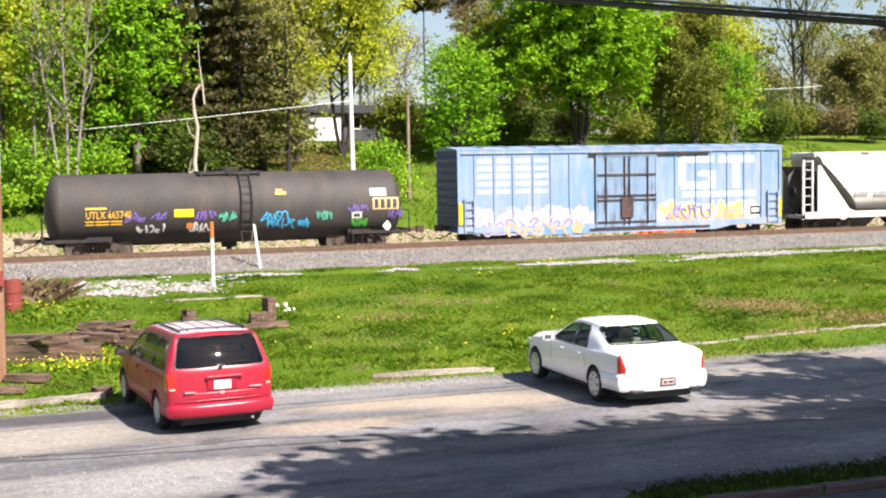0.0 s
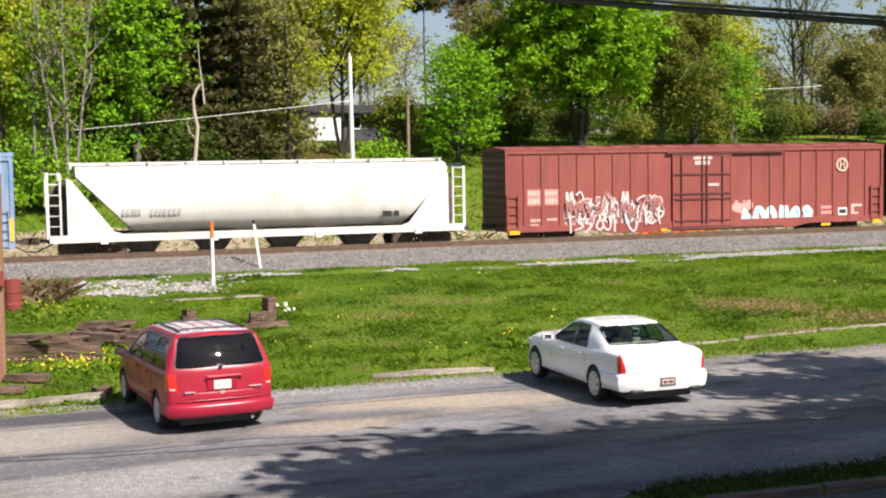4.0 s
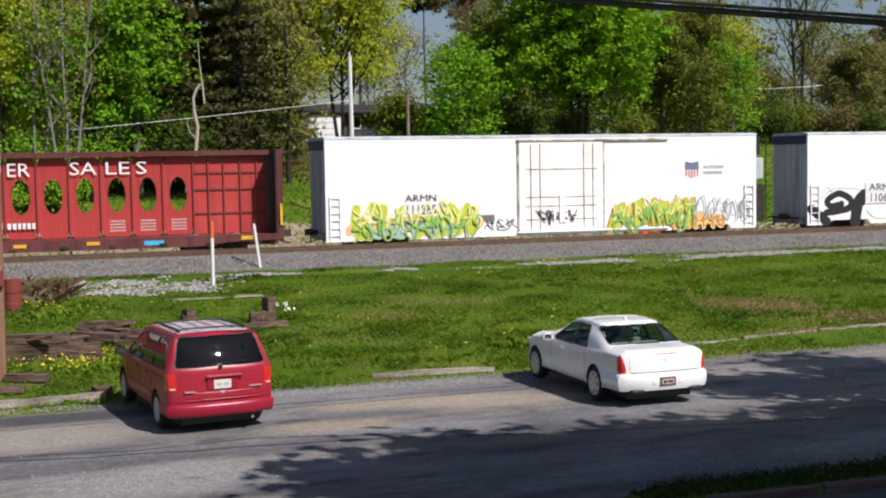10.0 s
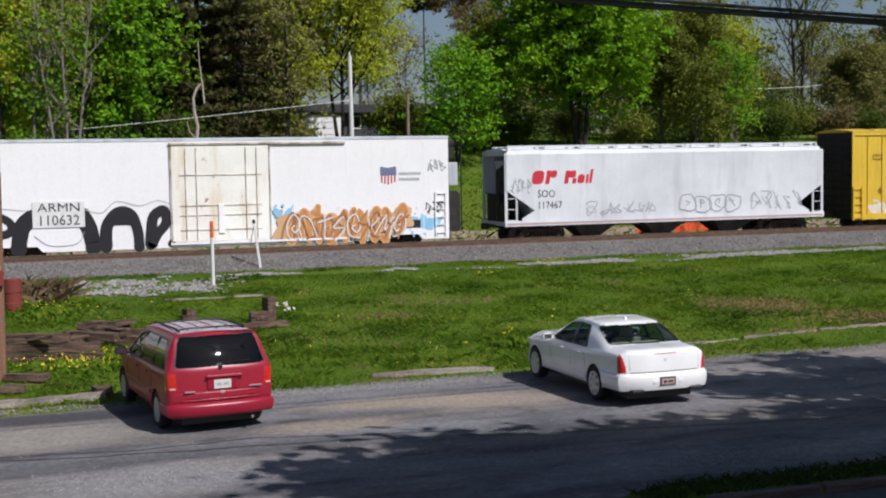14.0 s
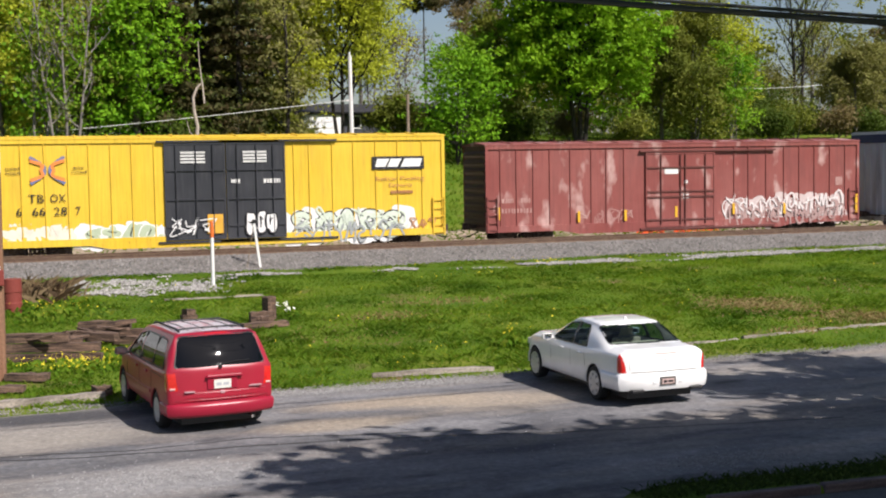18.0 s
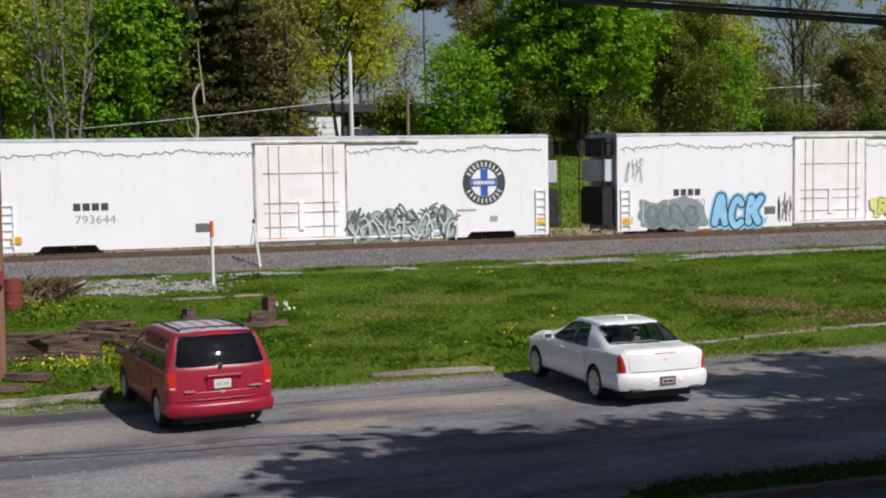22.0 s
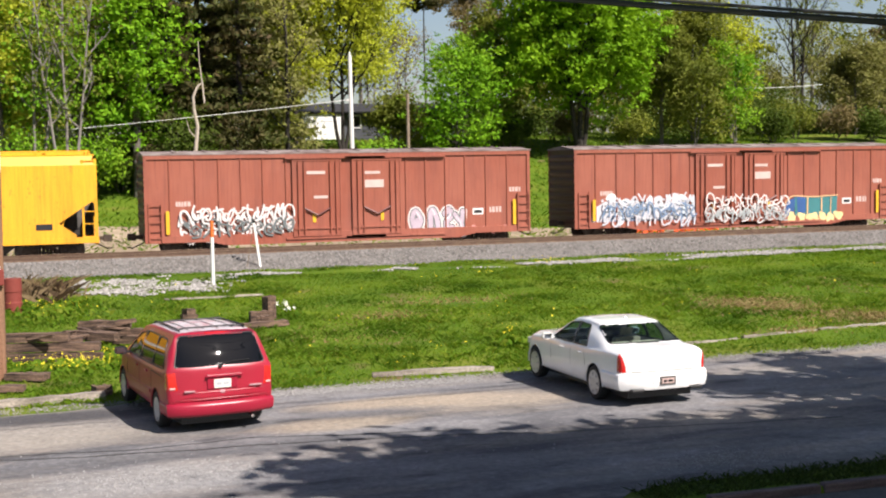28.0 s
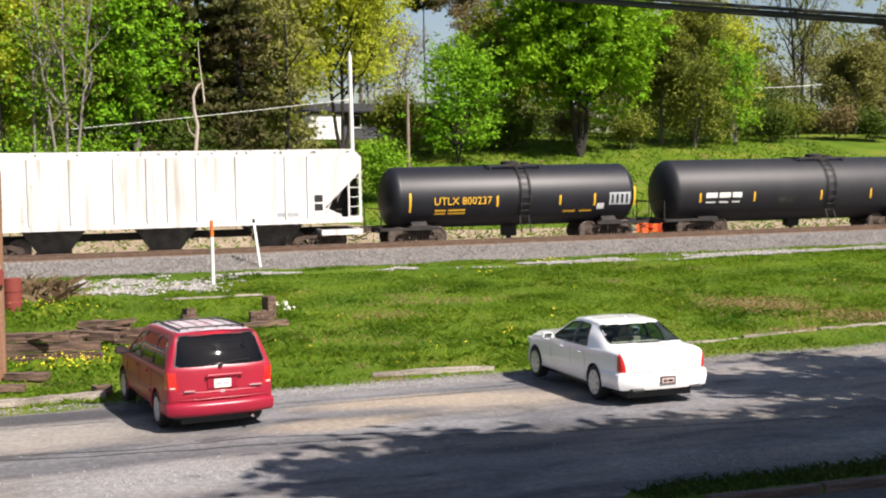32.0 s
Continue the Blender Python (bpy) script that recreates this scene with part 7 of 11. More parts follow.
class Coach:
    """A car's body from stations (x, sill z, half width, belt z, belt half width, roof edge z, roof half width, roof middle z).

    bow: how far the corners of the tail and the nose fall back in plan."""

    def __init__(self, stations, bow=(0.10, 0.30), step=0.03, reach=(0.5, 0.9)):
        self.bow, self.reach = bow, reach
        self.x0, self.x1 = stations[0][0], stations[-1][0]
        self.fine = []
        n = len(stations)
        for i in range(n - 1):
            a, b = stations[i], stations[i + 1]
            k = max(3, int(math.ceil(max(abs(q - p) for p, q in zip(a, b)) / step)))
            self.fine += [hermite(stations[max(i - 1, 0)], a, b, stations[min(i + 2, n - 1)], j / k) for j in range(k)]
        self.fine.append(list(stations[-1]))
        self.rows = [self.section(f) for f in self.fine]

    def section(self, f):
        x, zs, w, zb, wb, ze, wr, zc = f
        tall = min(1.0, max(0.0, (ze - zb) / 0.4))
        key = [(w * 0.86, zs), (w * 0.955, zs + 0.05), (w * 0.99, zs + 0.20), (w, zs * 0.52 + zb * 0.48), (w * 0.995, zs * 0.22 + zb * 0.78), (w * 0.45 + wb * 0.55, zb - 0.035), (wb - 0.006 * tall, zb),
               (wb * 0.52 + wr * 0.48 + 0.022 * tall, zb * 0.50 + ze * 0.50), (wr + 0.012 * tall, zb * 0.10 + ze * 0.90), (wr * 0.965, ze * 0.78 + zc * 0.22), (wr * 0.82, ze * 0.30 + zc * 0.70), (wr * 0.45, zc - 0.010), (0.0, zc)]
        out, n = [], len(key)
        for i in range(n - 1):
            p0, p1, p2, p3 = key[max(i - 1, 0)], key[i], key[i + 1], key[min(i + 2, n - 1)]
            k = 4
            out += [hermite(p0, p1, p2, p3, j / k) for j in range(k)]
        out.append(list(key[-1]))
        return [self.warp(x, y, z) for y, z in out]

    def warp(self, x, y, z):
        """Rounds tail and nose in plan."""
        r = smooth01(1 - (x - self.x0) / self.reach[0]) * self.bow[0]
        f = smooth01(1 - (self.x1 - x) / self.reach[1]) * self.bow[1]
        e = min(1.0, abs(y) / 0.95)
        return (x + (r - f) * e ** 2.8, y, z)

    def side_point(self, x, z, d, out=0.0):
        row = min(self.rows, key=lambda r: abs(r[26][0] - x))
        for (_, ya, za), (_, yb, zb) in zip(row[8:], row[9:]):
            if za <= z <= zb or zb <= z <= za:
                t = (z - za) / ((zb - za) or 1)
                return (x, d * (ya + (yb - ya) * t + out), z)
        return (x, d * (row[24][1] + out), z)

    def end_point(self, y, z, tail=True, out=0.0):
        """The skin's point at y and z on the tail or the nose."""
        for row in (self.rows if tail else self.rows[::-1]):
            for (xa, ya, za), (xb, yb, zb) in zip(row[16:], row[17:]):
                if yb <= abs(y) <= ya:
                    t = (ya - abs(y)) / ((ya - yb) or 1)
                    if za + (zb - za) * t >= z:
                        return (xa + (xb - xa) * t + (-out if tail else out), y, z)
        return (self.x0 if tail else self.x1, y, z)

    def build(self, car, paint, areas, holes, wheels, rim_mat):
        """areas: (name, material, test of a face's middle, label); wheels: (x, z, radius) of the openings."""
        shapes = [Shape() for _ in areas]
        body = Shape()
        for ra, rb in zip(self.rows, self.rows[1:]):
            for j in range(len(ra) - 1):
                q = [ra[j], rb[j], rb[j + 1], ra[j + 1]]
                c = [sum(p[i] for p in q) / 4 for i in range(3)]
                if c[2] < 0.95 and any(math.hypot(c[0] - x, c[2] - z) < r for x, z, r in wheels):
                    continue
                for d in (1, -1):
                    qq = [(x, y * d, z) for x, y, z in (q if d > 0 else q[::-1])]
                    for k, a in enumerate(areas):
                        if a[2](c[0], c[1] * d, c[2]):
                            shapes[k].add(qq, [(0, 1, 2, 3)])
                            break
                    else:
                        body.add(qq, [(0, 1, 2, 3)])
        for r in (self.rows[0], self.rows[-1]):
            body.add(r + [(x, -y, z) for x, y, z in r[::-1]], [tuple(range(2 * len(r)))])
        part("body", self.welded("body", body, paint), paint, car)
        made = {}
        for a, s in zip(areas, shapes):
            if s.f:
                made[a[0]] = part(a[0], self.welded(a[0], s, a[1]), a[1], car, a[3])
                if a[1] is CLEAR_GLASS:
                    made[a[0]].visible_shadow = False
        for poly, where, mat in holes:
            for d in ((1, -1) if where == "side" else (1,)):
                pts = [self.side_point(x, z, d, 0.002) if where == "side" else self.end_point(x, z, where == "tail", 0.002) for x, z in poly]
                if where == "side":
                    pts = [self.warp(*p) for p in pts]
                part("window_seal", Shape().tube(pts + [pts[0]], 0.014, 6), mat, car, smooth=50)
        for x, z, r in wheels:
            for d in (1, -1):
                arc = [(x + r * math.cos(w), z + r * math.sin(w)) for w in (math.pi * (k / 20 * 1.04 - 0.02) for k in range(21))]
                row = min(self.rows, key=lambda q: abs(q[26][0] - x))
                wide = max(p[1] for p in row)
                part("arch_lip", Shape().tube([(a, d * (wide - 0.010 - 0.05 * max(0.0, 0.42 - b)), b) for a, b in arc], 0.020, 6), rim_mat, car, smooth=50)
                well = [(a, d * (wide - 0.02), b) for a, b in arc]
                part("wheel_well", Shape().sheet([well, [(a, d * (wide - 0.34), b) for a, b in arc]]).add([(a, d * (wide - 0.34), b) for a, b in arc], [tuple(range(21))]), TRIM_BLACK, car)
        return made

    def welded(self, name, s, mt):
        me = bpy.data.meshes.new(name)
        me.from_pydata(s.v, [], s.f)
        bm = bmesh.new()
        bm.from_mesh(me)
        bmesh.ops.remove_doubles(bm, verts=bm.verts, dist=0.0008)
        bmesh.ops.recalc_face_normals(bm, faces=bm.faces)
        bm.to_mesh(me)
        bm.free()
        me.polygons.foreach_set("use_smooth", [True] * len(me.polygons))
        me.set_sharp_from_angle(angle=radians(42))
        me.materials.append(mt)
        return me


def sweep(path, prof, name, mat, car, label=""):
    """A moulding swept along a plan path: prof gives (outward, z)."""
    rows = []
    for i, p in enumerate(path):
        a, b = Vector(path[max(i - 1, 0)]), Vector(path[min(i + 1, len(path) - 1)])
        t = (b - a).normalized()
        n = Vector((-t.y, t.x))
        rows.append([(p[0] + n.x * o, p[1] + n.y * o, z) for o, z in prof])
    return part(name, Shape().sheet(rows), mat, car, label, smooth=50)


def tail_path(x, half, bow, back, k=12):
    """Round the tail in plan, from one flank to the other."""
    pts = [(back, -half)]
    for i in range(2 * k + 1):
        y = half * (i - k) / k
        pts.append((x + bow * abs(y / half) ** 3.2, y * 0.985))
    return pts + [(back, half)]


def wheel_part(car, x, y, r, w, rim=0.66, spokes=7, wide=0.038):
    d = 1 if y > 0 else -1
    wh = part("wheel", Shape().lathe([(-w / 2 + 0.09, r * rim), (-w / 2, r * rim), (-w / 2, r * 0.90), (-w / 2 + 0.02, r * 0.975), (-w / 2 + 0.05, r), (w / 2 - 0.05, r), (w / 2 - 0.02, r * 0.975), (w / 2, r * 0.90), (w / 2, r * rim), (w / 2 - 0.09, r * rim)], 1, 32), TYRE, car, "black tyre with an alloy rim", smooth=40, at=(x, y, r))
    # dark disc paints in the shade between the spokes
    part("wheel_disc", Shape().lathe([(d * (w / 2 - 0.10), r * rim), (d * (w / 2 - 0.020), r * rim - 0.012), (d * (w / 2 - 0.022), 0.0)], 1, 28), DISC_GREY, wh)
    s = Shape().lathe([(d * (w / 2 - 0.07), r * rim), (d * (w / 2 + 0.004), r * rim), (d * (w / 2 + 0.004), r * rim - 0.030), (d * (w / 2 - 0.03), r * rim - 0.045), (d * (w / 2 - 0.03), r * rim)], 1, 28)
    for k in range(spokes):
        a = 2 * math.pi * k / spokes
        c, q = math.cos(a), math.sin(a)
        p = [(c * t - q * o, 0, q * t + c * o) for t, o in ((0.03, wide * 1.1), (r * rim - 0.02, wide), (r * rim - 0.02, -wide), (0.03, -wide * 1.1))]
        ya, yb = d * (w / 2 - 0.03), d * (w / 2 + 0.006)
        s.add([(u, ya, v) for u, _, v in p] + [(u, yb, v) for u, _, v in p], [(0, 1, 2, 3), (7, 6, 5, 4), (0, 4, 5, 1), (1, 5, 6, 2), (2, 6, 7, 3), (3, 7, 4, 0)])
    s.lathe([(d * (w / 2 - 0.03), 0.065), (d * (w / 2 + 0.010), 0.055), (d * (w / 2 + 0.014), 0.0)], 1, 12)
    part("rim", s, ALLOY, wh)
    return wh


def seat(car, x, y, mat, z=0.35, w=0.52, h=0.62, head=True):
    s = Shape().box(x - 0.25, x + 0.28, y - w / 2, y + w / 2, z, z + 0.20)
    s.prism([(x - 0.30, z + 0.15), (x - 0.12, z + 0.15), (x - 0.28, z + h), (x - 0.42, z + h)], 1, y - w / 2, y + w / 2)
    if head:
        s.prism([(x - 0.30, z + h + 0.03), (x - 0.24, z + h + 0.03), (x - 0.32, z + h + 0.2), (x - 0.42, z + h + 0.2)], 1, y - 0.14, y + 0.14)
    part("seat", s, mat, car, bevel=0.02)


def mirror_pair(car, x, y, z, mat, h=0.15, w=0.22):
    for d in (-1, 1):
        rows = [[(x + a, d * (y + b), z + c) for b, c in ((0.0, 0.02), (w * 0.5, 0.0), (w, 0.02), (w + 0.02, h * 0.5), (w, h), (w * 0.4, h + 0.01), (0.0, h - 0.02), (-0.01, h * 0.5), (0.0, 0.02))] for a in (0.0, 0.06)]
        tip = [(x + 0.12, d * (y + w * 0.45), z + h * 0.5)] * 9
        mr = part("mirror", Shape().sheet(rows + [tip]).add(rows[0][:-1], [tuple(range(8))]), mat, car, "door mirror housing", smooth=50)
        part("mirror_glass", Shape().box(x - 0.006, x - 0.002, min(d * (y + 0.02), d * (y + w - 0.01)), max(d * (y + 0.02), d * (y + w - 0.01)), z + 0.025, z + h - 0.02), CHROME, mr)
        part("mirror_arm", Shape().box(x + 0.02, x + 0.10, min(d * (y - 0.10), d * (y + 0.02)), max(d * (y - 0.10), d * (y + 0.02)), z + 0.02, z + 0.06), mat, mr)


def minivan():
    car = thing("minivan", pose(-14.31, -30.30, lot_height(-14.31, -30.30), 0, 0, 97.3) @ Matrix.Diagonal((1, 1, 1.015, 1)), "red minivan with tinted windows parked on the asphalt", "minivan")
    red = body_paint("metallic_red_paint", (0.30, 0.009, 0.026), 0.38, coat=0.15)
    # pale patches paint the sky's reflection into the roof's colour
    sky_sheen = surface("red_roof_sky_sheen", (0.44, 0.22, 0.24), (0.58, 0.54, 0.57), 0.4, 4.2, 40.0, (0.5, 1.0, 1.0), 0.30, 0.52, 0.2, 0.0)
    co = Coach([(-0.985, 0.40, 0.84, 0.58, 0.84, 0.62, 0.79, 0.64),
                (-0.968, 0.36, 0.90, 0.80, 0.90, 0.86, 0.85, 0.88),
                (-0.945, 0.33, 0.925, 1.03, 0.92, 1.08, 0.87, 1.10),
                (-0.905, 0.32, 0.935, 1.10, 0.925, 1.16, 0.865, 1.18),
                (-0.790, 0.31, 0.94, 1.09, 0.923, 1.355, 0.815, 1.395),
                (-0.615, 0.30, 0.945, 1.08, 0.92, 1.625, 0.750, 1.665),
                (-0.470, 0.29, 0.945, 1.06, 0.92, 1.655, 0.725, 1.710),
                (0.40, 0.28, 0.945, 1.04, 0.92, 1.64, 0.715, 1.715),
                (1.35, 0.28, 0.945, 1.03, 0.92, 1.61, 0.71, 1.680),
                (1.90, 0.28, 0.94, 1.02, 0.91, 1.54, 0.69, 1.610)] +
               [(2.75, 0.28, 0.93, 1.00, 0.90, 1.14, 0.76, 1.19),
                (2.95, 0.28, 0.925, 0.98, 0.89, 1.04, 0.77, 1.08),
                (3.45, 0.29, 0.88, 0.86, 0.84, 0.90, 0.72, 0.94),
                (3.68, 0.32, 0.78, 0.66, 0.72, 0.70, 0.62, 0.74),
                (3.74, 0.42, 0.66, 0.52, 0.62, 0.55, 0.46, 0.57)], (0.13, 0.35))
    back = rounded([(-0.80, 1.145), (0.80, 1.145), (0.665, 1.645), (-0.665, 1.645)], 0.06)
    quarter = rounded([(-0.56, 1.10), (0.30, 1.075), (0.30, 1.565), (-0.30, 1.565)], 0.10)
    sliding = rounded([(0.35, 1.075), (1.27, 1.06), (1.27, 1.55), (0.35, 1.565)], 0.04)
    front = rounded([(1.33, 1.06), (2.42, 1.05), (2.36, 1.13), (1.90, 1.44), (1.33, 1.545)], 0.04)
    screen = rounded([(-0.74, 1.15), (0.74, 1.15), (0.60, 1.56), (-0.60, 1.56)], 0.05)
    lamp = lambda x, y, z: x < -0.70 and abs(y) > 0.765 + 0.10 * (z - 0.78) and 0.775 < z < 1.06
    pane = lambda poly, d: lambda x, y, z: y * d > 0.5 and inside(poly, x, z)
    areas = [("tail_lamp", LENS_RED, lambda x, y, z: y > 0 and lamp(x, y, z), "tall red tail lamp"), ("tail_lamp", LENS_RED, lambda x, y, z: y < 0 and lamp(x, y, z), "tall red tail lamp"),
             ("rear_window", DARK_GLASS, lambda x, y, z: x < 0 and abs(y) < 0.80 and inside(back, y, z), "dark tinted tailgate window"), ("roof_panel", sky_sheen, lambda x, y, z: -0.50 < x < 1.75 and abs(y) < 0.64 and z > 1.56, "red roof panel with pale sky reflection painted in"), ("windscreen", DARK_GLASS, lambda x, y, z: x > 1.85 and abs(y) < 0.76 and inside(screen, y, z), "")]
    for d in (1, -1):
        areas += [("side_window", DARK_GLASS, pane(p, d), "") for p in (quarter, sliding, front)]
    co.build(car, red, areas, [(back, "tail", TRIM_BLACK), (quarter, "side", TRIM_BLACK), (sliding, "side", TRIM_BLACK), (front, "side", TRIM_BLACK)], [(0.0, 0.33, 0.385), (2.88, 0.33, 0.385)], red)
    for x in (0.0, 2.88):
        for y in (-0.80, 0.80):
            wheel_part(car, x, math.copysign(0.825, y), 0.325, 0.205, spokes=5, wide=0.060)
    bump = surface("red_bumper_plastic", (0.29, 0.010, 0.030), (0.26, 0.009, 0.027), 0.34, 2.0, 60.0, grain=0.08, bump=0.0)
    path = tail_path(-1.03, 0.93, 0.17, -0.38)
    sweep(path, [(-0.05, 0.30), (0.0, 0.315), (0.025, 0.36), (0.035, 0.43), (0.035, 0.49), (0.02, 0.525), (-0.03, 0.545), (-0.10, 0.55)], "rear_bumper", bump, car, "body-coloured rear bumper")
    sweep(tail_path(-0.78, 0.80, 0.10, -0.5), [(-0.12, 0.22), (0.0, 0.24), (0.0, 0.34)], "bumper_valance", TRIM_BLACK, car)
    for d in (-1, 1):
        part("reverse_lamp", Shape().tube([co.end_point(d * y, 0.795, True, -0.006) for y in (0.80, 0.83, 0.86, 0.885)], 0.022, 8), LENS_PALE, car, "pale reversing lamp", smooth=50)
    ridge = Shape()
    for z, h in ((0.60, 0.004), (0.715, 0.006)):
        pts = [co.end_point(0.80 * k / 10, z, True, 0.002) for k in range(-10, 11)]
        ridge.tube(pts, h, 5)
    part("tailgate_crease", ridge, red, car, smooth=50)
    part("plate_recess", Shape().box(-0.995, -0.95, -0.27, 0.27, 0.755, 0.965), bump, car, bevel=0.02)
    pl = part("number_plate", Shape().box(-1.004, -0.99, -0.15, 0.15, 0.775, 0.925), PLATE, car, "white number plate with plain bars")
    part("plate_bar", Shape().box(-1.008, -1.002, -0.11, -0.01, 0.825, 0.875).box(-1.008, -1.002, 0.02, 0.11, 0.825, 0.875), plain("plate_grey", (0.40, 0.42, 0.44)), pl)
    part("tailgate_handle", Shape().prism([(-0.36, 0.962), (0.30, 0.962), (0.27, 1.008), (-0.34, 1.008)], 0, -1.025, -0.95), bump, car, "body-coloured handle bar", bevel=0.012)
    part("badge", Shape().box(-0.985, -0.94, 0.48, 0.66, 0.735, 0.755).box(-0.985, -0.94, -0.70, -0.48, 0.765, 0.785), PALE_BADGE, car)
    part("tailgate_emblem", Shape().prism([(-0.05, 0.70), (0.0, 0.675), (0.05, 0.70), (0.035, 0.735), (-0.035, 0.735)], 0, -0.995, -0.95), PALE_BADGE, car, bevel=0.006)
    wp = [co.end_point(y, z, True, 0.022) for y, z in ((0.02, 1.155), (-0.12, 1.185), (-0.30, 1.205), (-0.52, 1.205))]
    part("rear_wiper", Shape().tube(wp, 0.011, 5).lathe([(-0.97, 0.035), (-0.90, 0.03)], 0, 12, (0, 0.02, 1.145)), TRIM_BLACK, car)
    stop = [co.end_point(y, 1.668, True, 0.006) for y in (-0.20, -0.10, 0.0, 0.10, 0.20)]
    part("stop_lamp", Shape().tube(stop, 0.014, 6), LENS_RED, car)
    for y in (-0.58, 0.58):
        part("roof_rail", Shape().tube([(-0.42, y, 1.655), (-0.34, y, 1.715), (-0.1, y, 1.73), (1.3, y, 1.70), (1.5, y, 1.68), (1.62, y, 1.60)], 0.019, 8), TRIM_BLACK, car, smooth=50)
    for x, zz in ((-0.25, 1.735), (1.05, 1.722)):
        part("cross_rail", Shape().tube([(x, -0.58, zz - 0.015), (x, -0.4, zz + 0.004), (x, 0.4, zz + 0.004), (x, 0.58, zz - 0.015)], 0.014, 8), TRIM_BLACK, car, smooth=50)
    for y in (-0.40, -0.13, 0.13, 0.40):
        part("roof_strip", Shape().tube([(-0.30, y, 1.712), (0.4, y, 1.718), (1.35, y, 1.683)], 0.008, 5), TRIM_BLACK, car)
    mirror_pair(car, 2.30, 0.95, 1.00, TRIM_BLACK)
    for d in (-1, 1):
        for x in (0.62, 1.42):
            part("door_handle", Shape().box(x, x + 0.16, min(d * 0.94, d * 0.972), max(d * 0.94, d * 0.972), 0.90, 0.945), red, car, bevel=0.010)
        part("side_moulding", Shape().box(0.42, 2.46, min(d * 0.935, d * 0.962), max(d * 0.935, d * 0.962), 0.56, 0.63), red, car, bevel=0.010)
        for x in (0.33, 1.30, 2.40):
            part("door_seam", Shape().tube([co.side_point(x, z, d, 0.001) for z in (0.99, 0.85, 0.70, 0.55, 0.42)], 0.006, 4), TRIM_BLACK, car)
        part("slide_track", Shape().tube([co.side_point(x, 0.97, d, 0.001) for x in (-0.55, -0.2, 0.1, 0.33)], 0.009, 4), TRIM_BLACK, car)
        part("head_lamp", Shape().box(3.35, 3.55, min(d * 0.52, d * 0.74), max(d * 0.52, d * 0.74), 0.66, 0.80), LENS_CLEAR, car, bevel=0.02)
    for x, y in ((0.1, 0.36), (0.1, -0.36), (1.05, 0.38), (1.05, -0.38), (1.95, 0.38), (1.95, -0.38)):
        seat(car, x, y, SEAT_GREY, 0.45)
    part("exhaust", Shape().tube([(-0.80, -0.50, 0.27), (-1.06, -0.50, 0.25)], 0.028, 8), CHROME, car)
    part("chassis", Shape().box(-0.72, 3.4, -0.66, 0.66, 0.15, 0.36), TRIM_BLACK, car)
    return car


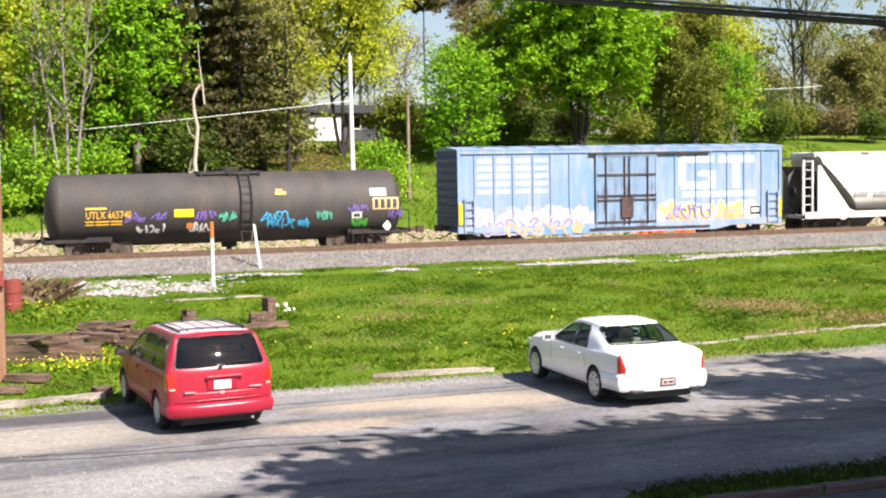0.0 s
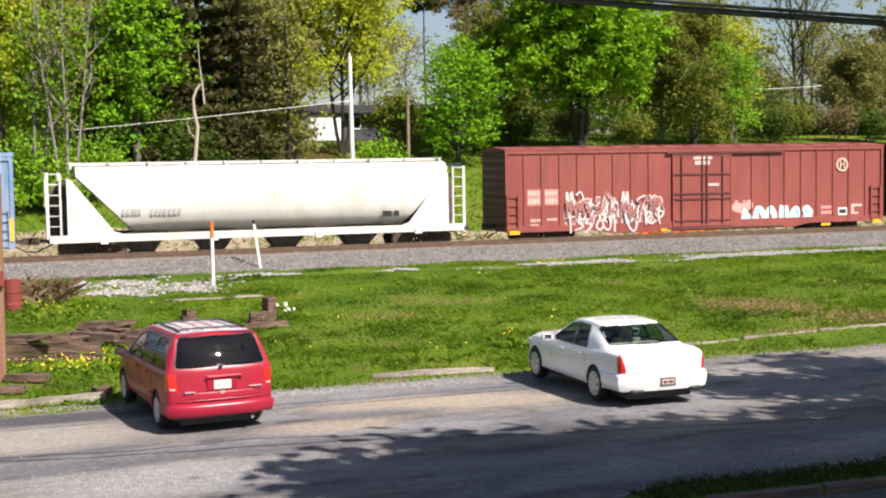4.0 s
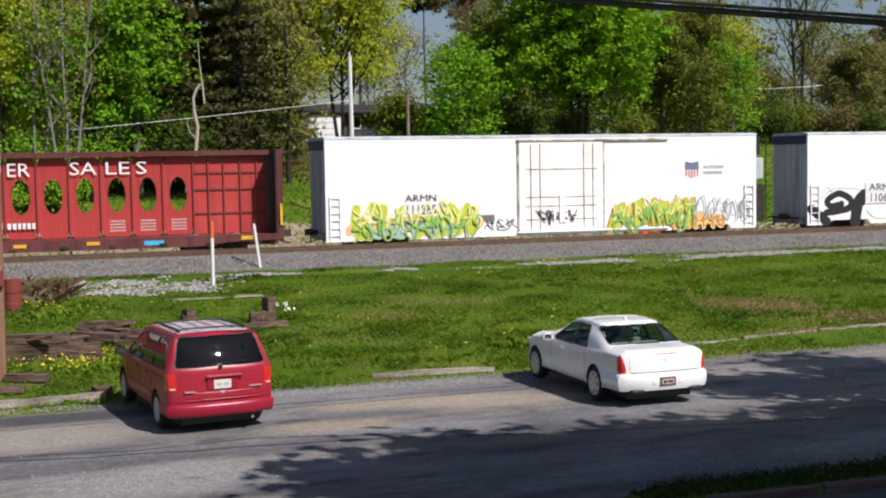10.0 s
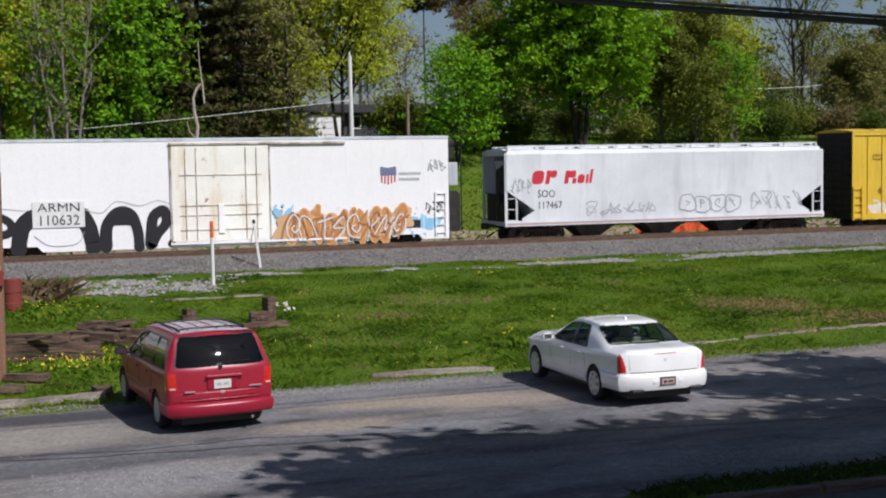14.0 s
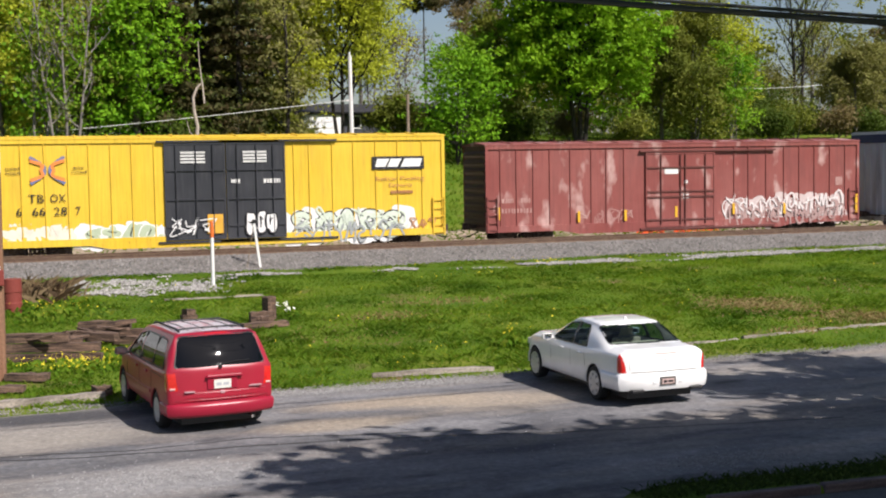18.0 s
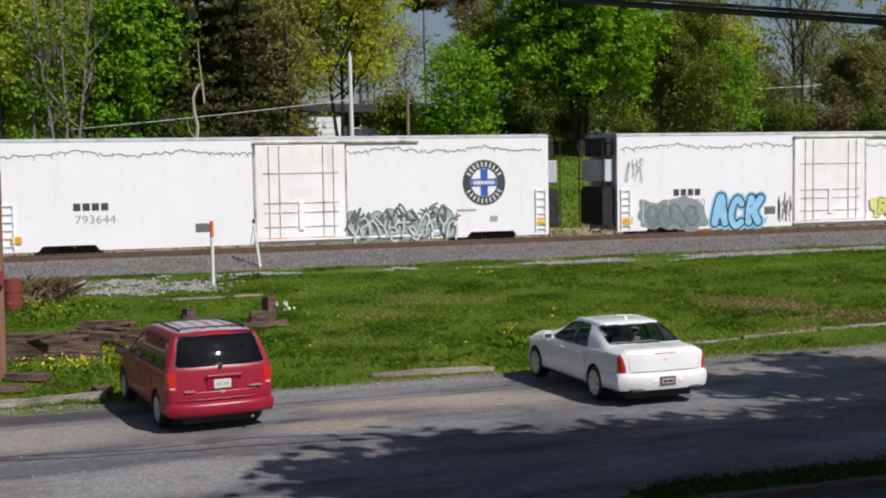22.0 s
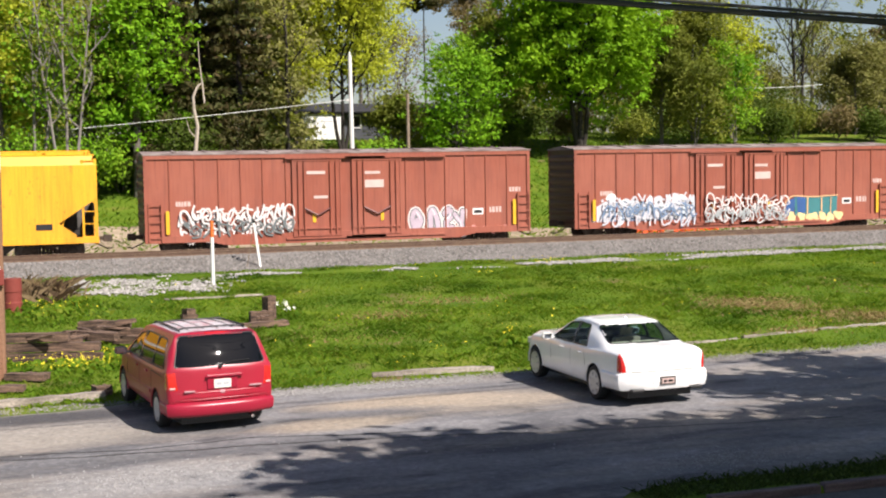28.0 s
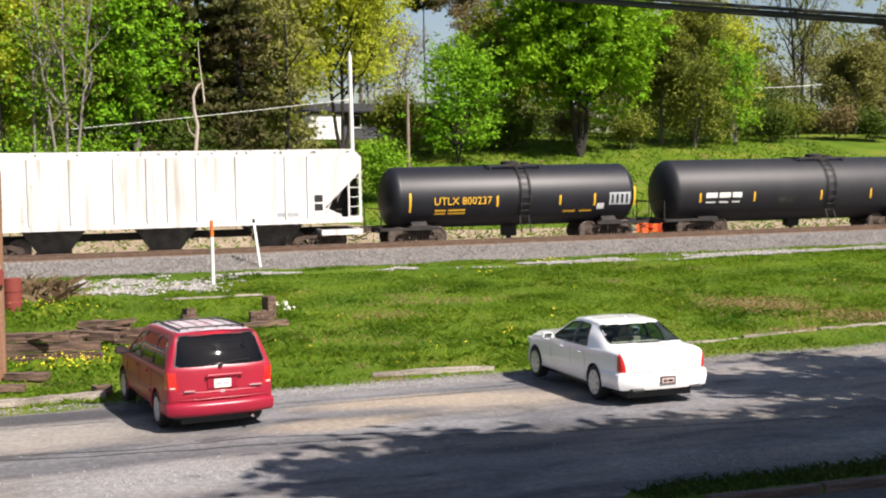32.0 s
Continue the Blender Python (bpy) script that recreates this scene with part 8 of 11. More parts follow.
def sedan():
    car = thing("sedan", pose(-6.29, -31.28, lot_height(-6.29, -31.28), 0, 0, 91.6) @ Matrix.Diagonal((0.94, 0.965, 0.985, 1)), "white four-door sedan parked on the asphalt", "car")
    white = body_paint("pearl_white_paint", (0.87, 0.87, 0.86), 0.25)
    co = Coach([(-1.215, 0.42, 0.80, 0.58, 0.80, 0.62, 0.75, 0.64),
                (-1.205, 0.36, 0.87, 0.74, 0.87, 0.80, 0.81, 0.82),
                (-1.175, 0.33, 0.905, 0.92, 0.89, 1.00, 0.80, 1.03),
                (-1.060, 0.30, 0.92, 0.98, 0.90, 1.055, 0.78, 1.085),
                (-0.520, 0.27, 0.935, 0.995, 0.90, 1.085, 0.75, 1.115),
                (0.100, 0.25, 0.94, 0.985, 0.89, 1.345, 0.675, 1.395),
                (0.360, 0.25, 0.94, 0.98, 0.885, 1.405, 0.655, 1.465),
                (1.000, 0.25, 0.94, 0.975, 0.88, 1.425, 0.645, 1.485),
                (1.420, 0.25, 0.94, 0.965, 0.88, 1.39, 0.640, 1.455)] +
               [(2.280, 0.25, 0.94, 0.955, 0.875, 1.06, 0.72, 1.09),
                (2.550, 0.25, 0.935, 0.945, 0.87, 1.005, 0.73, 1.035),
                (3.500, 0.26, 0.90, 0.85, 0.83, 0.90, 0.70, 0.94),
                (3.850, 0.30, 0.80, 0.68, 0.75, 0.72, 0.65, 0.76),
                (3.920, 0.40, 0.70, 0.54, 0.66, 0.57, 0.52, 0.59)], (0.12, 0.42))
    back = rounded([(-0.76, 1.112), (0.76, 1.112), (0.65, 1.402), (-0.65, 1.402)], 0.05)
    rear_door = rounded([(0.42, 0.99), (1.06, 0.98), (1.06, 1.375), (0.64, 1.365), (0.50, 1.25)], 0.05)
    front_door = rounded([(1.13, 0.978), (2.10, 0.958), (2.00, 1.05), (1.56, 1.32), (1.13, 1.375)], 0.04)
    screen = rounded([(-0.70, 1.07), (0.70, 1.07), (0.58, 1.40), (-0.58, 1.40)], 0.05)
    lamp = lambda x, y, z: x < -0.98 and 0.665 < z < 1.035 and abs(y) > 0.805 + 0.06 * smooth01((z - 0.70) / 0.34)
    pane = lambda poly, d: lambda x, y, z: y * d > 0.5 and inside(poly, x, z)
    areas = [("tail_lamp", LENS_RED, lambda x, y, z: y > 0 and lamp(x, y, z), "tall narrow red tail lamp"), ("tail_lamp", LENS_RED, lambda x, y, z: y < 0 and lamp(x, y, z), "tall narrow red tail lamp"),
             ("rear_window", CLEAR_GLASS, lambda x, y, z: x < 0.6 and abs(y) < 0.78 and inside(back, y, z), ""), ("windscreen", CLEAR_GLASS, lambda x, y, z: x > 1.5 and abs(y) < 0.74 and inside(screen, y, z), "")]
    for d in (1, -1):
        areas += [("side_window", CLEAR_GLASS, pane(p, d), "") for p in (rear_door, front_door)]
    co.build(car, white, areas, [(back, "tail", TRIM_BLACK), (rear_door, "side", TRIM_BLACK), (front_door, "side", TRIM_BLACK)], [(0.0, 0.335, 0.385), (2.94, 0.335, 0.385)], white)
    for x in (0.0, 2.94):
        for y in (-0.8, 0.8):
            wheel_part(car, x, math.copysign(0.825, y), 0.335, 0.215, 0.70, spokes=7, wide=0.044)
    sweep(tail_path(-1.25, 0.925, 0.16, -0.37), [(-0.06, 0.32), (0.0, 0.335), (0.03, 0.40), (0.045, 0.50), (0.04, 0.58), (0.02, 0.635), (-0.02, 0.655), (-0.10, 0.66)], "rear_bumper", white, car, "body-coloured rear bumper")
    sweep(tail_path(-1.0, 0.80, 0.12, -0.5), [(-0.14, 0.24), (0.0, 0.26), (0.0, 0.36)], "bumper_valance", TRIM_BLACK, car)
    seam = [co.end_point(0.72 * k / 10, 0.672, True, 0.004) for k in range(-10, 11)]
    part("boot_seam", Shape().tube(seam, 0.007, 4), TRIM_BLACK, car)
    for d in (-1, 1):
        lid = [co.end_point(d * y, z, True, 0.001) for y, z in ((0.735, 0.69), (0.74, 0.80), (0.745, 0.92), (0.74, 1.01))]
        part("boot_seam", Shape().tube(lid, 0.004, 4), TRIM_BLACK, car)
    part("spoiler_lip", Shape().tube([co.end_point(0.66 * k / 8, 1.055 - 0.02 * (k / 8) ** 2, True, 0.002) for k in range(-8, 9)], 0.012, 6), white, car, smooth=50)
    part("boot_strip", Shape().tube([co.end_point(0.24 * k / 6, 1.005, True, 0.004) for k in range(-6, 7)], 0.011, 5), plain("boot_red_strip", (0.66, 0.26, 0.22)), car, "thin red brake light strip")
    part("boot_emblem", Shape().prism([(-0.035, 0.88), (0.0, 0.845), (0.035, 0.88), (0.03, 0.91), (-0.03, 0.91)], 0, -1.205, -1.15), LENS_CLEAR, car, bevel=0.006)
    pl = part("number_plate", Shape().box(-1.305, -1.27, -0.17, 0.17, 0.42, 0.58), plain("plate_frame", (0.07, 0.065, 0.06)), car, "dark framed number plate with plain bars", bevel=0.008)
    part("plate_field", Shape().box(-1.311, -1.30, -0.13, 0.13, 0.45, 0.545), plain("plate_pink", (0.52, 0.38, 0.35)), pl)
    part("plate_bar", Shape().box(-1.316, -1.309, -0.10, 0.0, 0.475, 0.515).box(-1.316, -1.309, 0.03, 0.10, 0.475, 0.515), TRIM_BLACK, pl)
    for y in (-0.27, 0.27):
        part("bumper_reflector", Shape().box(-1.30, -1.26, y - 0.045, y + 0.045, 0.46, 0.53), white, car, bevel=0.012)
    for y in (-0.62, 0.62):
        part("exhaust", Shape().box(-1.29, -1.05, y - 0.13, y + 0.13, 0.300, 0.365), TRIM_BLACK, car, "dark exhaust opening in the bumper", bevel=0.02)
    mirror_pair(car, 2.02, 0.92, 0.93, white, 0.14, 0.20)
    for d in (-1, 1):
        for x in (0.56, 1.42):
            part("door_handle", Shape().tube([co.side_point(x + q, 0.845, d, o) for q, o in ((0.0, 0.0), (0.03, 0.022), (0.17, 0.022), (0.20, 0.0))], 0.016, 6), white, car, smooth=50)
        for x in (1.095, 2.08):
            part("door_seam", Shape().tube([co.side_point(x, z, d, 0.001) for z in (0.95, 0.85, 0.70, 0.55, 0.38)], 0.0045, 4), plain("door_gap_grey", (0.20, 0.20, 0.20)), car)
        part("door_seam", Shape().tube([co.side_point(x, z, d, 0.001) for x, z in ((0.48, 0.97), (0.47, 0.86), (0.42, 0.76), (0.40, 0.62))], 0.0045, 4), plain("door_gap_grey", (0.20, 0.20, 0.20)), car)
        part("window_trim", Shape().tube([co.side_point(x, 0.985 - 0.0165 * x, d, 0.004) for x in (0.42, 0.8, 1.2, 1.7, 2.12)], 0.008, 5), CHROME, car)
        part("door_pillar", Shape().tube([co.side_point(1.095, z, d, -0.015) for z in (0.98, 1.10, 1.25, 1.38)], 0.028, 6), TRIM_BLACK, car)
        part("head_lamp", Shape().box(3.45, 3.70, min(d * 0.56, d * 0.78), max(d * 0.56, d * 0.78), 0.64, 0.78), LENS_CLEAR, car, bevel=0.02)
    for x, y in ((0.60, 0.36), (0.60, -0.36), (1.5, 0.38), (1.5, -0.38)):
        seat(car, x, y, SEAT_BEIGE, 0.40, 0.68 if x < 1 else 0.60, 0.64 if x < 1 else 0.60, x > 1)
    part("parcel_shelf", Shape().box(-0.52, 0.20, -0.72, 0.72, 0.99, 1.03), plain("pale_shelf_felt", (0.62, 0.63, 0.56), 0.9), car)
    part("cabin_floor", Shape().box(-0.5, 2.5, -0.75, 0.75, 0.36, 0.44), SEAT_GREY, car)
    part("dashboard", Shape().box(1.95, 2.4, -0.72, 0.72, 0.78, 0.97), TRIM_BLACK, car)
    part("aerial_fin", Shape().prism([(0.42, 1.46), (0.56, 1.47), (0.46, 1.515)], 1, -0.018, 0.018), white, car)
    part("chassis", Shape().box(-0.95, 3.5, -0.68, 0.68, 0.15, 0.36), TRIM_BLACK, car)
    return car


def passing_car(name, label, col, rail_mat, st, panes, ends, seats, wheels, rails, rear_x):
    """A car that drives by on the road in front."""
    car = thing(name, pose(-200, -43.0, 0.1), label, "car")
    paint = body_paint(name + "_paint", col, 0.35, coat=0.0)
    paint.node_tree.nodes["Principled BSDF"].inputs["Specular IOR Level"].default_value = 0.12
    co = Coach(st, (0.08, 0.35), step=0.05)
    pane = lambda poly, d: lambda x, y, z: y * d > 0.5 and inside(poly, x, z)
    areas = [("rear_window", DARK_GLASS, lambda x, y, z: x < 0 and abs(y) < 0.80 and inside(ends[0], y, z) and x < ends[2], ""), ("windscreen", DARK_GLASS, lambda x, y, z: x > 0.5 and abs(y) < 0.80 and inside(ends[1], y, z), "")]
    for d in (1, -1):
        areas += [("side_window", DARK_GLASS, pane(p, d), "") for p in panes]
    co.build(car, paint, areas, [(p, "side", TRIM_BLACK) for p in panes], [(x, 0.38, 0.43) for x in wheels], paint)
    for x in wheels:
        for y in (-0.8, 0.8):
            wheel_part(car, x, math.copysign(0.82, y), 0.37, 0.23, spokes=6)
    for x0, x1, y, h in rails:
        part("roof_rail", Shape().tube([(x0, y, h - 0.06), (x0 + 0.12, y, h), ((x0 + x1) / 2, y, h + 0.01), (x1 - 0.15, y, h - 0.01), (x1, y, h - 0.07)], 0.014, 8), rail_mat, car, "pale roof rail", smooth=50)
    for d in (-1, 1):
        part("tail_lamp", Shape().box(rear_x - 0.02, rear_x + 0.10, min(d * 0.72, d * 0.86), max(d * 0.72, d * 0.86), 0.72, 1.00), LENS_RED, car, bevel=0.01)
        part("head_lamp", Shape().box(st[-1][0] - 0.30, st[-1][0] - 0.06, min(d * 0.45, d * 0.64), max(d * 0.45, d * 0.64), 0.62, 0.80), LENS_CLEAR, car, bevel=0.02)
    mirror_pair(car, 0.95, 0.93, 1.06, paint)
    part("chassis", Shape().box(st[0][0] + 0.2, st[-1][0] - 0.45, -0.58, 0.58, 0.28, 0.44), TRIM_BLACK, car)
    for x, y in seats:
        seat(car, x, y, SEAT_GREY, 0.5)
    return car


def pickup_stations(h):
    low = lambda x, z: (x, 0.40, 0.93, z, 0.92, z + 0.03, 0.86, z + 0.04)
    cab = lambda x, d: (x, 0.36, 0.93, 1.08, 0.91, h - 0.07 - d, 0.70, h - d)
    return [(-3.05, 0.50, 0.86, 0.80, 0.86, 0.83, 0.80, 0.84), low(-3.0, 1.00), low(-1.15, 1.02), low(-1.05, 1.04), cab(-0.86, 0.04), cab(-0.70, 0.0), cab(-0.05, 0.0), cab(0.05, 0.0), cab(0.75, 0.06),
            (1.35, 0.36, 0.93, 1.06, 0.90, 1.14, 0.78, 1.18), (1.5, 0.37, 0.92, 1.05, 0.89, 1.09, 0.78, 1.12), (2.2, 0.38, 0.88, 0.98, 0.84, 1.02, 0.74, 1.05), (2.45, 0.42, 0.80, 0.74, 0.76, 0.78, 0.64, 0.8), (2.5, 0.5, 0.7, 0.6, 0.66, 0.62, 0.5, 0.64)]


def estate_stations(h):
    cab = lambda x, d: (x, 0.36, 0.93, 1.08, 0.91, h - 0.07 - d, 0.73, h - d)
    return [(-1.72, 0.50, 0.86, 0.70, 0.86, 0.74, 0.78, 0.76), (-1.69, 0.40, 0.92, 1.06, 0.92, 1.10, 0.86, 1.11), cab(-1.54, 0.10), cab(-1.40, 0.0), cab(-0.55, -0.01), cab(-0.45, -0.01), cab(0.15, 0.01), cab(0.25, 0.01), cab(0.60, 0.07),
            (1.25, 0.36, 0.93, 1.06, 0.90, 1.14, 0.78, 1.18), (1.4, 0.37, 0.92, 1.05, 0.89, 1.09, 0.78, 1.12), (2.1, 0.38, 0.88, 0.98, 0.84, 1.02, 0.74, 1.05), (2.35, 0.42, 0.80, 0.74, 0.76, 0.78, 0.64, 0.8), (2.4, 0.5, 0.7, 0.6, 0.66, 0.62, 0.5, 0.64)]


minivan()
sedan()
END_PANES = (rounded([(-0.70, 1.12), (0.70, 1.12), (0.60, 1.62), (-0.60, 1.62)], 0.06), rounded([(-0.70, 1.20), (0.70, 1.20), (0.60, 1.60), (-0.60, 1.60)], 0.06))
CAB_PANES = [rounded([(-0.72, 1.12), (-0.06, 1.12), (-0.06, 1.58), (-0.68, 1.58)], 0.04), rounded([(0.02, 1.12), (1.05, 1.12), (0.62, 1.52), (0.02, 1.58)], 0.04)]
BLUE_CAR = passing_car("pickup_truck", "dark blue pickup truck driving by on the road", (0.006, 0.014, 0.075), LENS_CLEAR, pickup_stations(1.74), CAB_PANES, (*END_PANES, -0.7), ((0.2, 0.4), (0.2, -0.4)), (-1.75, 1.55),
                       ((-0.80, 0.72, 0.70, 1.73), (-0.80, 0.72, -0.70, 1.73)), -3.05)
LONG_PANES = [rounded([(-1.45, 1.12), (-0.56, 1.12), (-0.56, 1.70), (-1.40, 1.70)], 0.06), rounded([(-0.48, 1.12), (0.16, 1.12), (0.16, 1.70), (-0.48, 1.70)], 0.04), rounded([(0.24, 1.12), (1.02, 1.12), (0.56, 1.60), (0.24, 1.68)], 0.04)]
BLACK_CAR = passing_car("sport_utility_car", "black sport utility car driving by on the road", (0.005, 0.005, 0.007), TRIM_BLACK, estate_stations(1.86), LONG_PANES, (*END_PANES, -1.5), ((-0.6, 0.4), (-0.6, -0.4), (0.4, -0.4), (0.4, 0.4)), (-1.0, 1.5),
                        ((-1.35, 0.3, 0.70, 1.87), (-1.35, 0.3, -0.70, 1.87)), -1.72)
part("spare_wheel", Shape().lathe([(-0.02, 0.0), (-0.02, 0.34), (0.04, 0.37), (0.18, 0.37), (0.22, 0.34), (0.22, 0.0)], 0, 24, (-1.94, 0.25, 1.0)), TYRE, BLACK_CAR, "covered spare wheel", smooth=40)

# ---- poles, posts and wires ----
OLD_WOOD = surface("weathered_wood", (0.17, 0.125, 0.085), (0.30, 0.24, 0.18), 0.9, 2.0, 30.0, (6, 6, 0.6), grain=0.4, bump=0.6, dist=0.01)
TIE_WOOD = surface("old_sleeper_wood", (0.026, 0.015, 0.011), (0.20, 0.125, 0.085), 0.9, 2.6, 25.0, (0.6, 6, 6), grain=0.5, bump=0.8, dist=0.015, lo=0.35, hi=0.62)
PALE_TIMBER = surface("grey_weathered_timber", (0.20, 0.17, 0.14), (0.40, 0.35, 0.30), 0.9, 1.6, 25.0, (0.6, 6, 6), grain=0.5, bump=0.7, dist=0.012, lo=0.35, hi=0.62)
POLE_WOOD = surface("pole_wood", (0.20, 0.095, 0.05), (0.27, 0.15, 0.09), 0.85, 1.5, 30.0, (8, 8, 0.4), grain=0.4, bump=0.5, dist=0.01)
GREY_POLE = surface("silvered_pole_wood", (0.60, 0.59, 0.57), (0.74, 0.73, 0.71), 0.85, 2.0, 30.0, (8, 8, 0.4), grain=0.25, bump=0.4, dist=0.01)
POST_WHITE = plain("post_white", (0.78, 0.78, 0.76), 0.5)
POST_ORANGE = plain("post_orange", (0.75, 0.16, 0.03), 0.5)
CABLE = plain("black_cable", (0.012, 0.012, 0.013), 0.6)
WIRE_PALE = plain("pale_wire", (0.80, 0.80, 0.76), 0.5)
RUSTY = plain("rusty_red_metal", (0.20, 0.035, 0.025), 0.8)

zp = height(-17.9, -24.0)
up = thing("utility_pole", pose(-17.98, -24.0, zp), "brown wooden utility pole with a red fixture beside the grass", "utility pole")
part("pole", Shape().tube([(0.0, 0, -0.3), (0.03, 0, 2.2), (0.06, 0, 4.5)], 0.155, 14, 0.135), POLE_WOOD, up, smooth=True)
part("pole_top", Shape().tube([(0.06, 0, 4.4), (0.10, 0, 8.8)], 0.130, 14, 0.10), GREY_POLE, up, "greyed upper pole", smooth=True)
part("meter_box", Shape().box(-0.12, 0.18, -0.24, -0.14, 2.05, 2.40), RUSTY, up, "red box with a white cap", bevel=0.02)
part("box_cap", Shape().box(-0.05, 0.10, -0.26, -0.13, 2.40, 2.47), POST_WHITE, up)
part("conduit", Shape().tube([(-0.02, -0.17, -0.2), (0.0, -0.17, 4.2)], 0.025, 6), RUSTY, up)

post = thing("marker_post", pose(-11.37, -9.89, height(-11.37, -9.89)), "white marker post with an orange top in the grass", "post")
part("shaft", Shape().tube([(0.0, 0, -0.2), (0.0, 0, 1.62)], 0.060, 12), POST_WHITE, post, smooth=True)
part("top_band", Shape().tube([(0.0, 0, 1.62), (0.0, 0, 2.17)], 0.063, 12), POST_ORANGE, post, "orange band", smooth=True)
stake = thing("leaning_stake", pose(-9.0, -5.6, height(-9.1, -5.6) - 0.05), "leaning white stake at the foot of the ballast", "post")
part("shaft", Shape().box(-0.045, 0.045, -0.03, 0.03, -0.2, 1.75), POST_WHITE, stake, at=pose(0, 0, 0, 0, -7, 0), bevel=0.01)
part("prop", Shape().box(-0.012, 0.012, -0.015, 0.015, -0.1, 1.72), OLD_WOOD, stake, "thin propping lath", at=pose(-0.52, 0.02, 0, 0, 10, 0))
part("tip", Shape().box(-0.05, 0.05, -0.035, 0.035, 1.75, 1.90), TRIM_BLACK, stake, at=pose(0, 0, 0, 0, -7, 0), bevel=0.01)

fp = thing("utility_pole", pose(1.0, 20.0, height(1.0, 20.0)), "slender silvered wooden pole behind the track", "utility pole")
part("pole", Shape().tube([(0.05, 0, -0.4), (0, 0, 5), (-0.03, 0, 9.5)], 0.15, 12, 0.11), GREY_POLE, fp, smooth=True)
part("insulator", Shape().lathe([(0, 0.03), (0.08, 0.06), (0.14, 0.05), (0.2, 0.0)], 2, 10, (-0.03, 0, 9.5)), POST_WHITE, fp)
part("bracket", Shape().box(-0.30, 0.0, -0.04, 0.04, 6.85, 6.95), GREY_POLE, fp)
fp2 = thing("utility_pole", pose(6.2, 26.0, height(6.2, 26.0)), "thin brown wooden pole on the hillside", "utility pole")
part("pole", Shape().tube([(0, 0, -0.4), (0.02, 0, 6.6)], 0.14, 10, 0.10), OLD_WOOD, fp2, smooth=True)


def wire(name, a, b, sag, r, mat, label):
    a, b = Vector(a), Vector(b)
    pts = [a + (b - a) * t - Vector((0, 0, 4 * sag * t * (1 - t))) for t in (k / 16 for k in range(17))]
    return single(name, Shape().tube(pts, r, 6), mat, label, "cable", smooth=True)


wire("telephone_wire", (-39.0, 36.8, 5.5), (0.75, 20.0, height(1, 20) + 6.9), 0.35, 0.020, WIRE_PALE, "pale sagging telephone wire to the far pole")
wire("house_wire", (40.0, 44.0, 10.44), (49.4, 44.0, 10.80), 0.1, 0.02, WIRE_PALE, "short pale wire among the hillside trees")
wire("overhead_cable", (-16.40, -40.6, 6.54), (1.2, -50.6, 4.44), 0.10, 0.028, CABLE, "thick black overhead cable bundle")
wire("overhead_cable", (-16.40, -40.65, 6.61), (1.2, -50.6, 4.51), 0.13, 0.016, CABLE, "thin black overhead cable beside the bundle")
# unseen wires, added overhead to cast thin shadows on the asphalt
for dy in (0.0, 0.45):
    wire("unseen_wire", (-80, -37.1 + dy, 9.4), (60, -36.0 + dy, 9.0), 0.5, 0.022, CABLE, "unseen wire high over the road, added for its thin shadow")

# ---- old sleepers, timbers and stones ----


def timber(x, y, dx, dy, l, w, h, z, seed, label="weathered old railway sleeper lying in the grass", tilt=0.0, name="railway_sleeper"):
    rng = random.Random(seed)
    n = 7
    rows = []
    for k in range(n):
        t = -l / 2 + l * k / (n - 1)
        j = lambda a: rng.uniform(-a, a)
        rows.append([(t + j(0.01), -w / 2 + j(0.015), 0), (t + j(0.01), -w / 2 + j(0.015), h + j(0.02)), (t + j(0.01), w / 2 + j(0.015), h + j(0.02)), (t + j(0.01), w / 2 + j(0.015), 0)])
    s = Shape()
    for k in range(n - 1):
        for q in range(4):
            s.add([rows[k][q], rows[k + 1][q], rows[k + 1][(q + 1) % 4], rows[k][(q + 1) % 4]], [(0, 1, 2, 3)])
    s.add(rows[0], [(0, 1, 2, 3)])
    s.add(rows[-1], [(3, 2, 1, 0)])
    ob = single(name, s, PALE_TIMBER if "grey" in label or "pale" in label else TIE_WOOD, label, "timber", pose(x, y, z, 0, tilt, math.degrees(math.atan2(dy, dx))), group="old timbers beside the car park")
    return ob


for k, (x, y, l, h0, ang) in enumerate(((-17.0, -22.0, 2.7, -0.02, -18), (-16.95, -21.9, 2.5, 0.20, -16), (-17.5, -21.75, 2.2, 0.42, -14), (-15.9, -21.2, 1.5, 0.30, -40), (-15.2, -20.2, 1.6, 0.16, -28), (-15.1, -20.45, 1.7, 0.02, -35), (-15.5, -20.0, 1.3, 0.34, -15))):
    a = radians(ang)
    timber(x, y, math.cos(a), math.sin(a), l, 0.25, 0.20, height(x, y) + h0, 20 + k)
rng = random.Random(9)
for k in range(9):
    x, y = -17.4 + 0.30 * k + rng.uniform(-0.2, 0.2), -21.8 + 0.17 * k + rng.uniform(-0.2, 0.2)
    a = radians(rng.uniform(-45, 15))
    timber(x, y, math.cos(a), math.sin(a), rng.uniform(0.7, 1.7), rng.uniform(0.08, 0.2), rng.uniform(0.04, 0.10), height(x, y) + rng.uniform(0.34, 0.50), 70 + k, "broken weathered plank on the pile of sleepers", rng.uniform(-7, 7), "plank")
timber(-8.9, -26.62, 1, -0.06, 2.75, 0.15, 0.10, height(-8.9, -26.6) - 0.02, 40, "grey weathered timber edging the grass")
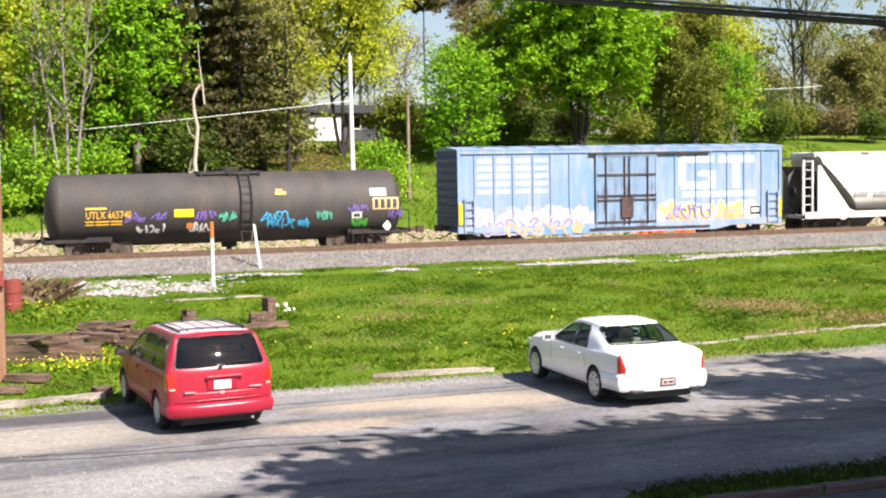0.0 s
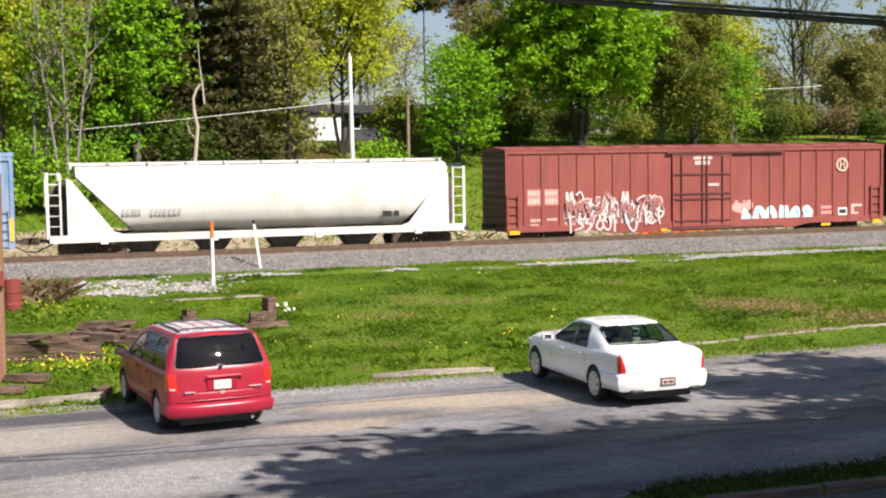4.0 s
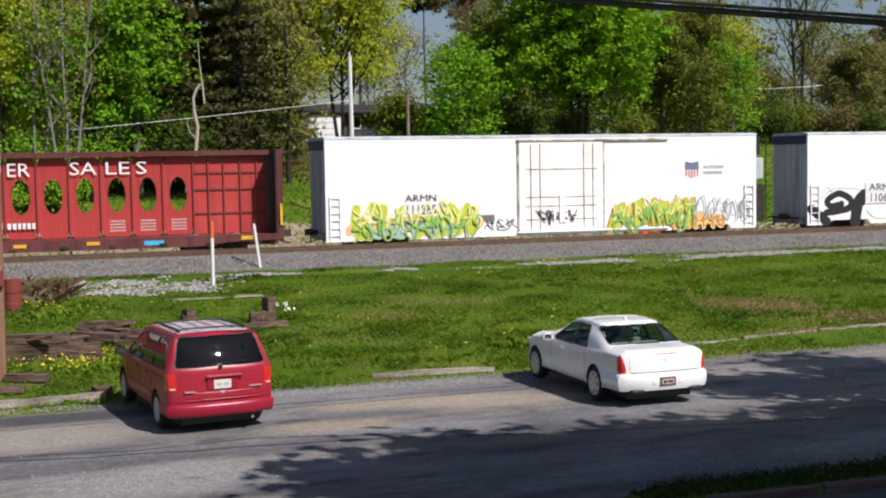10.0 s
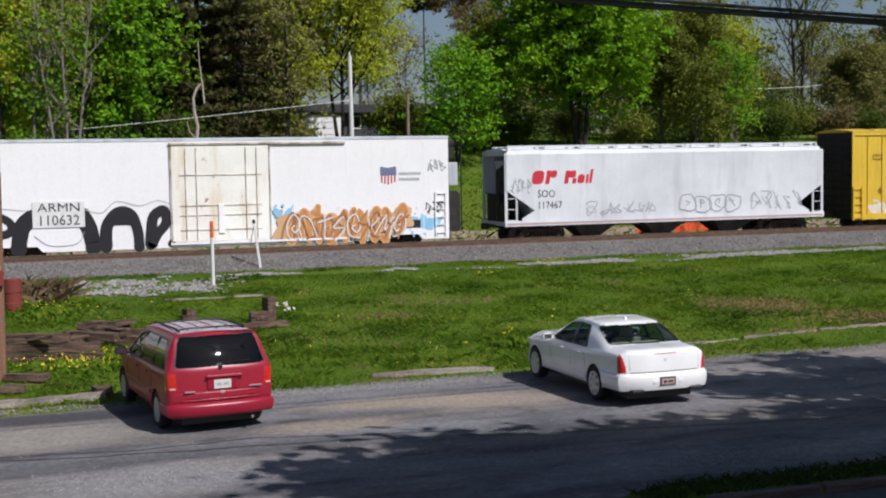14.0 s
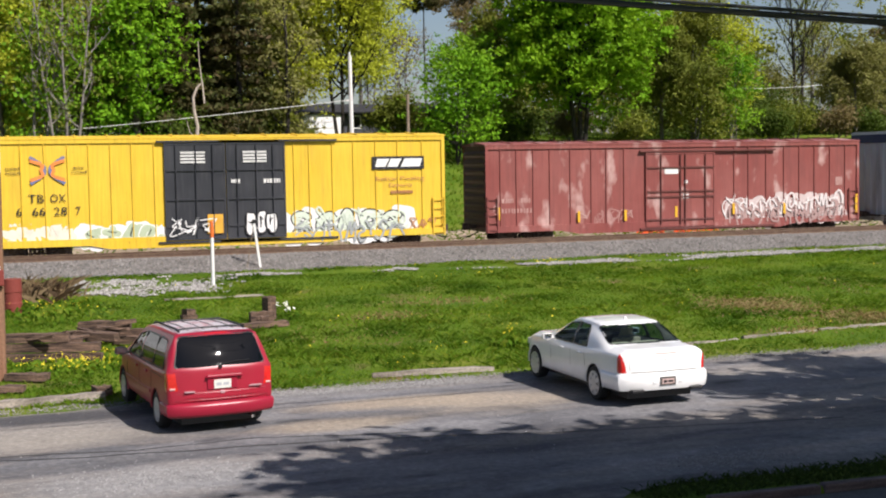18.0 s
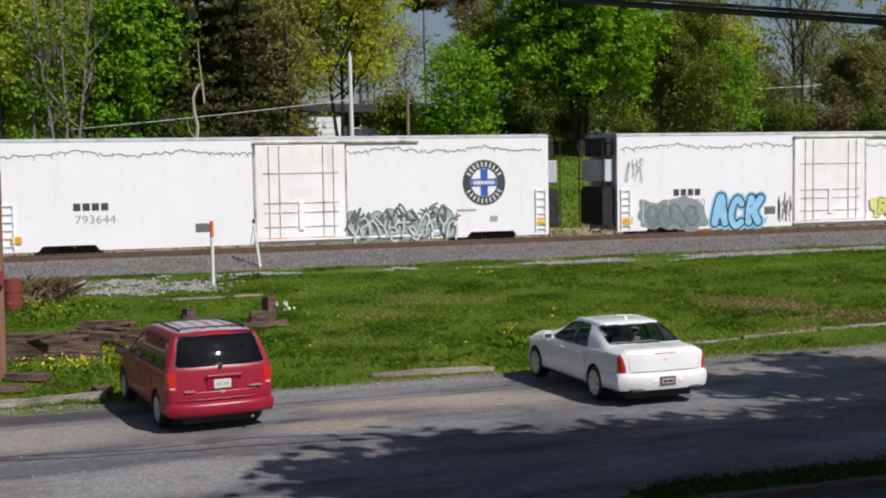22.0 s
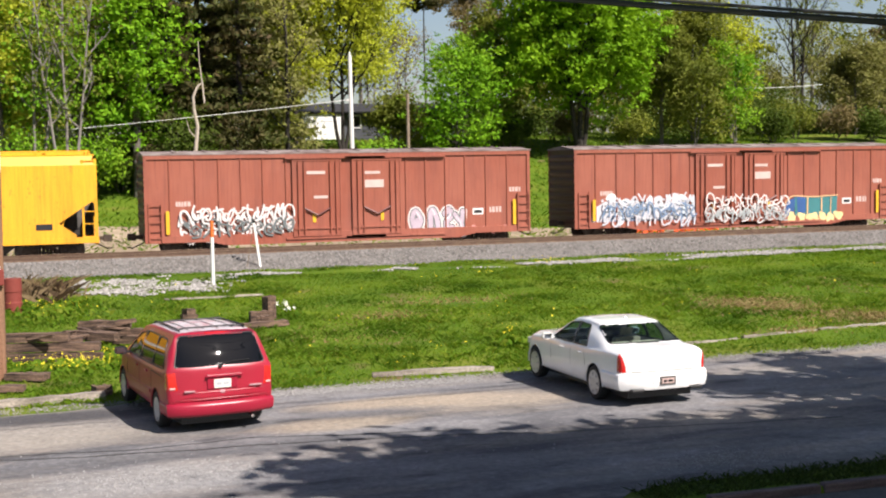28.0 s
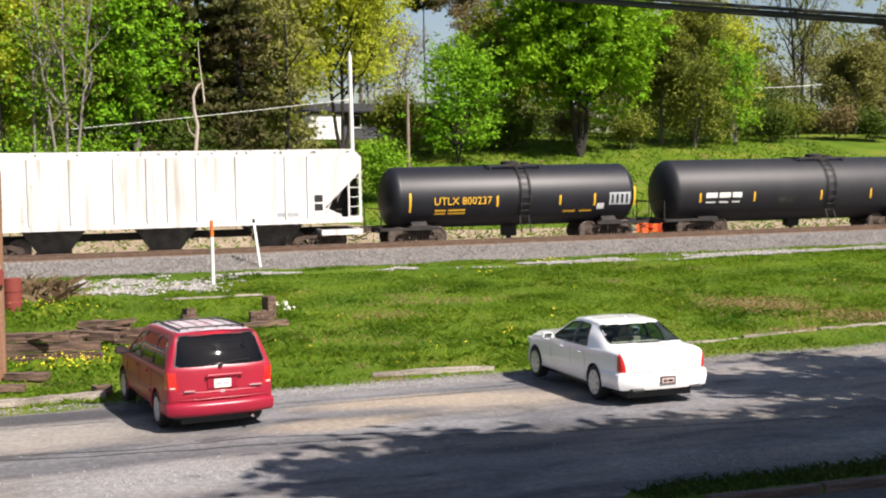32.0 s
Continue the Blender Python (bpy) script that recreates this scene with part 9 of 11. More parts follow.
for k in range(3):
    timber(-1.5 + 2.45 * k, -25.2 + 0.28 * k, 1, 0.11, 2.35, 0.12, 0.065, height(-1.5 + 2.45 * k, -25.2 + 0.28 * k) - 0.055, 41 + k, "grey weathered timber edging the grass")
timber(-17.0, -26.7, 1, 0.10, 2.2, 0.20, 0.14, height(-17, -26.7) - 0.02, 45, "grey weathered timber edging the grass")
timber(-15.95, -26.35, 1, 0.4, 0.35, 0.26, 0.20, height(-16, -26.4), 46, "short weathered block of timber")
timber(-17.4, -24.3, 1, -0.5, 0.9, 0.35, 0.14, height(-17.4, -24.3), 47, "short weathered block of timber")
timber(-17.8, -25.4, 1, -0.2, 0.7, 0.3, 0.12, height(-17.8, -25.4), 48, "short weathered block of timber")
timber(-11.3, -19.2, 1, 0.25, 1.3, 0.30, 0.14, height(-11.3, -19.2), 49)
timber(-11.25, -18.4, 1, 0.1, 0.65, 0.26, 0.30, height(-11.2, -18.4), 50, "dark upright timber stack in the grass")
timber(-10.95, -18.0, 1, 0.6, 0.28, 0.26, 0.64, height(-10.9, -18.0), 51, "dark upright timber stack in the grass")
timber(-11.3, -18.9, 1, -0.2, 0.34, 0.26, 0.24, height(-11.3, -18.9), 52, "dark upright timber stack in the grass")
timber(-13.07, -17.2, 1, 0.1, 0.42, 0.35, 0.16, height(-13.1, -17.2), 53, "dark timber block behind the van")
timber(-13.07, -17.2, 1, 0.4, 0.28, 0.3, 0.16, height(-13.1, -17.2) + 0.16, 54, "dark timber block behind the van")
timber(-12.4, -13.3, 1, -0.02, 1.9, 0.10, 0.05, height(-12.4, -13.3), 55, "thin pale timber lying in the grass")
timber(-10.9, -13.0, 1, 0.05, 1.4, 0.10, 0.05, height(-10.9, -13.0), 56, "thin pale timber lying in the grass")
single("rusty_drum", Shape().lathe([(0, 0.0), (0, 0.26), (0.30, 0.27), (0.32, 0.255), (0.60, 0.255), (0.62, 0.27), (1.0, 0.26), (1.0, 0.0)], 2, 20), RUSTY, "rusty red drum standing in the weeds", "drum", pose(-17.75, -14.0, height(-17.7, -14.0)), smooth=35)

# the kerb along the road
KERB = surface("kerb_stone", (0.085, 0.055, 0.05), (0.17, 0.125, 0.12), 0.85, 2.0, 30.0, (0.6, 6, 6), grain=0.4, bump=0.5, dist=0.01)
for k in range(12):
    x = -8.2 + 1.72 * k
    single("kerb_stone", Shape().box(-0.83, 0.83, -0.07, 0.07, -0.14, 0.01), KERB, "brown stained kerb along the grass verge", "kerb", pose(x, -38.82, lot_height(x, -38.82), 0, 0, 0.3 * (k % 3 - 1)), group="kerb of the verge", bevel=0.02)

# orange safety netting and stones beyond the track
NET = flat("safety_orange", (0.85, 0.12, 0.02))
def netting(x0, x1, y, h, seed):
    rng = random.Random(seed)
    s = Shape()
    n = 14
    top = [h * rng.uniform(0.6, 1.0) for _ in range(n + 1)]
    pts = [(x0 + (x1 - x0) * k / n, y + 0.15 * math.sin(k * 1.3), top[k]) for k in range(n + 1)]
    for r in range(5):
        s.tube([(x, yy, z * (0.1 + 0.22 * r)) for x, yy, z in pts], 0.045, 4)
    for k in range(n * 2):
        x = x0 + (x1 - x0) * k / (2 * n)
        j = min(k // 2, n)
        s.tube([(x, pts[j][1], 0), (x, pts[j][1], pts[j][2] * 0.98)], 0.040, 4)
    return single("safety_netting", s, NET, "sagging orange safety netting on the ground", "netting", Matrix.Translation((0, 0, height((x0 + x1) / 2, y))))


netting(14.6, 16.2, 10.4, 0.75, 1)
netting(17.0, 19.7, 10.6, 0.65, 2)

# dirt track behind the railway
DIRT = surface("tan_dirt", (0.27, 0.205, 0.135), (0.42, 0.335, 0.235), 0.95, 0.8, 18.0, grain=0.4, bump=0.6, dist=0.03)
def bank_edge(x):
    return 20.5 - 5.0 * smooth01((x + 4.0) / 12.0) + 1.2 * noise.noise((x * 0.25, 3.0, 1.0)) + 0.6 * noise.noise((x * 1.1, 5.0, 1.0))


dt = Shape().sheet([[(x, 6.2 + (bank_edge(x) - 6.2) * q, height(x, 6.2 + (bank_edge(x) - 6.2) * q) + 0.035 - (0.10 if q in (0.0, 1.0) else 0)) for x in [-90 + 1.0 * i for i in range(220)]] for q in (0.0, 0.15, 0.3, 0.5, 0.7, 0.85, 1.0)])
single("dirt_track", dt, DIRT, "sandy dirt track behind the railway", "dirt track", kind="structure", smooth=True)

# ---- the house on the hill ----
SIDING_GREY = surface("grey_siding", (0.055, 0.06, 0.072), (0.08, 0.085, 0.10), 0.8, 1.0, 20.0, grain=0.15)
SIDING_WHITE = surface("white_siding", (0.76, 0.77, 0.78), (0.82, 0.82, 0.82), 0.7, 1.0, 20.0, grain=0.1)
SHINGLE = surface("grey_shingle", (0.018, 0.018, 0.021), (0.032, 0.032, 0.036), 0.9, 3.0, 25.0, grain=0.35, bump=0.5, dist=0.02)
PANE = glass("house_window", (0.2, 0.22, 0.24), 0.15)
zh = height(10.5, 53) - 0.1
hs = thing("house", pose(10.6, 54.0, zh), "low grey house with a white wing on the hill among trees", "house")
part("wall", Shape().box(-7.2, 7.2, -3.0, 3.6, 0, 2.3), SIDING_GREY, hs, "grey clapboard wall")
for k in range(9):
    part("clapboard", Shape().box(-7.2, 7.2, -3.03, -2.99, 0.25 * k + 0.1, 0.25 * k + 0.13), SIDING_GREY, hs)
part("garage_wall", Shape().box(-6.1, -2.9, -3.6, -3.02, 0, 2.1), SIDING_WHITE, hs, "white garage wing")
gd = part("garage_door", Shape().box(-5.7, -3.3, -3.68, -3.6, 0.05, 1.85), SIDING_WHITE, hs, "white sectional garage door")
for k in range(3):
    part("door_groove", Shape().box(-5.7, -3.3, -3.69, -3.675, 0.48 + 0.5 * k, 0.51 + 0.5 * k), SIDING_GREY, gd)
rf = part("roof", Shape().prism([(-3.9, 2.3), (0.3, 3.15), (4.3, 2.3), (4.2, 2.2), (0.3, 3.0), (-3.85, 2.18)], 0, -7.7, 7.7), SHINGLE, hs, "grey shingled roof")
part("chimney", Shape().box(2.0, 2.6, 0.2, 0.8, 2.8, 3.9), SHINGLE, rf)
for x in (-1.6, 1.2, 4.2, 6.0):
    wd = part("window", Shape().box(x - 0.55, x + 0.55, -3.07, -3.0, 0.95, 2.05), SIDING_WHITE, hs)
    part("pane", Shape().box(x - 0.45, x + 0.45, -3.09, -3.065, 1.05, 1.95), PANE, wd)
part("porch_wall", Shape().box(3.2, 7.0, -3.5, -3.04, 0, 0.9), SIDING_WHITE, hs, "white porch front")
for x in (3.3, 5.1, 6.9):
    part("porch_post", Shape().box(x - 0.06, x + 0.06, -3.5, -3.38, 0.9, 2.4), SIDING_WHITE, hs)

# ---- trees, shrubs and grass ----
BARK_GREY = surface("grey_bark", (0.10, 0.09, 0.075), (0.20, 0.18, 0.155), 0.9, 3.0, 25.0, (4, 4, 0.6), grain=0.5, bump=0.8, dist=0.03)
BARK_DARK = surface("dark_bark", (0.018, 0.014, 0.011), (0.042, 0.034, 0.027), 0.9, 3.0, 25.0, (4, 4, 0.6), grain=0.5, bump=0.8, dist=0.03)
BARK_SILVER = surface("silvered_dead_wood", (0.34, 0.29, 0.23), (0.52, 0.46, 0.38), 0.9, 3.0, 25.0, (4, 4, 0.6), grain=0.3, bump=0.5, dist=0.02)
LEAF = {
    "maple": leaf_mat("bright_maple_leaf", [(0.112, 0.273, 0.0108), (0.148, 0.333, 0.012), (0.19, 0.381, 0.0144), (0.13, 0.303, 0.0108)], 0.34, (0.30, (0.75, 0.85, 0.9), (1.25, 1.08, 1.2))),
    "bigmaple": leaf_mat("sunny_maple_leaf", [(0.14, 0.29, 0.010), (0.18, 0.35, 0.012), (0.22, 0.39, 0.015), (0.155, 0.31, 0.010)], 0.34, (0.30, (0.75, 0.85, 0.9), (1.15, 1.05, 1.1))),
    "lush": leaf_mat("lush_green_leaf", [(0.1538, 0.319, 0.0156), (0.1946, 0.379, 0.018), (0.2303, 0.403, 0.0228), (0.1436, 0.289, 0.0156)], 0.34, (0.22, (0.62, 0.78, 0.8), (1.3, 1.08, 1.3))),
    "yellow": leaf_mat("yellow_green_leaf", [(0.36, 0.41, 0.035), (0.45, 0.49, 0.045), (0.41, 0.45, 0.040), (0.32, 0.37, 0.030)], 0.42),
    "olive": leaf_mat("olive_leaf", [(0.1246, 0.1566, 0.021), (0.1591, 0.196, 0.0249), (0.1837, 0.2107, 0.0308), (0.1394, 0.1665, 0.0249)], 0.34, (0.20, (0.75, 0.8, 0.9), (1.25, 1.12, 1.2))),
    "brown": leaf_mat("brown_bud_leaf", [(0.1672, 0.1272, 0.062), (0.2008, 0.1512, 0.074), (0.1864, 0.1464, 0.062), (0.1576, 0.1272, 0.062)], 0.35),
    "pine": leaf_mat("pine_needle", [(0.046, 0.056, 0.016), (0.068, 0.076, 0.021), (0.090, 0.086, 0.028), (0.105, 0.078, 0.036)], 0.25, (0.16, (0.7, 0.6, 0.7), (1.1, 1.3, 1.1))),
    "haze": leaf_mat("pale_budding_leaf", [(0.187, 0.1955, 0.0553), (0.2295, 0.2338, 0.068), (0.2125, 0.1955, 0.0723), (0.17, 0.17, 0.0553)], 0.34),
    "shrub": leaf_mat("dark_shrub_leaf", [(0.0548, 0.0897, 0.0134), (0.0701, 0.1126, 0.0155), (0.0829, 0.1177, 0.0185), (0.0599, 0.0922, 0.0155)], 0.35),
}
BARK_PALE = surface("pale_twig_bark", (0.16, 0.145, 0.125), (0.25, 0.23, 0.205), 0.9, 3.0, 25.0, (4, 4, 0.6), grain=0.4, bump=0.6, dist=0.03)


def quads_mesh(name, corners, mat):
    """A mesh of loose quads from an (n, 4, 3) array."""
    n = len(corners)
    me = bpy.data.meshes.new(name)
    me.vertices.add(4 * n)
    me.vertices.foreach_set("co", np.ascontiguousarray(corners, dtype=np.float32).ravel())
    me.loops.add(4 * n)
    me.loops.foreach_set("vertex_index", np.arange(4 * n, dtype=np.int32))
    me.polygons.add(n)
    me.polygons.foreach_set("loop_start", np.arange(0, 4 * n, 4, dtype=np.int32))
    me.update(calc_edges=True)
    me.materials.append(mat)
    return me


def leaf_quads(rng, centres, size, up=0.9, long=1.0):
    """Bent diamond leaves of random lean at the given centres."""
    n = len(centres)
    # leaves turn towards the light
    nrm = rng.normal(size=(n, 3)) * 0.75 + np.array([0.25, -0.35, 0.8]) * up
    nrm /= np.linalg.norm(nrm, axis=1)[:, None]
    t = np.cross(nrm, rng.normal(size=(n, 3)))
    t /= np.linalg.norm(t, axis=1)[:, None]
    b = np.cross(nrm, t)
    s = (size * rng.uniform(0.55, 1.35, n))[:, None]
    return np.stack([centres - t * s * long, centres - b * s * 0.55 + nrm * s * 0.12, centres + t * s * long, centres + b * s * 0.6 + nrm * s * 0.10], axis=1)


def grow(shape, p, d, length, r, depth, rng, tips, spread=0.6, lift=0.12):
    """A limb and its forks; collects points along the outer twigs."""
    pts, q = [Vector(p)], Vector(d).normalized()
    n = 4
    for k in range(n):
        q = (q + Vector((rng.uniform(-1, 1), rng.uniform(-1, 1), rng.uniform(-0.6, 1) * 0.8)) * 0.16 + Vector((0, 0, lift))).normalized()
        pts.append(pts[-1] + q * length / n)
    shape.tube(pts, r, 5 if depth else 7, r * 0.45)
    if depth == 0:
        tips += [tuple(x) for x in pts[1:]]
        return
    tips.append(tuple(pts[-1]))
    for k in range(rng.choice((2, 3, 3))):
        a = pts[rng.choice((2, 3, 4))]
        e = (q + Vector((rng.uniform(-1, 1), rng.uniform(-1, 1), rng.uniform(-0.5, 0.7))) * spread).normalized()
        grow(shape, a, e, length * rng.uniform(0.5, 0.72), r * 0.5, depth - 1, rng, tips, spread, lift)


def broadleaf(x, y, h, r, kind, label, seed, base=0.28, leaves=7000, size=0.15, bark=None, trunk=0.022, limbs=9, clump=0.75, name="tree", lean=0.0, forks=1, flat_=0.7, rise=0.30, dome=None):
    """A tapered trunk with limbs, and a crown of leaf clumps with gaps."""
    rng = random.Random(seed)
    nr = np.random.RandomState(seed)
    z = height(x, y)
    t = thing(name, pose(x, y, z), label, "tree")
    leaves = int(leaves * 1.5)
    wood, tips = Shape(), []
    for fk in range(forks):
        ox = (fk - (forks - 1) / 2) * 0.10 * h
        pts = [Vector((ox * 0.15 * min(1, k) + ox * k / 7 + lean * k / 7 + rng.uniform(-0.06, 0.06) * k * 0.3, rng.uniform(-0.06, 0.06) * k * 0.3, -0.3 + (h * 0.88) * k / 7)) for k in range(8)]
        wood.tube(pts, h * trunk / (forks ** 0.4), 10, h * trunk * 0.22)
        for k in range(limbs):
            f = base + (0.97 - base) * (k + rng.random() * 0.7) / limbs
            i = f * 7 * 0.95
            a = pts[min(7, int(i))].lerp(pts[min(7, int(i) + 1)], i - int(i))
            w = k * 2.4 + rng.uniform(-0.5, 0.5) + fk * 1.3
            prof = math.sin(math.pi * min(1, max(0.12, (f - base) / (1.02 - base) * 0.86 + 0.18)))
            d = Vector((math.cos(w), math.sin(w), rise + 0.8 * f))
            grow(wood, a, d, r * (0.45 + 0.55 * prof) * rng.uniform(0.75, 1.05) * 0.75, h * trunk * 0.34, 1, rng, tips, 0.6, 0.12 if rise > 0.2 else 0.02)
        tips.append(tuple(pts[-1]))
    part("trunk", wood, bark or BARK_GREY, t, smooth=50)
    tips = np.array(tips)
    if dome:
        # outer sprays that round off the crown
        wide, mid, tall, count = dome
        v = nr.normal(size=(count, 3))
        v *= (nr.uniform(0.55, 1.05, count) / np.linalg.norm(v, axis=1))[:, None]
        tips = np.concatenate([tips, v * np.array([wide, wide, tall]) + np.array([0, 0, mid])])
    hubs = np.repeat(tips, 3, axis=0)
    hubs = hubs + nr.normal(size=hubs.shape) * clump * np.array([0.95, 0.95, 0.75])
    c = hubs[nr.randint(0, len(hubs), leaves)] + nr.normal(size=(leaves, 3)) * clump * np.array([0.40, 0.40, 0.40 * flat_])
    c = c[c[:, 2] > 0.25]
    part("crown", quads_mesh("crown", leaf_quads(nr, c, size), LEAF[kind]), None, t)
    return t


def pine(x, y, h, r, label, seed, kind="pine", base=0.18, tiers=17, dens=1.0, girth=0.016, bark=None):
    rng = random.Random(seed)
    nr = np.random.RandomState(seed)
    t = thing("conifer", pose(x, y, height(x, y)), label, "tree")
    wood = Shape().tube([(0, 0, -0.3), (rng.uniform(-0.2, 0.2), 0, h * 0.5), (0, 0, h)], h * girth, 9, 0.03)
    cs = []
    for k in range(tiers):
        f = base + (1 - base) * k / tiers
        n = rng.choice((5, 6, 7))
        for j in range(n):
            if rng.random() < 0.15:
                continue
            w = 2 * math.pi * (j + rng.random() * 0.6) / n + k
            l = r * (1.05 - f) ** 0.75 * rng.uniform(0.7, 1.15) + 0.25
            pts = [(l * u * math.cos(w), l * u * math.sin(w), h * f + 0.35 * l * u * 0.4 - 0.22 * l * u * u) for u in (0, 0.35, 0.7, 1.0)]
            wood.tube(pts, 0.045, 4, 0.012)
            m = int(62 * l * dens)
            u = nr.uniform(0.25, 1.0, m)
            p = np.stack([l * u * math.cos(w), l * u * math.sin(w), h * f + 0.14 * l * u - 0.22 * l * u * u], axis=1)
            cs.append(p + nr.normal(size=(m, 3)) * np.array([0.20, 0.20, 0.13]) * (0.4 + 0.25 * l))
    part("trunk", wood, bark or BARK_DARK, t, smooth=50)
    part("foliage", quads_mesh("foliage", leaf_quads(nr, np.concatenate(cs), 0.145, 0.5, 1.5), LEAF[kind]), None, t)
    return t


def shrub(x, y, h, r, kind, label, seed, leaves=1600, size=0.13):
    rng = random.Random(seed)
    nr = np.random.RandomState(seed)
    t = thing("shrub", pose(x, y, height(x, y)), label, "shrub")
    wood, tips = Shape(), []
    for k in range(7):
        w = k * 0.9 + rng.random()
        grow(wood, (0.1 * math.cos(w), 0.1 * math.sin(w), -0.1), (math.cos(w) * 0.7, math.sin(w) * 0.7, 1.0), h * rng.uniform(0.6, 0.9), 0.035, 1, rng, tips, 0.7)
    part("stem", wood, BARK_GREY, t)
    tips = np.array(tips)
    c = tips[nr.randint(0, len(tips), leaves)] + nr.normal(size=(leaves, 3)) * np.array([r * 0.24, r * 0.24, h * 0.12])
    c = c[c[:, 2] > 0.05]
    part("foliage", quads_mesh("foliage", leaf_quads(nr, c, size), LEAF[kind]), None, t)
    return t


# left: young broadleaf wood, bright in the sun
broadleaf(-21.0, 29.5, 14.8, 4.7, "lush", "tall bright green leafy tree behind the track", 1, base=0.2, leaves=7500)
broadleaf(-18.0, 30.7, 15.3, 3.4, "lush", "tall yellow-green leafy tree behind the track", 2, base=0.3, leaves=5200, trunk=0.014)
broadleaf(-13.9, 30.1, 14.8, 3.4, "olive", "grey-stemmed tree with sparse young leaves", 3, base=0.34, leaves=2400, forks=3, size=0.15, bark=BARK_PALE, trunk=0.016)
broadleaf(-15.7, 26.7, 12.1, 2.5, "lush", "slender pale-stemmed tree with young leaves", 9, base=0.36, leaves=1700, forks=2, size=0.14, bark=BARK_PALE, trunk=0.012)
broadleaf(-10.6, 27.8, 14.7, 3.6, "maple", "tall bright green leafy tree behind the track", 4, base=0.16, leaves=6500, size=0.16, dome=(2.7, 8.6, 6.6, 70))
broadleaf(-18.6, 28.0, 17.0, 5.0, "yellow", "tall yellow-green leafy tree behind the track", 5, base=0.2, leaves=7000)
broadleaf(-25.4, 34.1, 15.7, 5.6, "lush", "tall bright green leafy tree behind the track", 6, leaves=7000)
broadleaf(-13.0, 34.0, 18.0, 4.6, "olive", "tall leafy tree at the wood's edge", 7, base=0.2, leaves=7500)
broadleaf(-20.0, 37.0, 19.0, 5.2, "lush", "tall leafy tree at the wood's edge", 8, base=0.2, leaves=6500)
for k, (x, y, h, r, kd) in enumerate(((-18.6, 23.6, 1.5, 2.0, "lush"), (-15.6, 24.4, 1.8, 2.2, "lush"), (-11.6, 29.0, 2.0, 2.0, "shrub"), (-10.0, 31.0, 2.4, 1.9, "pine"), (-20.7, 23.3, 1.7, 2.3, "lush"), (-8.6, 29.8, 1.6, 2.0, "shrub"), (-13.6, 27.0, 3.1, 2.3, "lush"), (-17.0, 25.0, 3.3, 2.5, "lush"))):
    shrub(x, y, h, r, kd, "bright green undergrowth at the wood's edge", 30 + k, leaves=2600)
broadleaf(-14.9, 24.0, 14.5, 2.6, "olive", "bare grey forked tree with a few young leaves", 10, base=0.42, leaves=500, forks=3, size=0.14, bark=BARK_PALE, trunk=0.012, limbs=7)
broadleaf(-16.6, 25.0, 13.5, 2.2, "lush", "bare grey leaning tree with a few young leaves", 11, base=0.40, leaves=500, forks=2, size=0.14, bark=BARK_PALE, trunk=0.011, limbs=6, lean=0.9)
# conifers
for k, (x, y, h, r) in enumerate(((-8.6, 29, 19, 3.2), (-6.0, 33, 21, 3.6), (-4.2, 29, 18, 3.2), (-1.6, 35, 20, 3.4), (-8.2, 40, 22, 4.0), (-3.6, 42, 22, 4.0), (0.6, 46, 17, 3.2))):
    pine(x, y, h, r, "tall dark pine with brownish needles", 50 + k, kind="olive" if k in (3, 6) else "pine", base=0.08 if k % 2 else 0.14)
broadleaf(-0.6, 31, 14.5, 2.8, "haze", "hazy olive young tree beside the pines", 74, base=0.2, leaves=2200, size=0.14, bark=BARK_DARK, trunk=0.014)
broadleaf(1.6, 39, 15.0, 3.6, "yellow", "thin yellow-green spring tree beside the pines", 75, base=0.30, leaves=4200, size=0.14, bark=BARK_DARK, trunk=0.014)
shrub(-7.0, 27, 4.2, 2.4, "shrub", "dark low conifer growth under the pines", 70, 2800, 0.14)
shrub(-5.0, 28, 4.2, 2.4, "pine", "dark low conifer growth under the pines", 71, 2800, 0.14)
shrub(-4.4, 32, 4.6, 2.6, "shrub", "dark low conifer growth under the pines", 72, 2800, 0.14)
# dead snag
sn = thing("dead_tree", pose(-8.75, 14.2, height(-8.75, 14.2)), "broken pale dead tree trunk in front of the pines", "tree")
part("trunk", Shape().tube([(0.0, 0, -0.3), (0.02, 0, 2.4), (-0.10, 0, 4.2), (0.02, 0, 5.2), (0.10, 0, 6.0), (-0.06, 0, 6.8), (-0.08, 0, 7.5), (0.10, 0, 7.95), (0.32, 0, 8.2)], 0.13, 8, 0.055), BARK_SILVER, sn, smooth=50)
part("broken_top", Shape().tube([(0.50, 0.1, 7.2), (0.42, 0.1, 8.2), (0.30, 0.1, 9.2), (0.26, 0.1, 10.4)], 0.05, 6, 0.02), BARK_SILVER, sn, smooth=50)
for pts in (((-0.30, 0, 2.6), (-0.42, 0, 3.6), (-0.28, 0, 4.4)), ((-0.05, 0, 3.9), (-0.5, 0, 3.5), (-0.62, 0, 2.6)), ((0.0, 0, 3.0), (0.35, 0, 3.5), (0.5, 0, 4.2)), ((0.0, 0, 5.4), (-0.3, 0, 5.7), (-0.45, 0, 6.3))):
    part("dead_bough", Shape().tube(pts, 0.04, 5, 0.015), BARK_SILVER, sn, smooth=50)
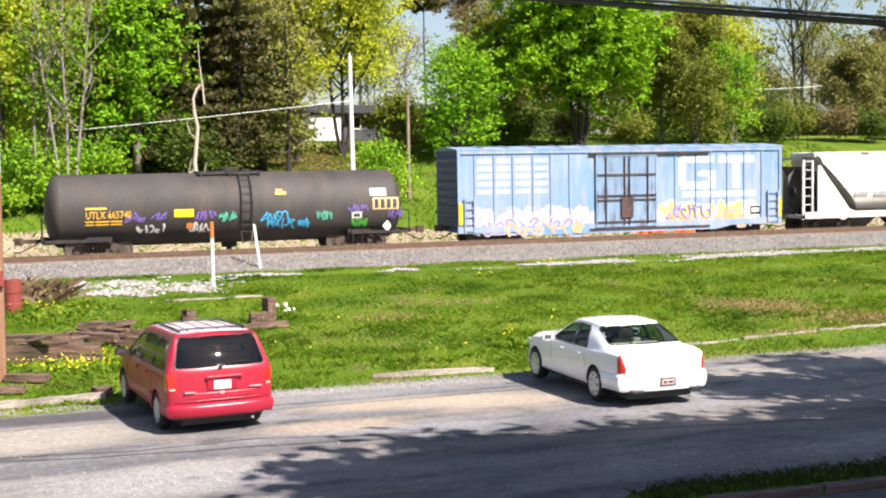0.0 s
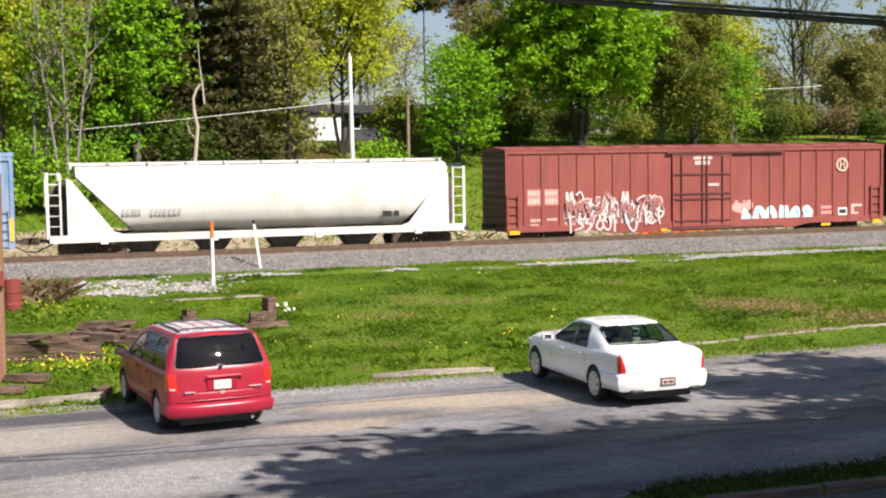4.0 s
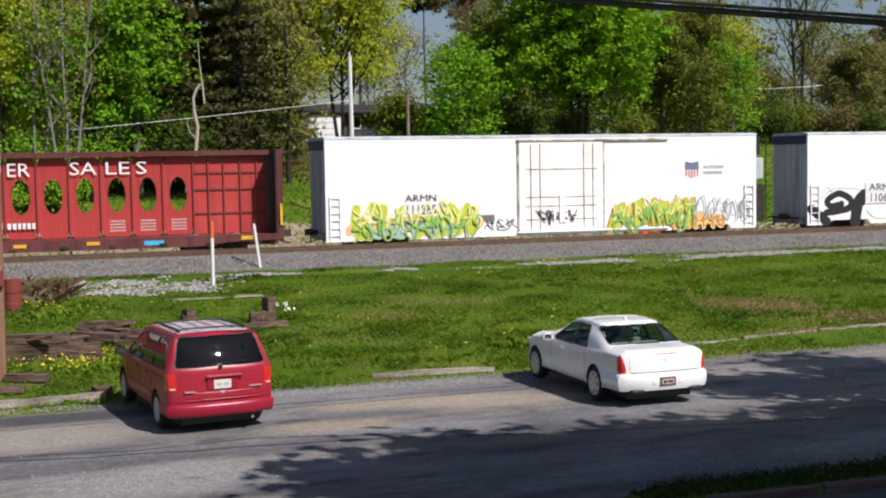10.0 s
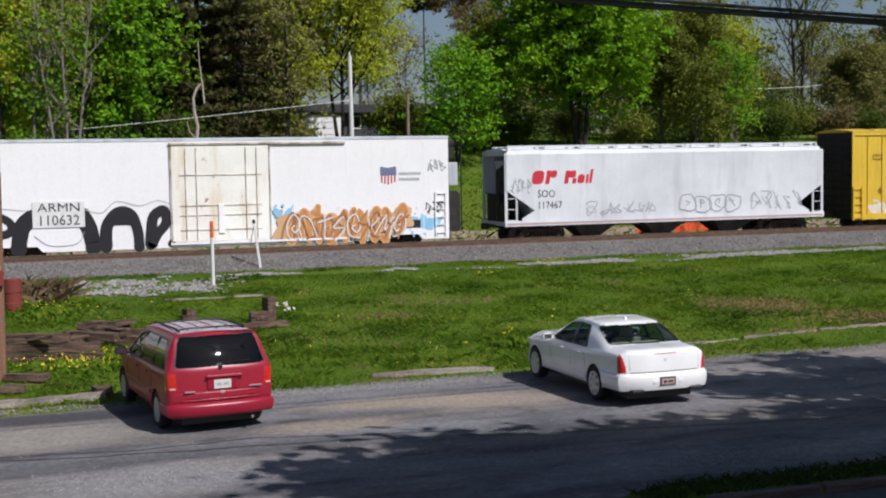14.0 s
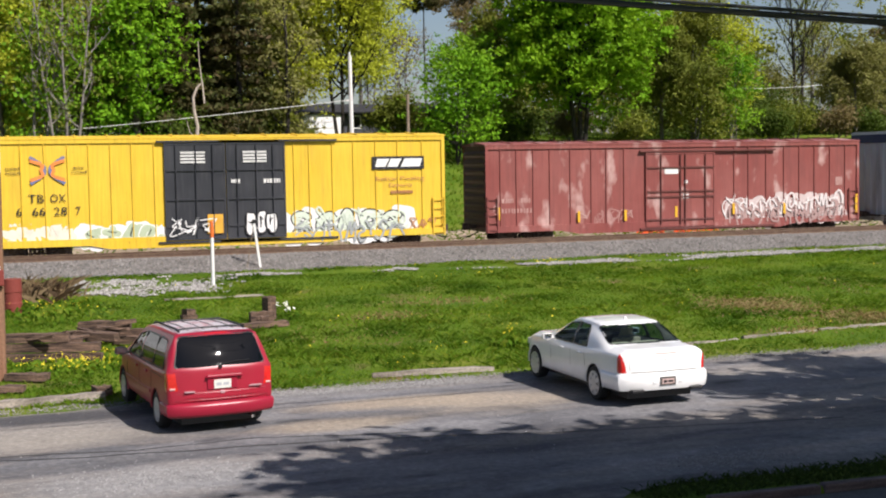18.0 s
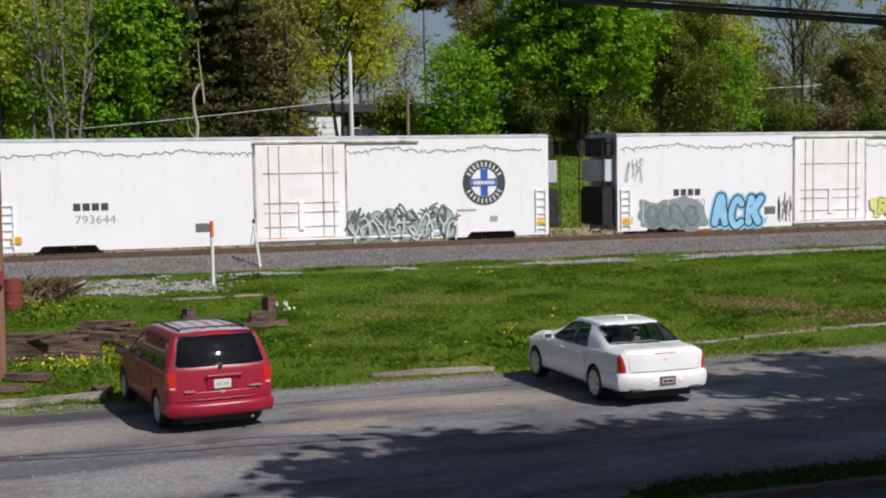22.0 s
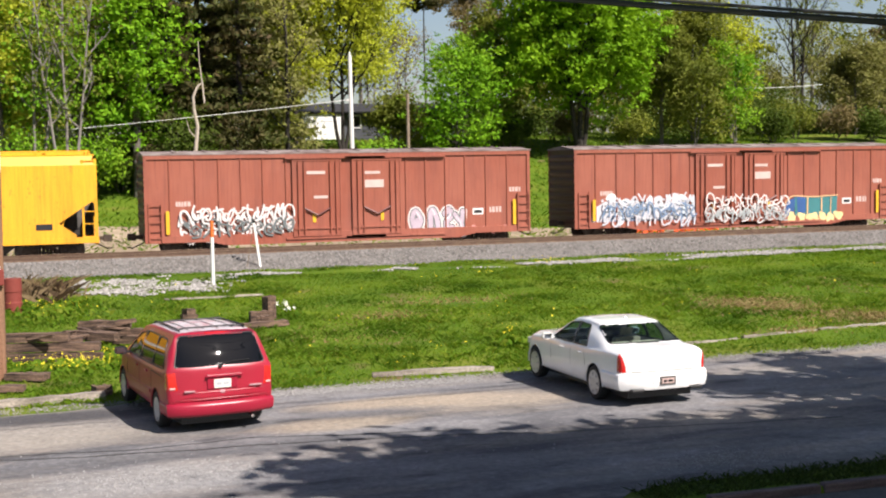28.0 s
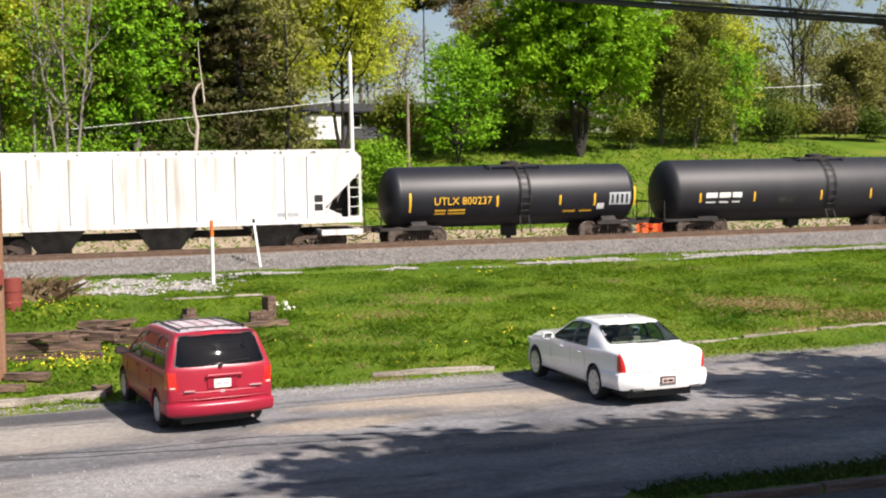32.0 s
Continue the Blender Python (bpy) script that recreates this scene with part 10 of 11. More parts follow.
# middle: yellow-green trees round the house
broadleaf(5.3, 40.0, 15.4, 6.4, "yellow", "yellow-green spring tree near the house", 80, base=0.34, leaves=17000, size=0.135, bark=BARK_DARK, forks=3, trunk=0.016, limbs=13, clump=0.80, dome=(5.5, 9.8, 5.2, 120))
broadleaf(12.4, 62, 17.5, 4.6, "yellow", "sparse yellow-green spring tree near the house", 81, base=0.34, leaves=6500, size=0.14, trunk=0.012, limbs=11, clump=1.0)
broadleaf(2.4, 47, 16, 3.8, "yellow", "sparse olive spring tree near the house", 82, base=0.3, leaves=4600, size=0.14, bark=BARK_DARK, trunk=0.013)
broadleaf(4.0, 24.5, 3.6, 1.3, "lush", "small bright green tree on the slope", 83, base=0.2, leaves=2200, size=0.12)
broadleaf(9.9, 41, 3.9, 2.0, "olive", "round olive young tree before the house", 89, base=0.2, leaves=4200, size=0.13)
broadleaf(12.9, 36, 9.0, 3.4, "maple", "loose layered green tree on the lawn", 84, base=0.14, leaves=4200, size=0.14, bark=BARK_DARK, forks=2, limbs=13, clump=0.62, lean=0.7, trunk=0.013, flat_=0.4, rise=0.02)
broadleaf(15.9, 41, 9.8, 3.6, "lush", "loose bright green spring tree on the lawn", 85, base=0.2, leaves=4600, size=0.14, bark=BARK_DARK, forks=2, limbs=12, clump=0.62, trunk=0.013, flat_=0.5, rise=0.06)
broadleaf(18.6, 45, 11.5, 3.0, "olive", "olive-green spring tree behind the maple", 86, base=0.2, leaves=6500, size=0.14)
pine(20.9, 69, 19.4, 4.4, "dark pine standing behind the house", 87, base=0.66, girth=0.006, bark=BARK_PALE)
broadleaf(24.0, 65, 17, 5.6, "brown", "budding brown-leaved tree behind the maple", 88, base=0.3, leaves=8500, size=0.13)
broadleaf(16.6, 74, 13.0, 4.4, "brown", "bare pale-twigged tree behind the house", 91, base=0.3, leaves=1500, size=0.12, bark=BARK_PALE, forks=2, limbs=12, trunk=0.012)
broadleaf(21.0, 78, 12.0, 4.4, "brown", "bare pale-twigged tree behind the house", 92, base=0.3, leaves=1700, size=0.12, bark=BARK_PALE, forks=2, limbs=12, trunk=0.012)
broadleaf(8.8, 76, 12.5, 4.2, "brown", "bare pale-twigged tree behind the house", 93, base=0.3, leaves=1700, size=0.12, bark=BARK_PALE, forks=2, limbs=12, trunk=0.012)
# the big maple
broadleaf(23.6, 38, 14.0, 8.6, "bigmaple", "large round bright green maple with a dark forked trunk", 90, base=0.32, leaves=40000, size=0.165, bark=BARK_DARK, forks=3, limbs=12, clump=0.72, trunk=0.024, flat_=0.6, dome=(6.2, 9.0, 5.4, 330))
for k, (x, y, h, r) in enumerate(((18.6, 41, 1.8, 1.8), (20.8, 44, 2.2, 2.4), (26.0, 45, 2.6, 2.2), (29.3, 41, 2.4, 2.0), (14.6, 46, 2.0, 1.6))):
    shrub(x, y, h, r, ("shrub", "shrub", "brown", "olive", "shrub")[k], "dark shrub under the trees", 100 + k, 2200)
# right: olive growth and bare trees
broadleaf(33.2, 43, 12.4, 3.4, "olive", "olive-green spring tree beside the maple", 110, base=0.15, leaves=7500, size=0.14, trunk=0.014)
broadleaf(37.2, 45, 13.4, 3.8, "olive", "olive-green spring tree beside the maple", 111, base=0.12, leaves=7500, size=0.14, trunk=0.014)
broadleaf(41.6, 46, 12.2, 3.0, "yellow", "slender olive spring tree with pale stems", 112, base=0.2, leaves=3600, size=0.13, forks=2, bark=BARK_PALE, trunk=0.013)
broadleaf(39.6, 42, 9.2, 2.6, "lush", "young green tree at the wood's edge", 113, base=0.14, leaves=3400, size=0.14, forks=2, limbs=7, clump=0.62, lean=-0.6, trunk=0.012, bark=BARK_PALE)
broadleaf(35.2, 41, 8.0, 3.2, "olive", "young olive-green tree at the wood's edge", 114, base=0.12, leaves=3600, size=0.14, forks=2, limbs=11, clump=0.60, lean=0.8, trunk=0.012, rise=0.1)
broadleaf(58.2, 61, 18.0, 5.6, "olive", "nearly bare branching tree against the sky", 115, base=0.34, leaves=2200, size=0.12, bark=BARK_DARK, forks=2, limbs=14, trunk=0.015)
broadleaf(50.2, 64, 15.0, 3.6, "olive", "nearly bare branching tree against the sky", 116, base=0.3, leaves=1300, size=0.12, bark=BARK_PALE, forks=2, limbs=12, trunk=0.012)
broadleaf(55.4, 62, 6.6, 3.4, "haze", "thin grey-brown twiggy tree", 120, base=0.12, leaves=3600, size=0.12, bark=BARK_PALE, forks=2)
broadleaf(58.6, 52, 8.4, 4.2, "haze", "broad olive budding tree", 117, base=0.1, leaves=9500, size=0.13)
broadleaf(64.6, 54, 8.6, 4.2, "haze", "broad olive budding tree", 118, base=0.1, leaves=9500, size=0.13)
broadleaf(71.0, 62, 15.5, 4.2, "brown", "budding brown tree at the wood's edge", 119, base=0.15, leaves=8000, size=0.13)
broadleaf(64.5, 68, 13.0, 4.2, "haze", "thin grey-brown twiggy tree", 121, base=0.2, leaves=4000, size=0.13, bark=BARK_PALE)
for k, (x, y, h, r) in enumerate(((44.5, 44, 2.4, 2.2), (48.0, 46, 3.0, 2.4), (51.5, 45, 2.6, 2.4), (54.6, 44, 2.4, 2.4), (58.5, 46, 2.2, 2.4), (47.0, 50, 3.6, 2.8), (62.5, 47, 2.2, 2.2))):
    shrub(x, y, h, r, ("shrub", "olive", "brown", "shrub", "brown", "shrub", "olive")[k], "dark tangled shrub on the slope", 130 + k, 2600)


def far_wood():
    """The wood on the hill behind, as one mass of leaf clumps with gaps towards the sky."""
    nr = np.random.RandomState(7)
    cs = []
    for k in range(330):
        x = nr.uniform(-60, 120)
        y = nr.uniform(66, 96)
        a = math.degrees(math.atan2(x + 17.3, y + 53.4))
        open_ = 8.5 < a < 20.0 or 31.5 < a < 35.0
        h = nr.uniform(9, 17) * (0.16 if open_ else 1.0)
        n = int(720 * (0.5 if open_ else 1.0))
        hubs = nr.normal(size=(26, 3)) * np.array([2.0, 2.0, h * 0.24]) + np.array([x, y, height(x, y) + h * 0.5])
        cs.append(hubs[nr.randint(0, 26, n)] + nr.normal(size=(n, 3)) * np.array([0.5, 0.5, 0.35]))
    c = np.concatenate(cs)
    ob = new("far_wood", quads_mesh("far_wood", leaf_quads(nr, c, 0.24), LEAF["olive"]))
    tagged(ob, "distant hillside wood in dull spring green", "woodland", kind="stuff")
    cs = []
    for k in range(130):
        x, y = nr.uniform(-45, 105), nr.uniform(55, 66)
        a = math.degrees(math.atan2(x + 17.3, y + 53.4))
        h = nr.uniform(1.4, 3.6) * (0.25 if 9.0 < a < 18.5 else 1.0)
        cs.append(nr.normal(size=(420, 3)) * np.array([1.5, 1.0, h * 0.32]) + np.array([x, y, height(x, y) + h * 0.45]))
    ob = new("undergrowth", quads_mesh("undergrowth", leaf_quads(nr, np.concatenate(cs), 0.19), LEAF["shrub"]))
    tagged(ob, "dark tangled undergrowth at the foot of the wood", "undergrowth", kind="stuff")
    s = Shape()
    for k in range(50):
        x, y = nr.uniform(-50, 100), nr.uniform(72, 92)
        h = nr.uniform(9, 16)
        if 8.5 < math.degrees(math.atan2(x + 17.3, y + 53.4)) < 20.0:
            continue
        s.tube([(x, y, height(x, y) - 0.3), (x + nr.uniform(-0.5, 0.5), y, height(x, y) + h)], 0.16, 5, 0.04)
    ob = single("far_trunks", s, BARK_GREY, "distant grey tree trunks in the hillside wood", "woodland", kind="stuff")


far_wood()


# shade trees beside the road, above and behind the camera's view
def shade_tree(x, y, h, r, seed, lo, leaves, gaps=64):
    rng = random.Random(seed)
    nr = np.random.RandomState(seed)
    z = lot_height(x, y)
    t = thing("street_tree", pose(x, y, z), "tall leafy street tree whose crown shades the car park", "tree")
    part("trunk", Shape().tube([(0, 0, -0.3), (0.1, 0, h * 0.4), (0, 0, h * 0.85)], 0.32, 10, 0.1), BARK_GREY, t, smooth=50)
    cl = nr.uniform(-1, 1, size=(gaps, 3))
    cl = cl[np.linalg.norm(cl, axis=1) < 1] * np.array([r, r, (h - lo) / 2]) + np.array([0, 0, (h + lo) / 2])
    c = cl[nr.randint(0, len(cl), leaves)] + nr.normal(size=(leaves, 3)) * 0.62
    c = c[c[:, 2] > lo]
    part("crown", quads_mesh("crown", leaf_quads(nr, c, 0.26), LEAF["maple"]), None, t)


shade_tree(-1.9, -48.9, 13.5, 7.2, 201, 8.0, 7500, 36)
shade_tree(5.6, -46.0, 13.5, 7.8, 202, 7.6, 15000, 44)
shade_tree(-4.3, -46.1, 10.0, 4.6, 204, 5.8, 16000, 84)
shade_tree(14.5, -45.5, 13.5, 7.0, 203, 7.4, 9000, 26)


# ---- grass, flowers and stones ----
GRASS = leaf_mat("grass_blade", [(0.066, 0.143, 0.009), (0.090, 0.174, 0.011), (0.118, 0.198, 0.014), (0.168, 0.208, 0.024), (0.073, 0.158, 0.009)], 0.5, (0.42, (0.50, 0.66, 0.5), (1.65, 1.55, 1.6)))
# dark verge green, deepened further so the colour carries its shade
VERGE = leaf_mat("verge_shade_blade", [(0.030, 0.055, 0.012), (0.042, 0.072, 0.014), (0.055, 0.080, 0.020), (0.036, 0.058, 0.014)], 0.3)
DANDELION = plain("dandelion_yellow", (0.78, 0.64, 0.02), 0.7)
DAFFODIL = plain("daffodil_white", (0.80, 0.80, 0.70), 0.7)


def blades(nr, x, y, z, hgt, wid):
    n = len(x)
    a = nr.uniform(0, 2 * np.pi, n)
    lean = nr.normal(size=(n, 2)) * 0.9 * hgt[:, None]
    b = np.stack([x, y, z], axis=1)
    side = np.stack([np.cos(a), np.sin(a), np.zeros(n)], axis=1) * wid[:, None]
    tip = b + np.concatenate([lean, hgt[:, None]], axis=1)
    mid = b + np.concatenate([lean * 0.35, hgt[:, None] * 0.6], axis=1)
    return np.stack([b - side, b + side, mid + side * 0.7, tip], axis=1)


def ground_heights(x, y):
    return np.array([height(float(a), float(b)) for a, b in zip(x, y)]) - 0.035


def strip_line(x):
    """The middle of the gravel strip that runs along the line."""
    return np.interp(x, [-11, -4, -1, 12, 26], [-7.5, -7.7, -8.2, -7.7, -8.0])


def bare(x, y):
    """Where the grass is thin: brown patches, the gravel path, the wall of stones."""
    v = np.zeros(len(x))
    for cx, cy, rx, ry in ((3.0, -20.5, 2.0, 1.6), (1.7, -24.6, 1.6, 1.0), (5.4, -23.4, 1.3, 0.8), (-7.6, -18.5, 1.5, 1.2), (-5.0, -16.0, 2.4, 1.0)):
        v = np.maximum(v, 1 - ((x - cx) / rx) ** 2 - ((y - cy) / ry) ** 2)
    path = 1 - np.abs(y - strip_line(x)) / 0.55
    left = np.where(x < -11, 1 - ((x + 14.3) / 3.2) ** 2 - ((y + 9.6) / 2.4) ** 2, -1)
    return np.maximum(np.maximum(v, path * 2.0), left * 3.0)


def grass_field():
    nr = np.random.RandomState(11)
    n = 360000
    x = nr.uniform(-22, 30, n)
    y = nr.uniform(-27.1, -5.9, n)
    patch = np.array([noise.noise((a * 0.45, b * 0.45, 2.0)) for a, b in zip(x, y)])
    keep = (nr.random_sample(n) > np.clip(bare(x, y), 0, 0.92)) & (nr.random_sample(n) < 0.75 + patch * 0.6)
    x, y, patch = x[keep], y[keep], patch[keep]
    hgt = nr.uniform(0.025, 0.075, len(x)) * (1 + 1.6 * np.clip(patch, 0, 1)) * np.where((y > -8.5), 0.8, 1.0)
    q = blades(nr, x, y, ground_heights(x, y), hgt, nr.uniform(0.008, 0.019, len(x)))
    # rank tufts stand in loose drifts
    nt = 1000
    tx, ty = nr.uniform(-20, 28, nt * 3), nr.uniform(-26.6, -6.6, nt * 3)
    lush = np.array([noise.noise((a * 0.22, b * 0.22, 7.0)) for a, b in zip(tx, ty)])
    pick = (lush + nr.normal(size=len(tx)) * 0.12 > 0.08) & (bare(tx, ty) < 0.1)
    tx, ty = np.repeat(tx[pick][:nt], 26), np.repeat(ty[pick][:nt], 26)
    tx, ty = tx + nr.normal(size=len(tx)) * 0.10, np.minimum(ty + nr.normal(size=len(ty)) * 0.10, -6.2)
    q4 = blades(nr, tx, ty, ground_heights(tx, ty), nr.uniform(0.07, 0.18, len(tx)), nr.uniform(0.008, 0.014, len(tx)))
    nv = 22000
    xv = nr.uniform(-20, 14, nv)
    yv = nr.uniform(-38.65, -37.6, nv)
    keep = (xv > -9.8) & (yv < -37.85 - 0.75 * np.clip((-9.2 - xv) / 1.4, 0, 1) + nr.normal(size=nv) * 0.08)
    xv, yv = xv[keep], yv[keep]
    zv = np.array([lot_height(a, b) for a, b in zip(xv, yv)]) - 0.02
    q2 = blades(nr, xv, yv, zv, nr.uniform(0.03, 0.09, len(xv)), nr.uniform(0.008, 0.014, len(xv)))
    nb = 26000
    xb, yb = nr.uniform(-22, 48, nb), nr.uniform(9.8, 52, nb)
    q3 = blades(nr, xb, yb, ground_heights(xb, yb), nr.uniform(0.12, 0.3, nb), nr.uniform(0.03, 0.06, nb))
    ob = new("verge_grass", quads_mesh("verge_grass", q2, VERGE))
    tagged(ob, "dark green verge grass, its colour deepened for shade", "weeds", kind="stuff")
    ob = new("grass", quads_mesh("grass", np.concatenate([q, q4, q3]), GRASS))
    tagged(ob, "uneven spring grass with longer tufts", "grass", kind="stuff")


grass_field()


def flowers(name, spots, mat, label, size, seed):
    nr = np.random.RandomState(seed)
    cs = []
    for x, y, rx, ry, n, up in spots:
        px, py = x + nr.normal(size=n) * rx, y + nr.normal(size=n) * ry
        cs.append(np.stack([px, py, ground_heights(px, py) + nr.uniform(0.6, 1.3, n) * up], axis=1))
    q = leaf_quads(nr, np.concatenate(cs), size, 0.9)
    ob = new(name, quads_mesh(name, q, mat))
    tagged(ob, label, "flowers", kind="stuff")


flowers("dandelions", [(-16.5, -14.4, 0.55, 0.7, 60, 0.30), (-16.4, -22.9, 0.75, 0.5, 210, 0.20), (-15.5, -22.0, 0.6, 0.3, 60, 0.22), (1.3, -8.8, 0.35, 0.25, 34, 0.30), (-3.9, -10.8, 0.3, 0.3, 10, 0.2), (-1.8, -10.4, 0.2, 0.2, 8, 0.2),
                       (-6.0, -23.9, 0.12, 0.12, 16, 0.45), (-9.0, -24.5, 1.2, 1.0, 10, 0.12), (-3.0, -20, 4.0, 4.0, 50, 0.12), (6, -14, 6.0, 5.0, 70, 0.14), (-10, -15, 4, 4, 26, 0.12), (2, -7.5, 5.0, 0.6, 26, 0.16)],
        DANDELION, "yellow dandelions in the grass", 0.031, 3)
flowers("daffodils", [(-10.5, -17.7, 0.22, 0.15, 20, 0.34)], DAFFODIL, "white daffodils beside the old timbers", 0.085, 4)
flowers("weed_leaves", [(-16.7, -14.2, 0.8, 1.2, 900, 0.16), (-16.3, -23.1, 0.9, 0.4, 700, 0.09), (-15.4, -22.1, 0.7, 0.4, 400, 0.09), (-10.5, -17.7, 0.3, 0.2, 160, 0.12), (-6.0, -24.0, 0.25, 0.2, 120, 0.14)], GRASS, "broad green weed leaves", 0.085, 6)


def stones(name, x, y, z, size, mat, label, seed):
    """Loose angular stones in one mesh."""
    nr = np.random.RandomState(seed)
    base = np.array([(1, 0, 0), (-1, 0, 0), (0, 1, 0), (0, -1, 0), (0, 0, 1), (0, 0, -0.6)], float)
    fc = np.array([(0, 2, 4), (2, 1, 4), (1, 3, 4), (3, 0, 4), (2, 0, 5), (1, 2, 5), (3, 1, 5), (0, 3, 5)])
    n = len(x)
    s = size * nr.uniform(0.5, 1.4, (n, 1, 1)) * nr.uniform(0.6, 1.2, (n, 6, 1))
    a = nr.uniform(0, 6.28, n)
    rot = np.zeros((n, 3, 3))
    rot[:, 0, 0], rot[:, 0, 1], rot[:, 1, 0], rot[:, 1, 1], rot[:, 2, 2] = np.cos(a), -np.sin(a), np.sin(a), np.cos(a), 0.8
    v = np.einsum("nij,nkj->nki", rot, base[None] * s) + np.stack([x, y, z], axis=1)[:, None]
    me = bpy.data.meshes.new(name)
    me.from_pydata(v.reshape(-1, 3).tolist(), [], (fc[None] + 6 * np.arange(n)[:, None, None]).reshape(-1, 3).tolist())
    me.materials.append(mat)
    ob = new(name, me)
    return tagged(ob, label, "stones", kind="stuff")


def stone_mat(name, cols):
    m, n, l, p = nodes_of(name)
    rnd = n.new("ShaderNodeNewGeometry").outputs["Random Per Island"]
    k = len(cols) - 1
    l.new(ramp_node(n, l, rnd, [(i / k, c) for i, c in enumerate(cols)]), p.inputs["Base Color"])
    p.inputs["Roughness"].default_value = 0.9
    return m


nr = np.random.RandomState(21)
n = 15000
sx, sy = nr.uniform(-24, 34, n), nr.uniform(-6.2, -3.9, n)
sz = np.interp(sy, [-6.3, -5.7, -5.0, -4.35, -3.6], [0.64, 0.77, 0.95, 1.14, 1.16])
stones("ballast_stones", sx, sy, sz, 0.055, stone_mat("loose_ballast", [(0.09, 0.085, 0.08), (0.16, 0.15, 0.14), (0.24, 0.225, 0.21), (0.13, 0.115, 0.10)]), "loose grey ballast stones on the shoulder", 22)
n = 6000
gx = np.concatenate([nr.uniform(-11, 26, 8200), nr.uniform(-16.9, -10.0, 9000)])
gy = np.concatenate([strip_line(gx[:8200]) + nr.normal(size=8200) * np.where(gx[:8200] > 4, 0.33, 0.22), nr.uniform(-12.4, -7.0, 9000)])
broken = np.array([noise.noise((a * 0.25, b * 0.8, 8.0)) + 0.35 * noise.noise((a * 1.1, b * 1.1, 8.0)) for a, b in zip(gx, gy)])
loose = np.arange(len(gx)) >= 8200
strip = ~loose & (broken > np.where(gx > 0.4, -0.30, 0.10))
ragged = np.array([noise.noise((a * 0.8, b * 0.8, 4.0)) + 0.8 * noise.noise((a * 3.0, b * 3.0, 6.0)) for a, b in zip(gx, gy)])
heap = loose & (nr.random_sample(len(gx)) < 0.62 + 1.1 * ragged - ((gx + 13.9) / 4.2) ** 2 - ((gy + 9.6) / 2.6) ** 2)
keep = strip | heap
gx, gy = gx[keep], gy[keep]
stones("path_gravel", gx, gy, ground_heights(gx, gy) + 0.055, 0.05, stone_mat("pale_gravel", [(0.13, 0.125, 0.11), (0.24, 0.23, 0.215), (0.40, 0.385, 0.365), (0.18, 0.165, 0.15)]), "pale loose gravel strip in the grass", 23)
n = 5000
ex = nr.uniform(-20, 12, n)
ey = -27.35 + nr.normal(size=n) * 0.22
stones("edge_gravel", ex, ey, np.array([lot_height(a, b) for a, b in zip(ex, ey)]) + 0.004, 0.022, stone_mat("edge_gravel", [(0.12, 0.115, 0.11), (0.20, 0.19, 0.18), (0.28, 0.27, 0.25)]), "fine gravel along the edge of the asphalt", 24)

lx = np.concatenate([-15.7 + nr.normal(size=1500) * 0.9, -7.6 + nr.normal(size=900) * 0.55, nr.uniform(-12.8, -8.2, 3400), nr.uniform(-6, 9, 1500), nr.uniform(-19, 2, 700)])
ly = np.concatenate([-34.6 + nr.normal(size=1500) * 0.45, -36.9 + nr.normal(size=900) * 0.30, -27.75 + nr.normal(size=3400) * 0.24, -27.6 + nr.normal(size=1500) * 0.2, nr.uniform(-36, -28, 700)])
stones("loose_gravel", lx, ly, np.array([lot_height(a, b) for a, b in zip(lx, ly)]) + 0.003, 0.015, stone_mat("loose_gravel", [(0.17, 0.168, 0.165), (0.24, 0.235, 0.23), (0.34, 0.335, 0.33)]), "pale loose gravel strewn on the asphalt", 25)

# dry tan grass where the green is thin
nr = np.random.RandomState(77)
dx, dy = [], []
for cx, cy, rx, ry, n in ((3.0, -20.3, 1.0, 1.0, 2900), (4.4, -21.8, 0.6, 0.5, 900), (5.0, -23.4, 1.1, 0.7, 2200), (8.0, -24.6, 1.6, 0.5, 1500), (1.7, -24.6, 0.5, 0.3, 240), (-7.6, -18.5, 0.8, 0.5, 420), (-5.0, -16.0, 1.3, 0.5, 420), (-9.5, -21.0, 1.2, 1.2, 300), (9.5, -17.0, 2.0, 0.8, 500)):
    dx.append(cx + nr.normal(size=n) * rx)
    dy.append(cy + nr.normal(size=n) * ry)
dx, dy = np.concatenate(dx), np.clip(np.concatenate(dy), -26.4, -6)
q = blades(nr, dx, dy, ground_heights(dx, dy) + 0.01, nr.uniform(0.02, 0.07, len(dx)), nr.uniform(0.015, 0.04, len(dx)))
ob = new("dry_grass", quads_mesh("dry_grass", q, leaf_mat("dry_grass", [(0.24, 0.16, 0.075), (0.34, 0.25, 0.13), (0.20, 0.15, 0.06), (0.29, 0.23, 0.10)], 0.3)))
tagged(ob, "dry tan grass in thin patches of the meadow", "grass", kind="stuff")

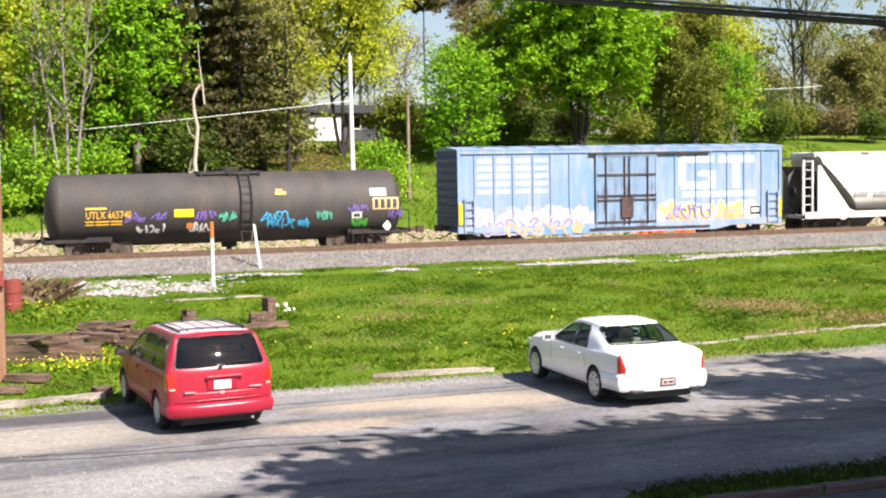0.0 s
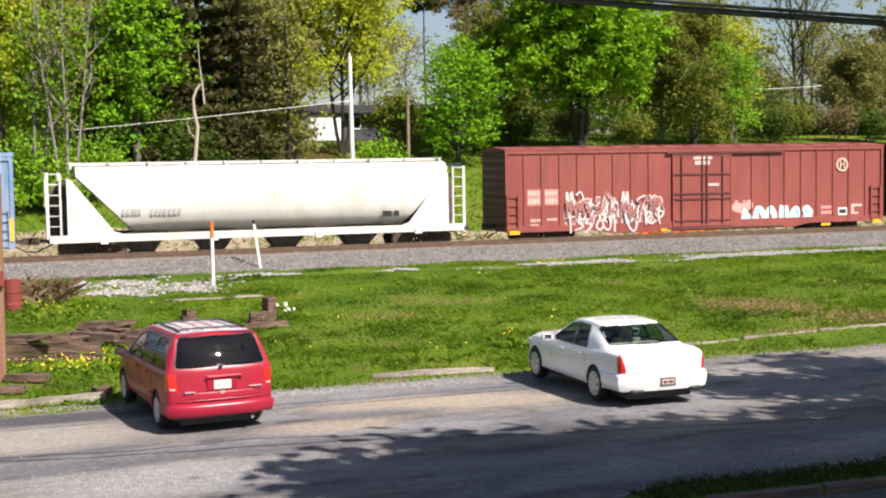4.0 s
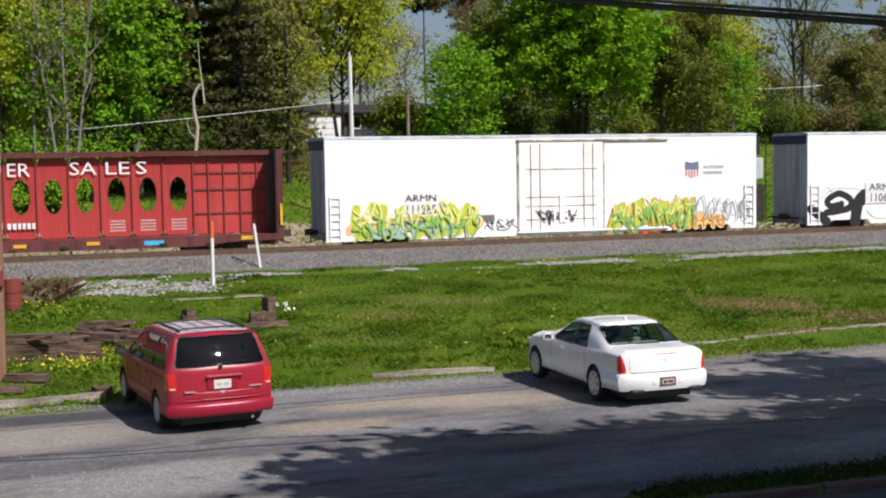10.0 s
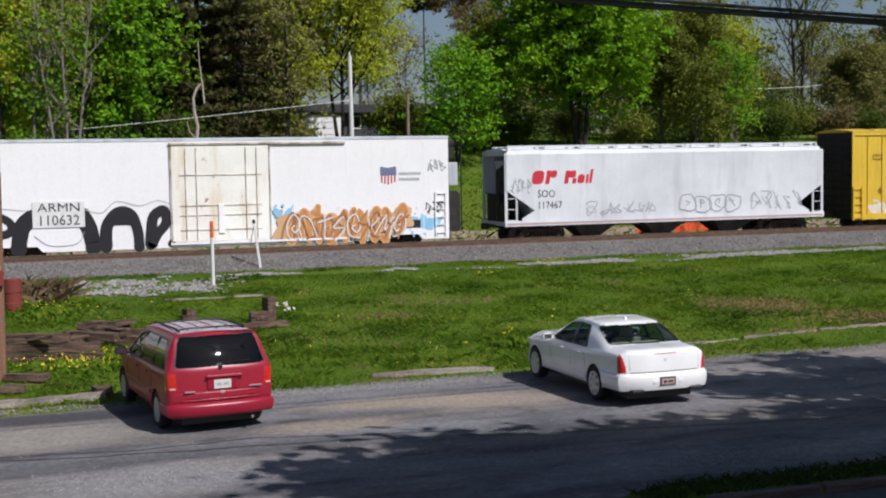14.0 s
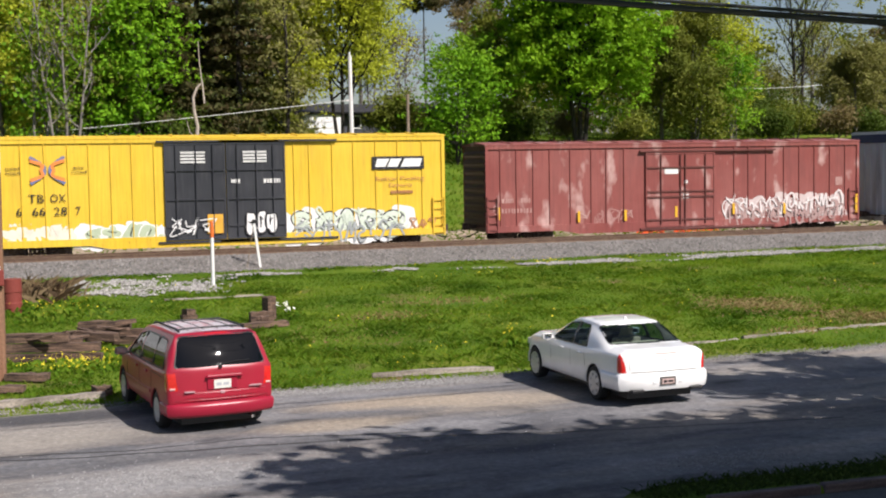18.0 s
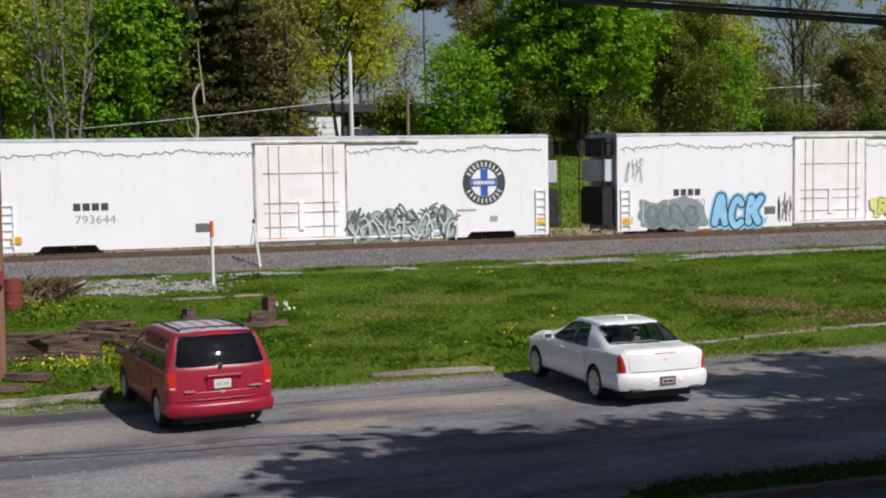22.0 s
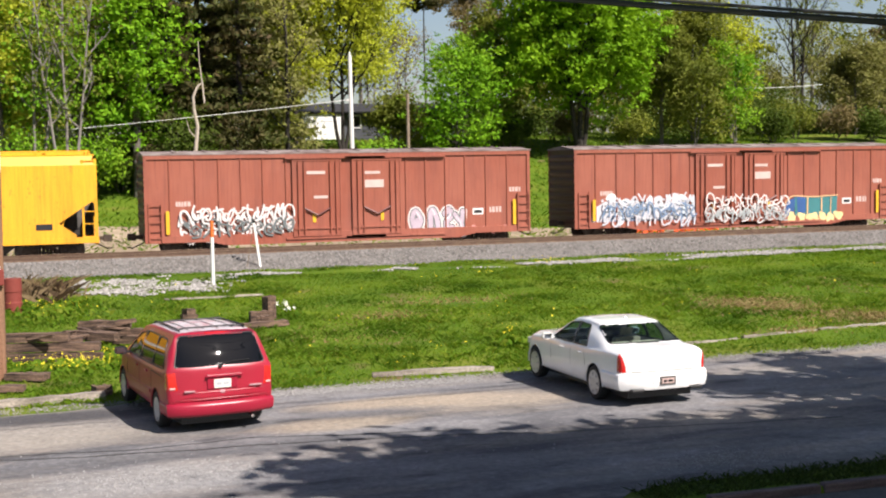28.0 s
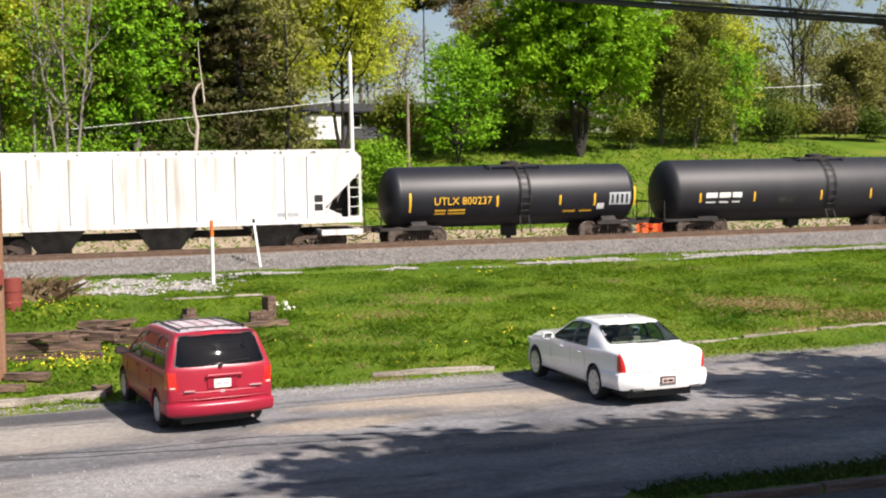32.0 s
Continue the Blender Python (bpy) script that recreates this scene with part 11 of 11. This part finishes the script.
# worn brown lawn on the slope before the house
n = 9000
lx, ly = 2.0 + nr.normal(size=n) * 2.2, 39.5 + nr.normal(size=n) * 3.2
q = blades(nr, lx, ly, ground_heights(lx, ly) + 0.01, nr.uniform(0.03, 0.10, n), nr.uniform(0.06, 0.14, n))
ob = new("worn_lawn", quads_mesh("worn_lawn", q, leaf_mat("worn_lawn", [(0.21, 0.14, 0.06), (0.27, 0.19, 0.085), (0.17, 0.13, 0.05), (0.16, 0.15, 0.05)], 0.3)))
tagged(ob, "worn brown lawn on the slope before the house", "grass", kind="stuff")

# dry stalks and brambles at the far left
nr = np.random.RandomState(31)
n = 420
bx, by = -17.1 + nr.normal(size=n) * 0.5, -11.4 + nr.normal(size=n) * 0.8
q = blades(nr, bx, by, ground_heights(bx, by), nr.uniform(0.25, 0.75, n), nr.uniform(0.006, 0.012, n))
ob = new("dry_stalks", quads_mesh("dry_stalks", q, leaf_mat("dry_stalk", [(0.10, 0.06, 0.03), (0.20, 0.15, 0.08), (0.06, 0.035, 0.025)], 0.1)))
tagged(ob, "dry brown stalks and brambles", "weeds", kind="stuff")


# ---- what moves ----
def travelled(t):
    """Metres that the train has gone by t seconds: it gathers speed."""
    w = t / 16
    return sum(c * w ** (k + 1) for k, c in enumerate((-135.9415, -11.5891, -2.27, -0.1936, 1.6583, 0.8323, -1.4766, 0.3979)))


def motions():
    for car, mid in TRAIN:
        walk(car, [(t, pose(mid + travelled(t), 1.5, RAIL)) for t in range(33)])
    zr = lot_height(-12, -38.9) - 0.09
    walk(BLUE_CAR, [(t, pose(-13.05 + 14.2 * (t - 21.1), -43.15, zr)) for t in range(0, 33, 4)])
    walk(BLACK_CAR, [(t, pose(-12.25 + 12.6 * (t - 25.4), -42.8, zr)) for t in range(0, 33, 4)])
    for e, wheels in WHEELS.items():
        walk(wheels[0], [(k / 30, pose(e * 0.89, 0, 0.46, 0, math.degrees(travelled(k / 30) / 0.46) % 360, 0)) for k in range(961)])
        keys = wheels[0].animation_data
        for o in wheels[1:]:
            o.rotation_mode = "QUATERNION"
            o.animation_data_create().action = keys.action
            o.animation_data.action_slot = keys.action_slot


motions()
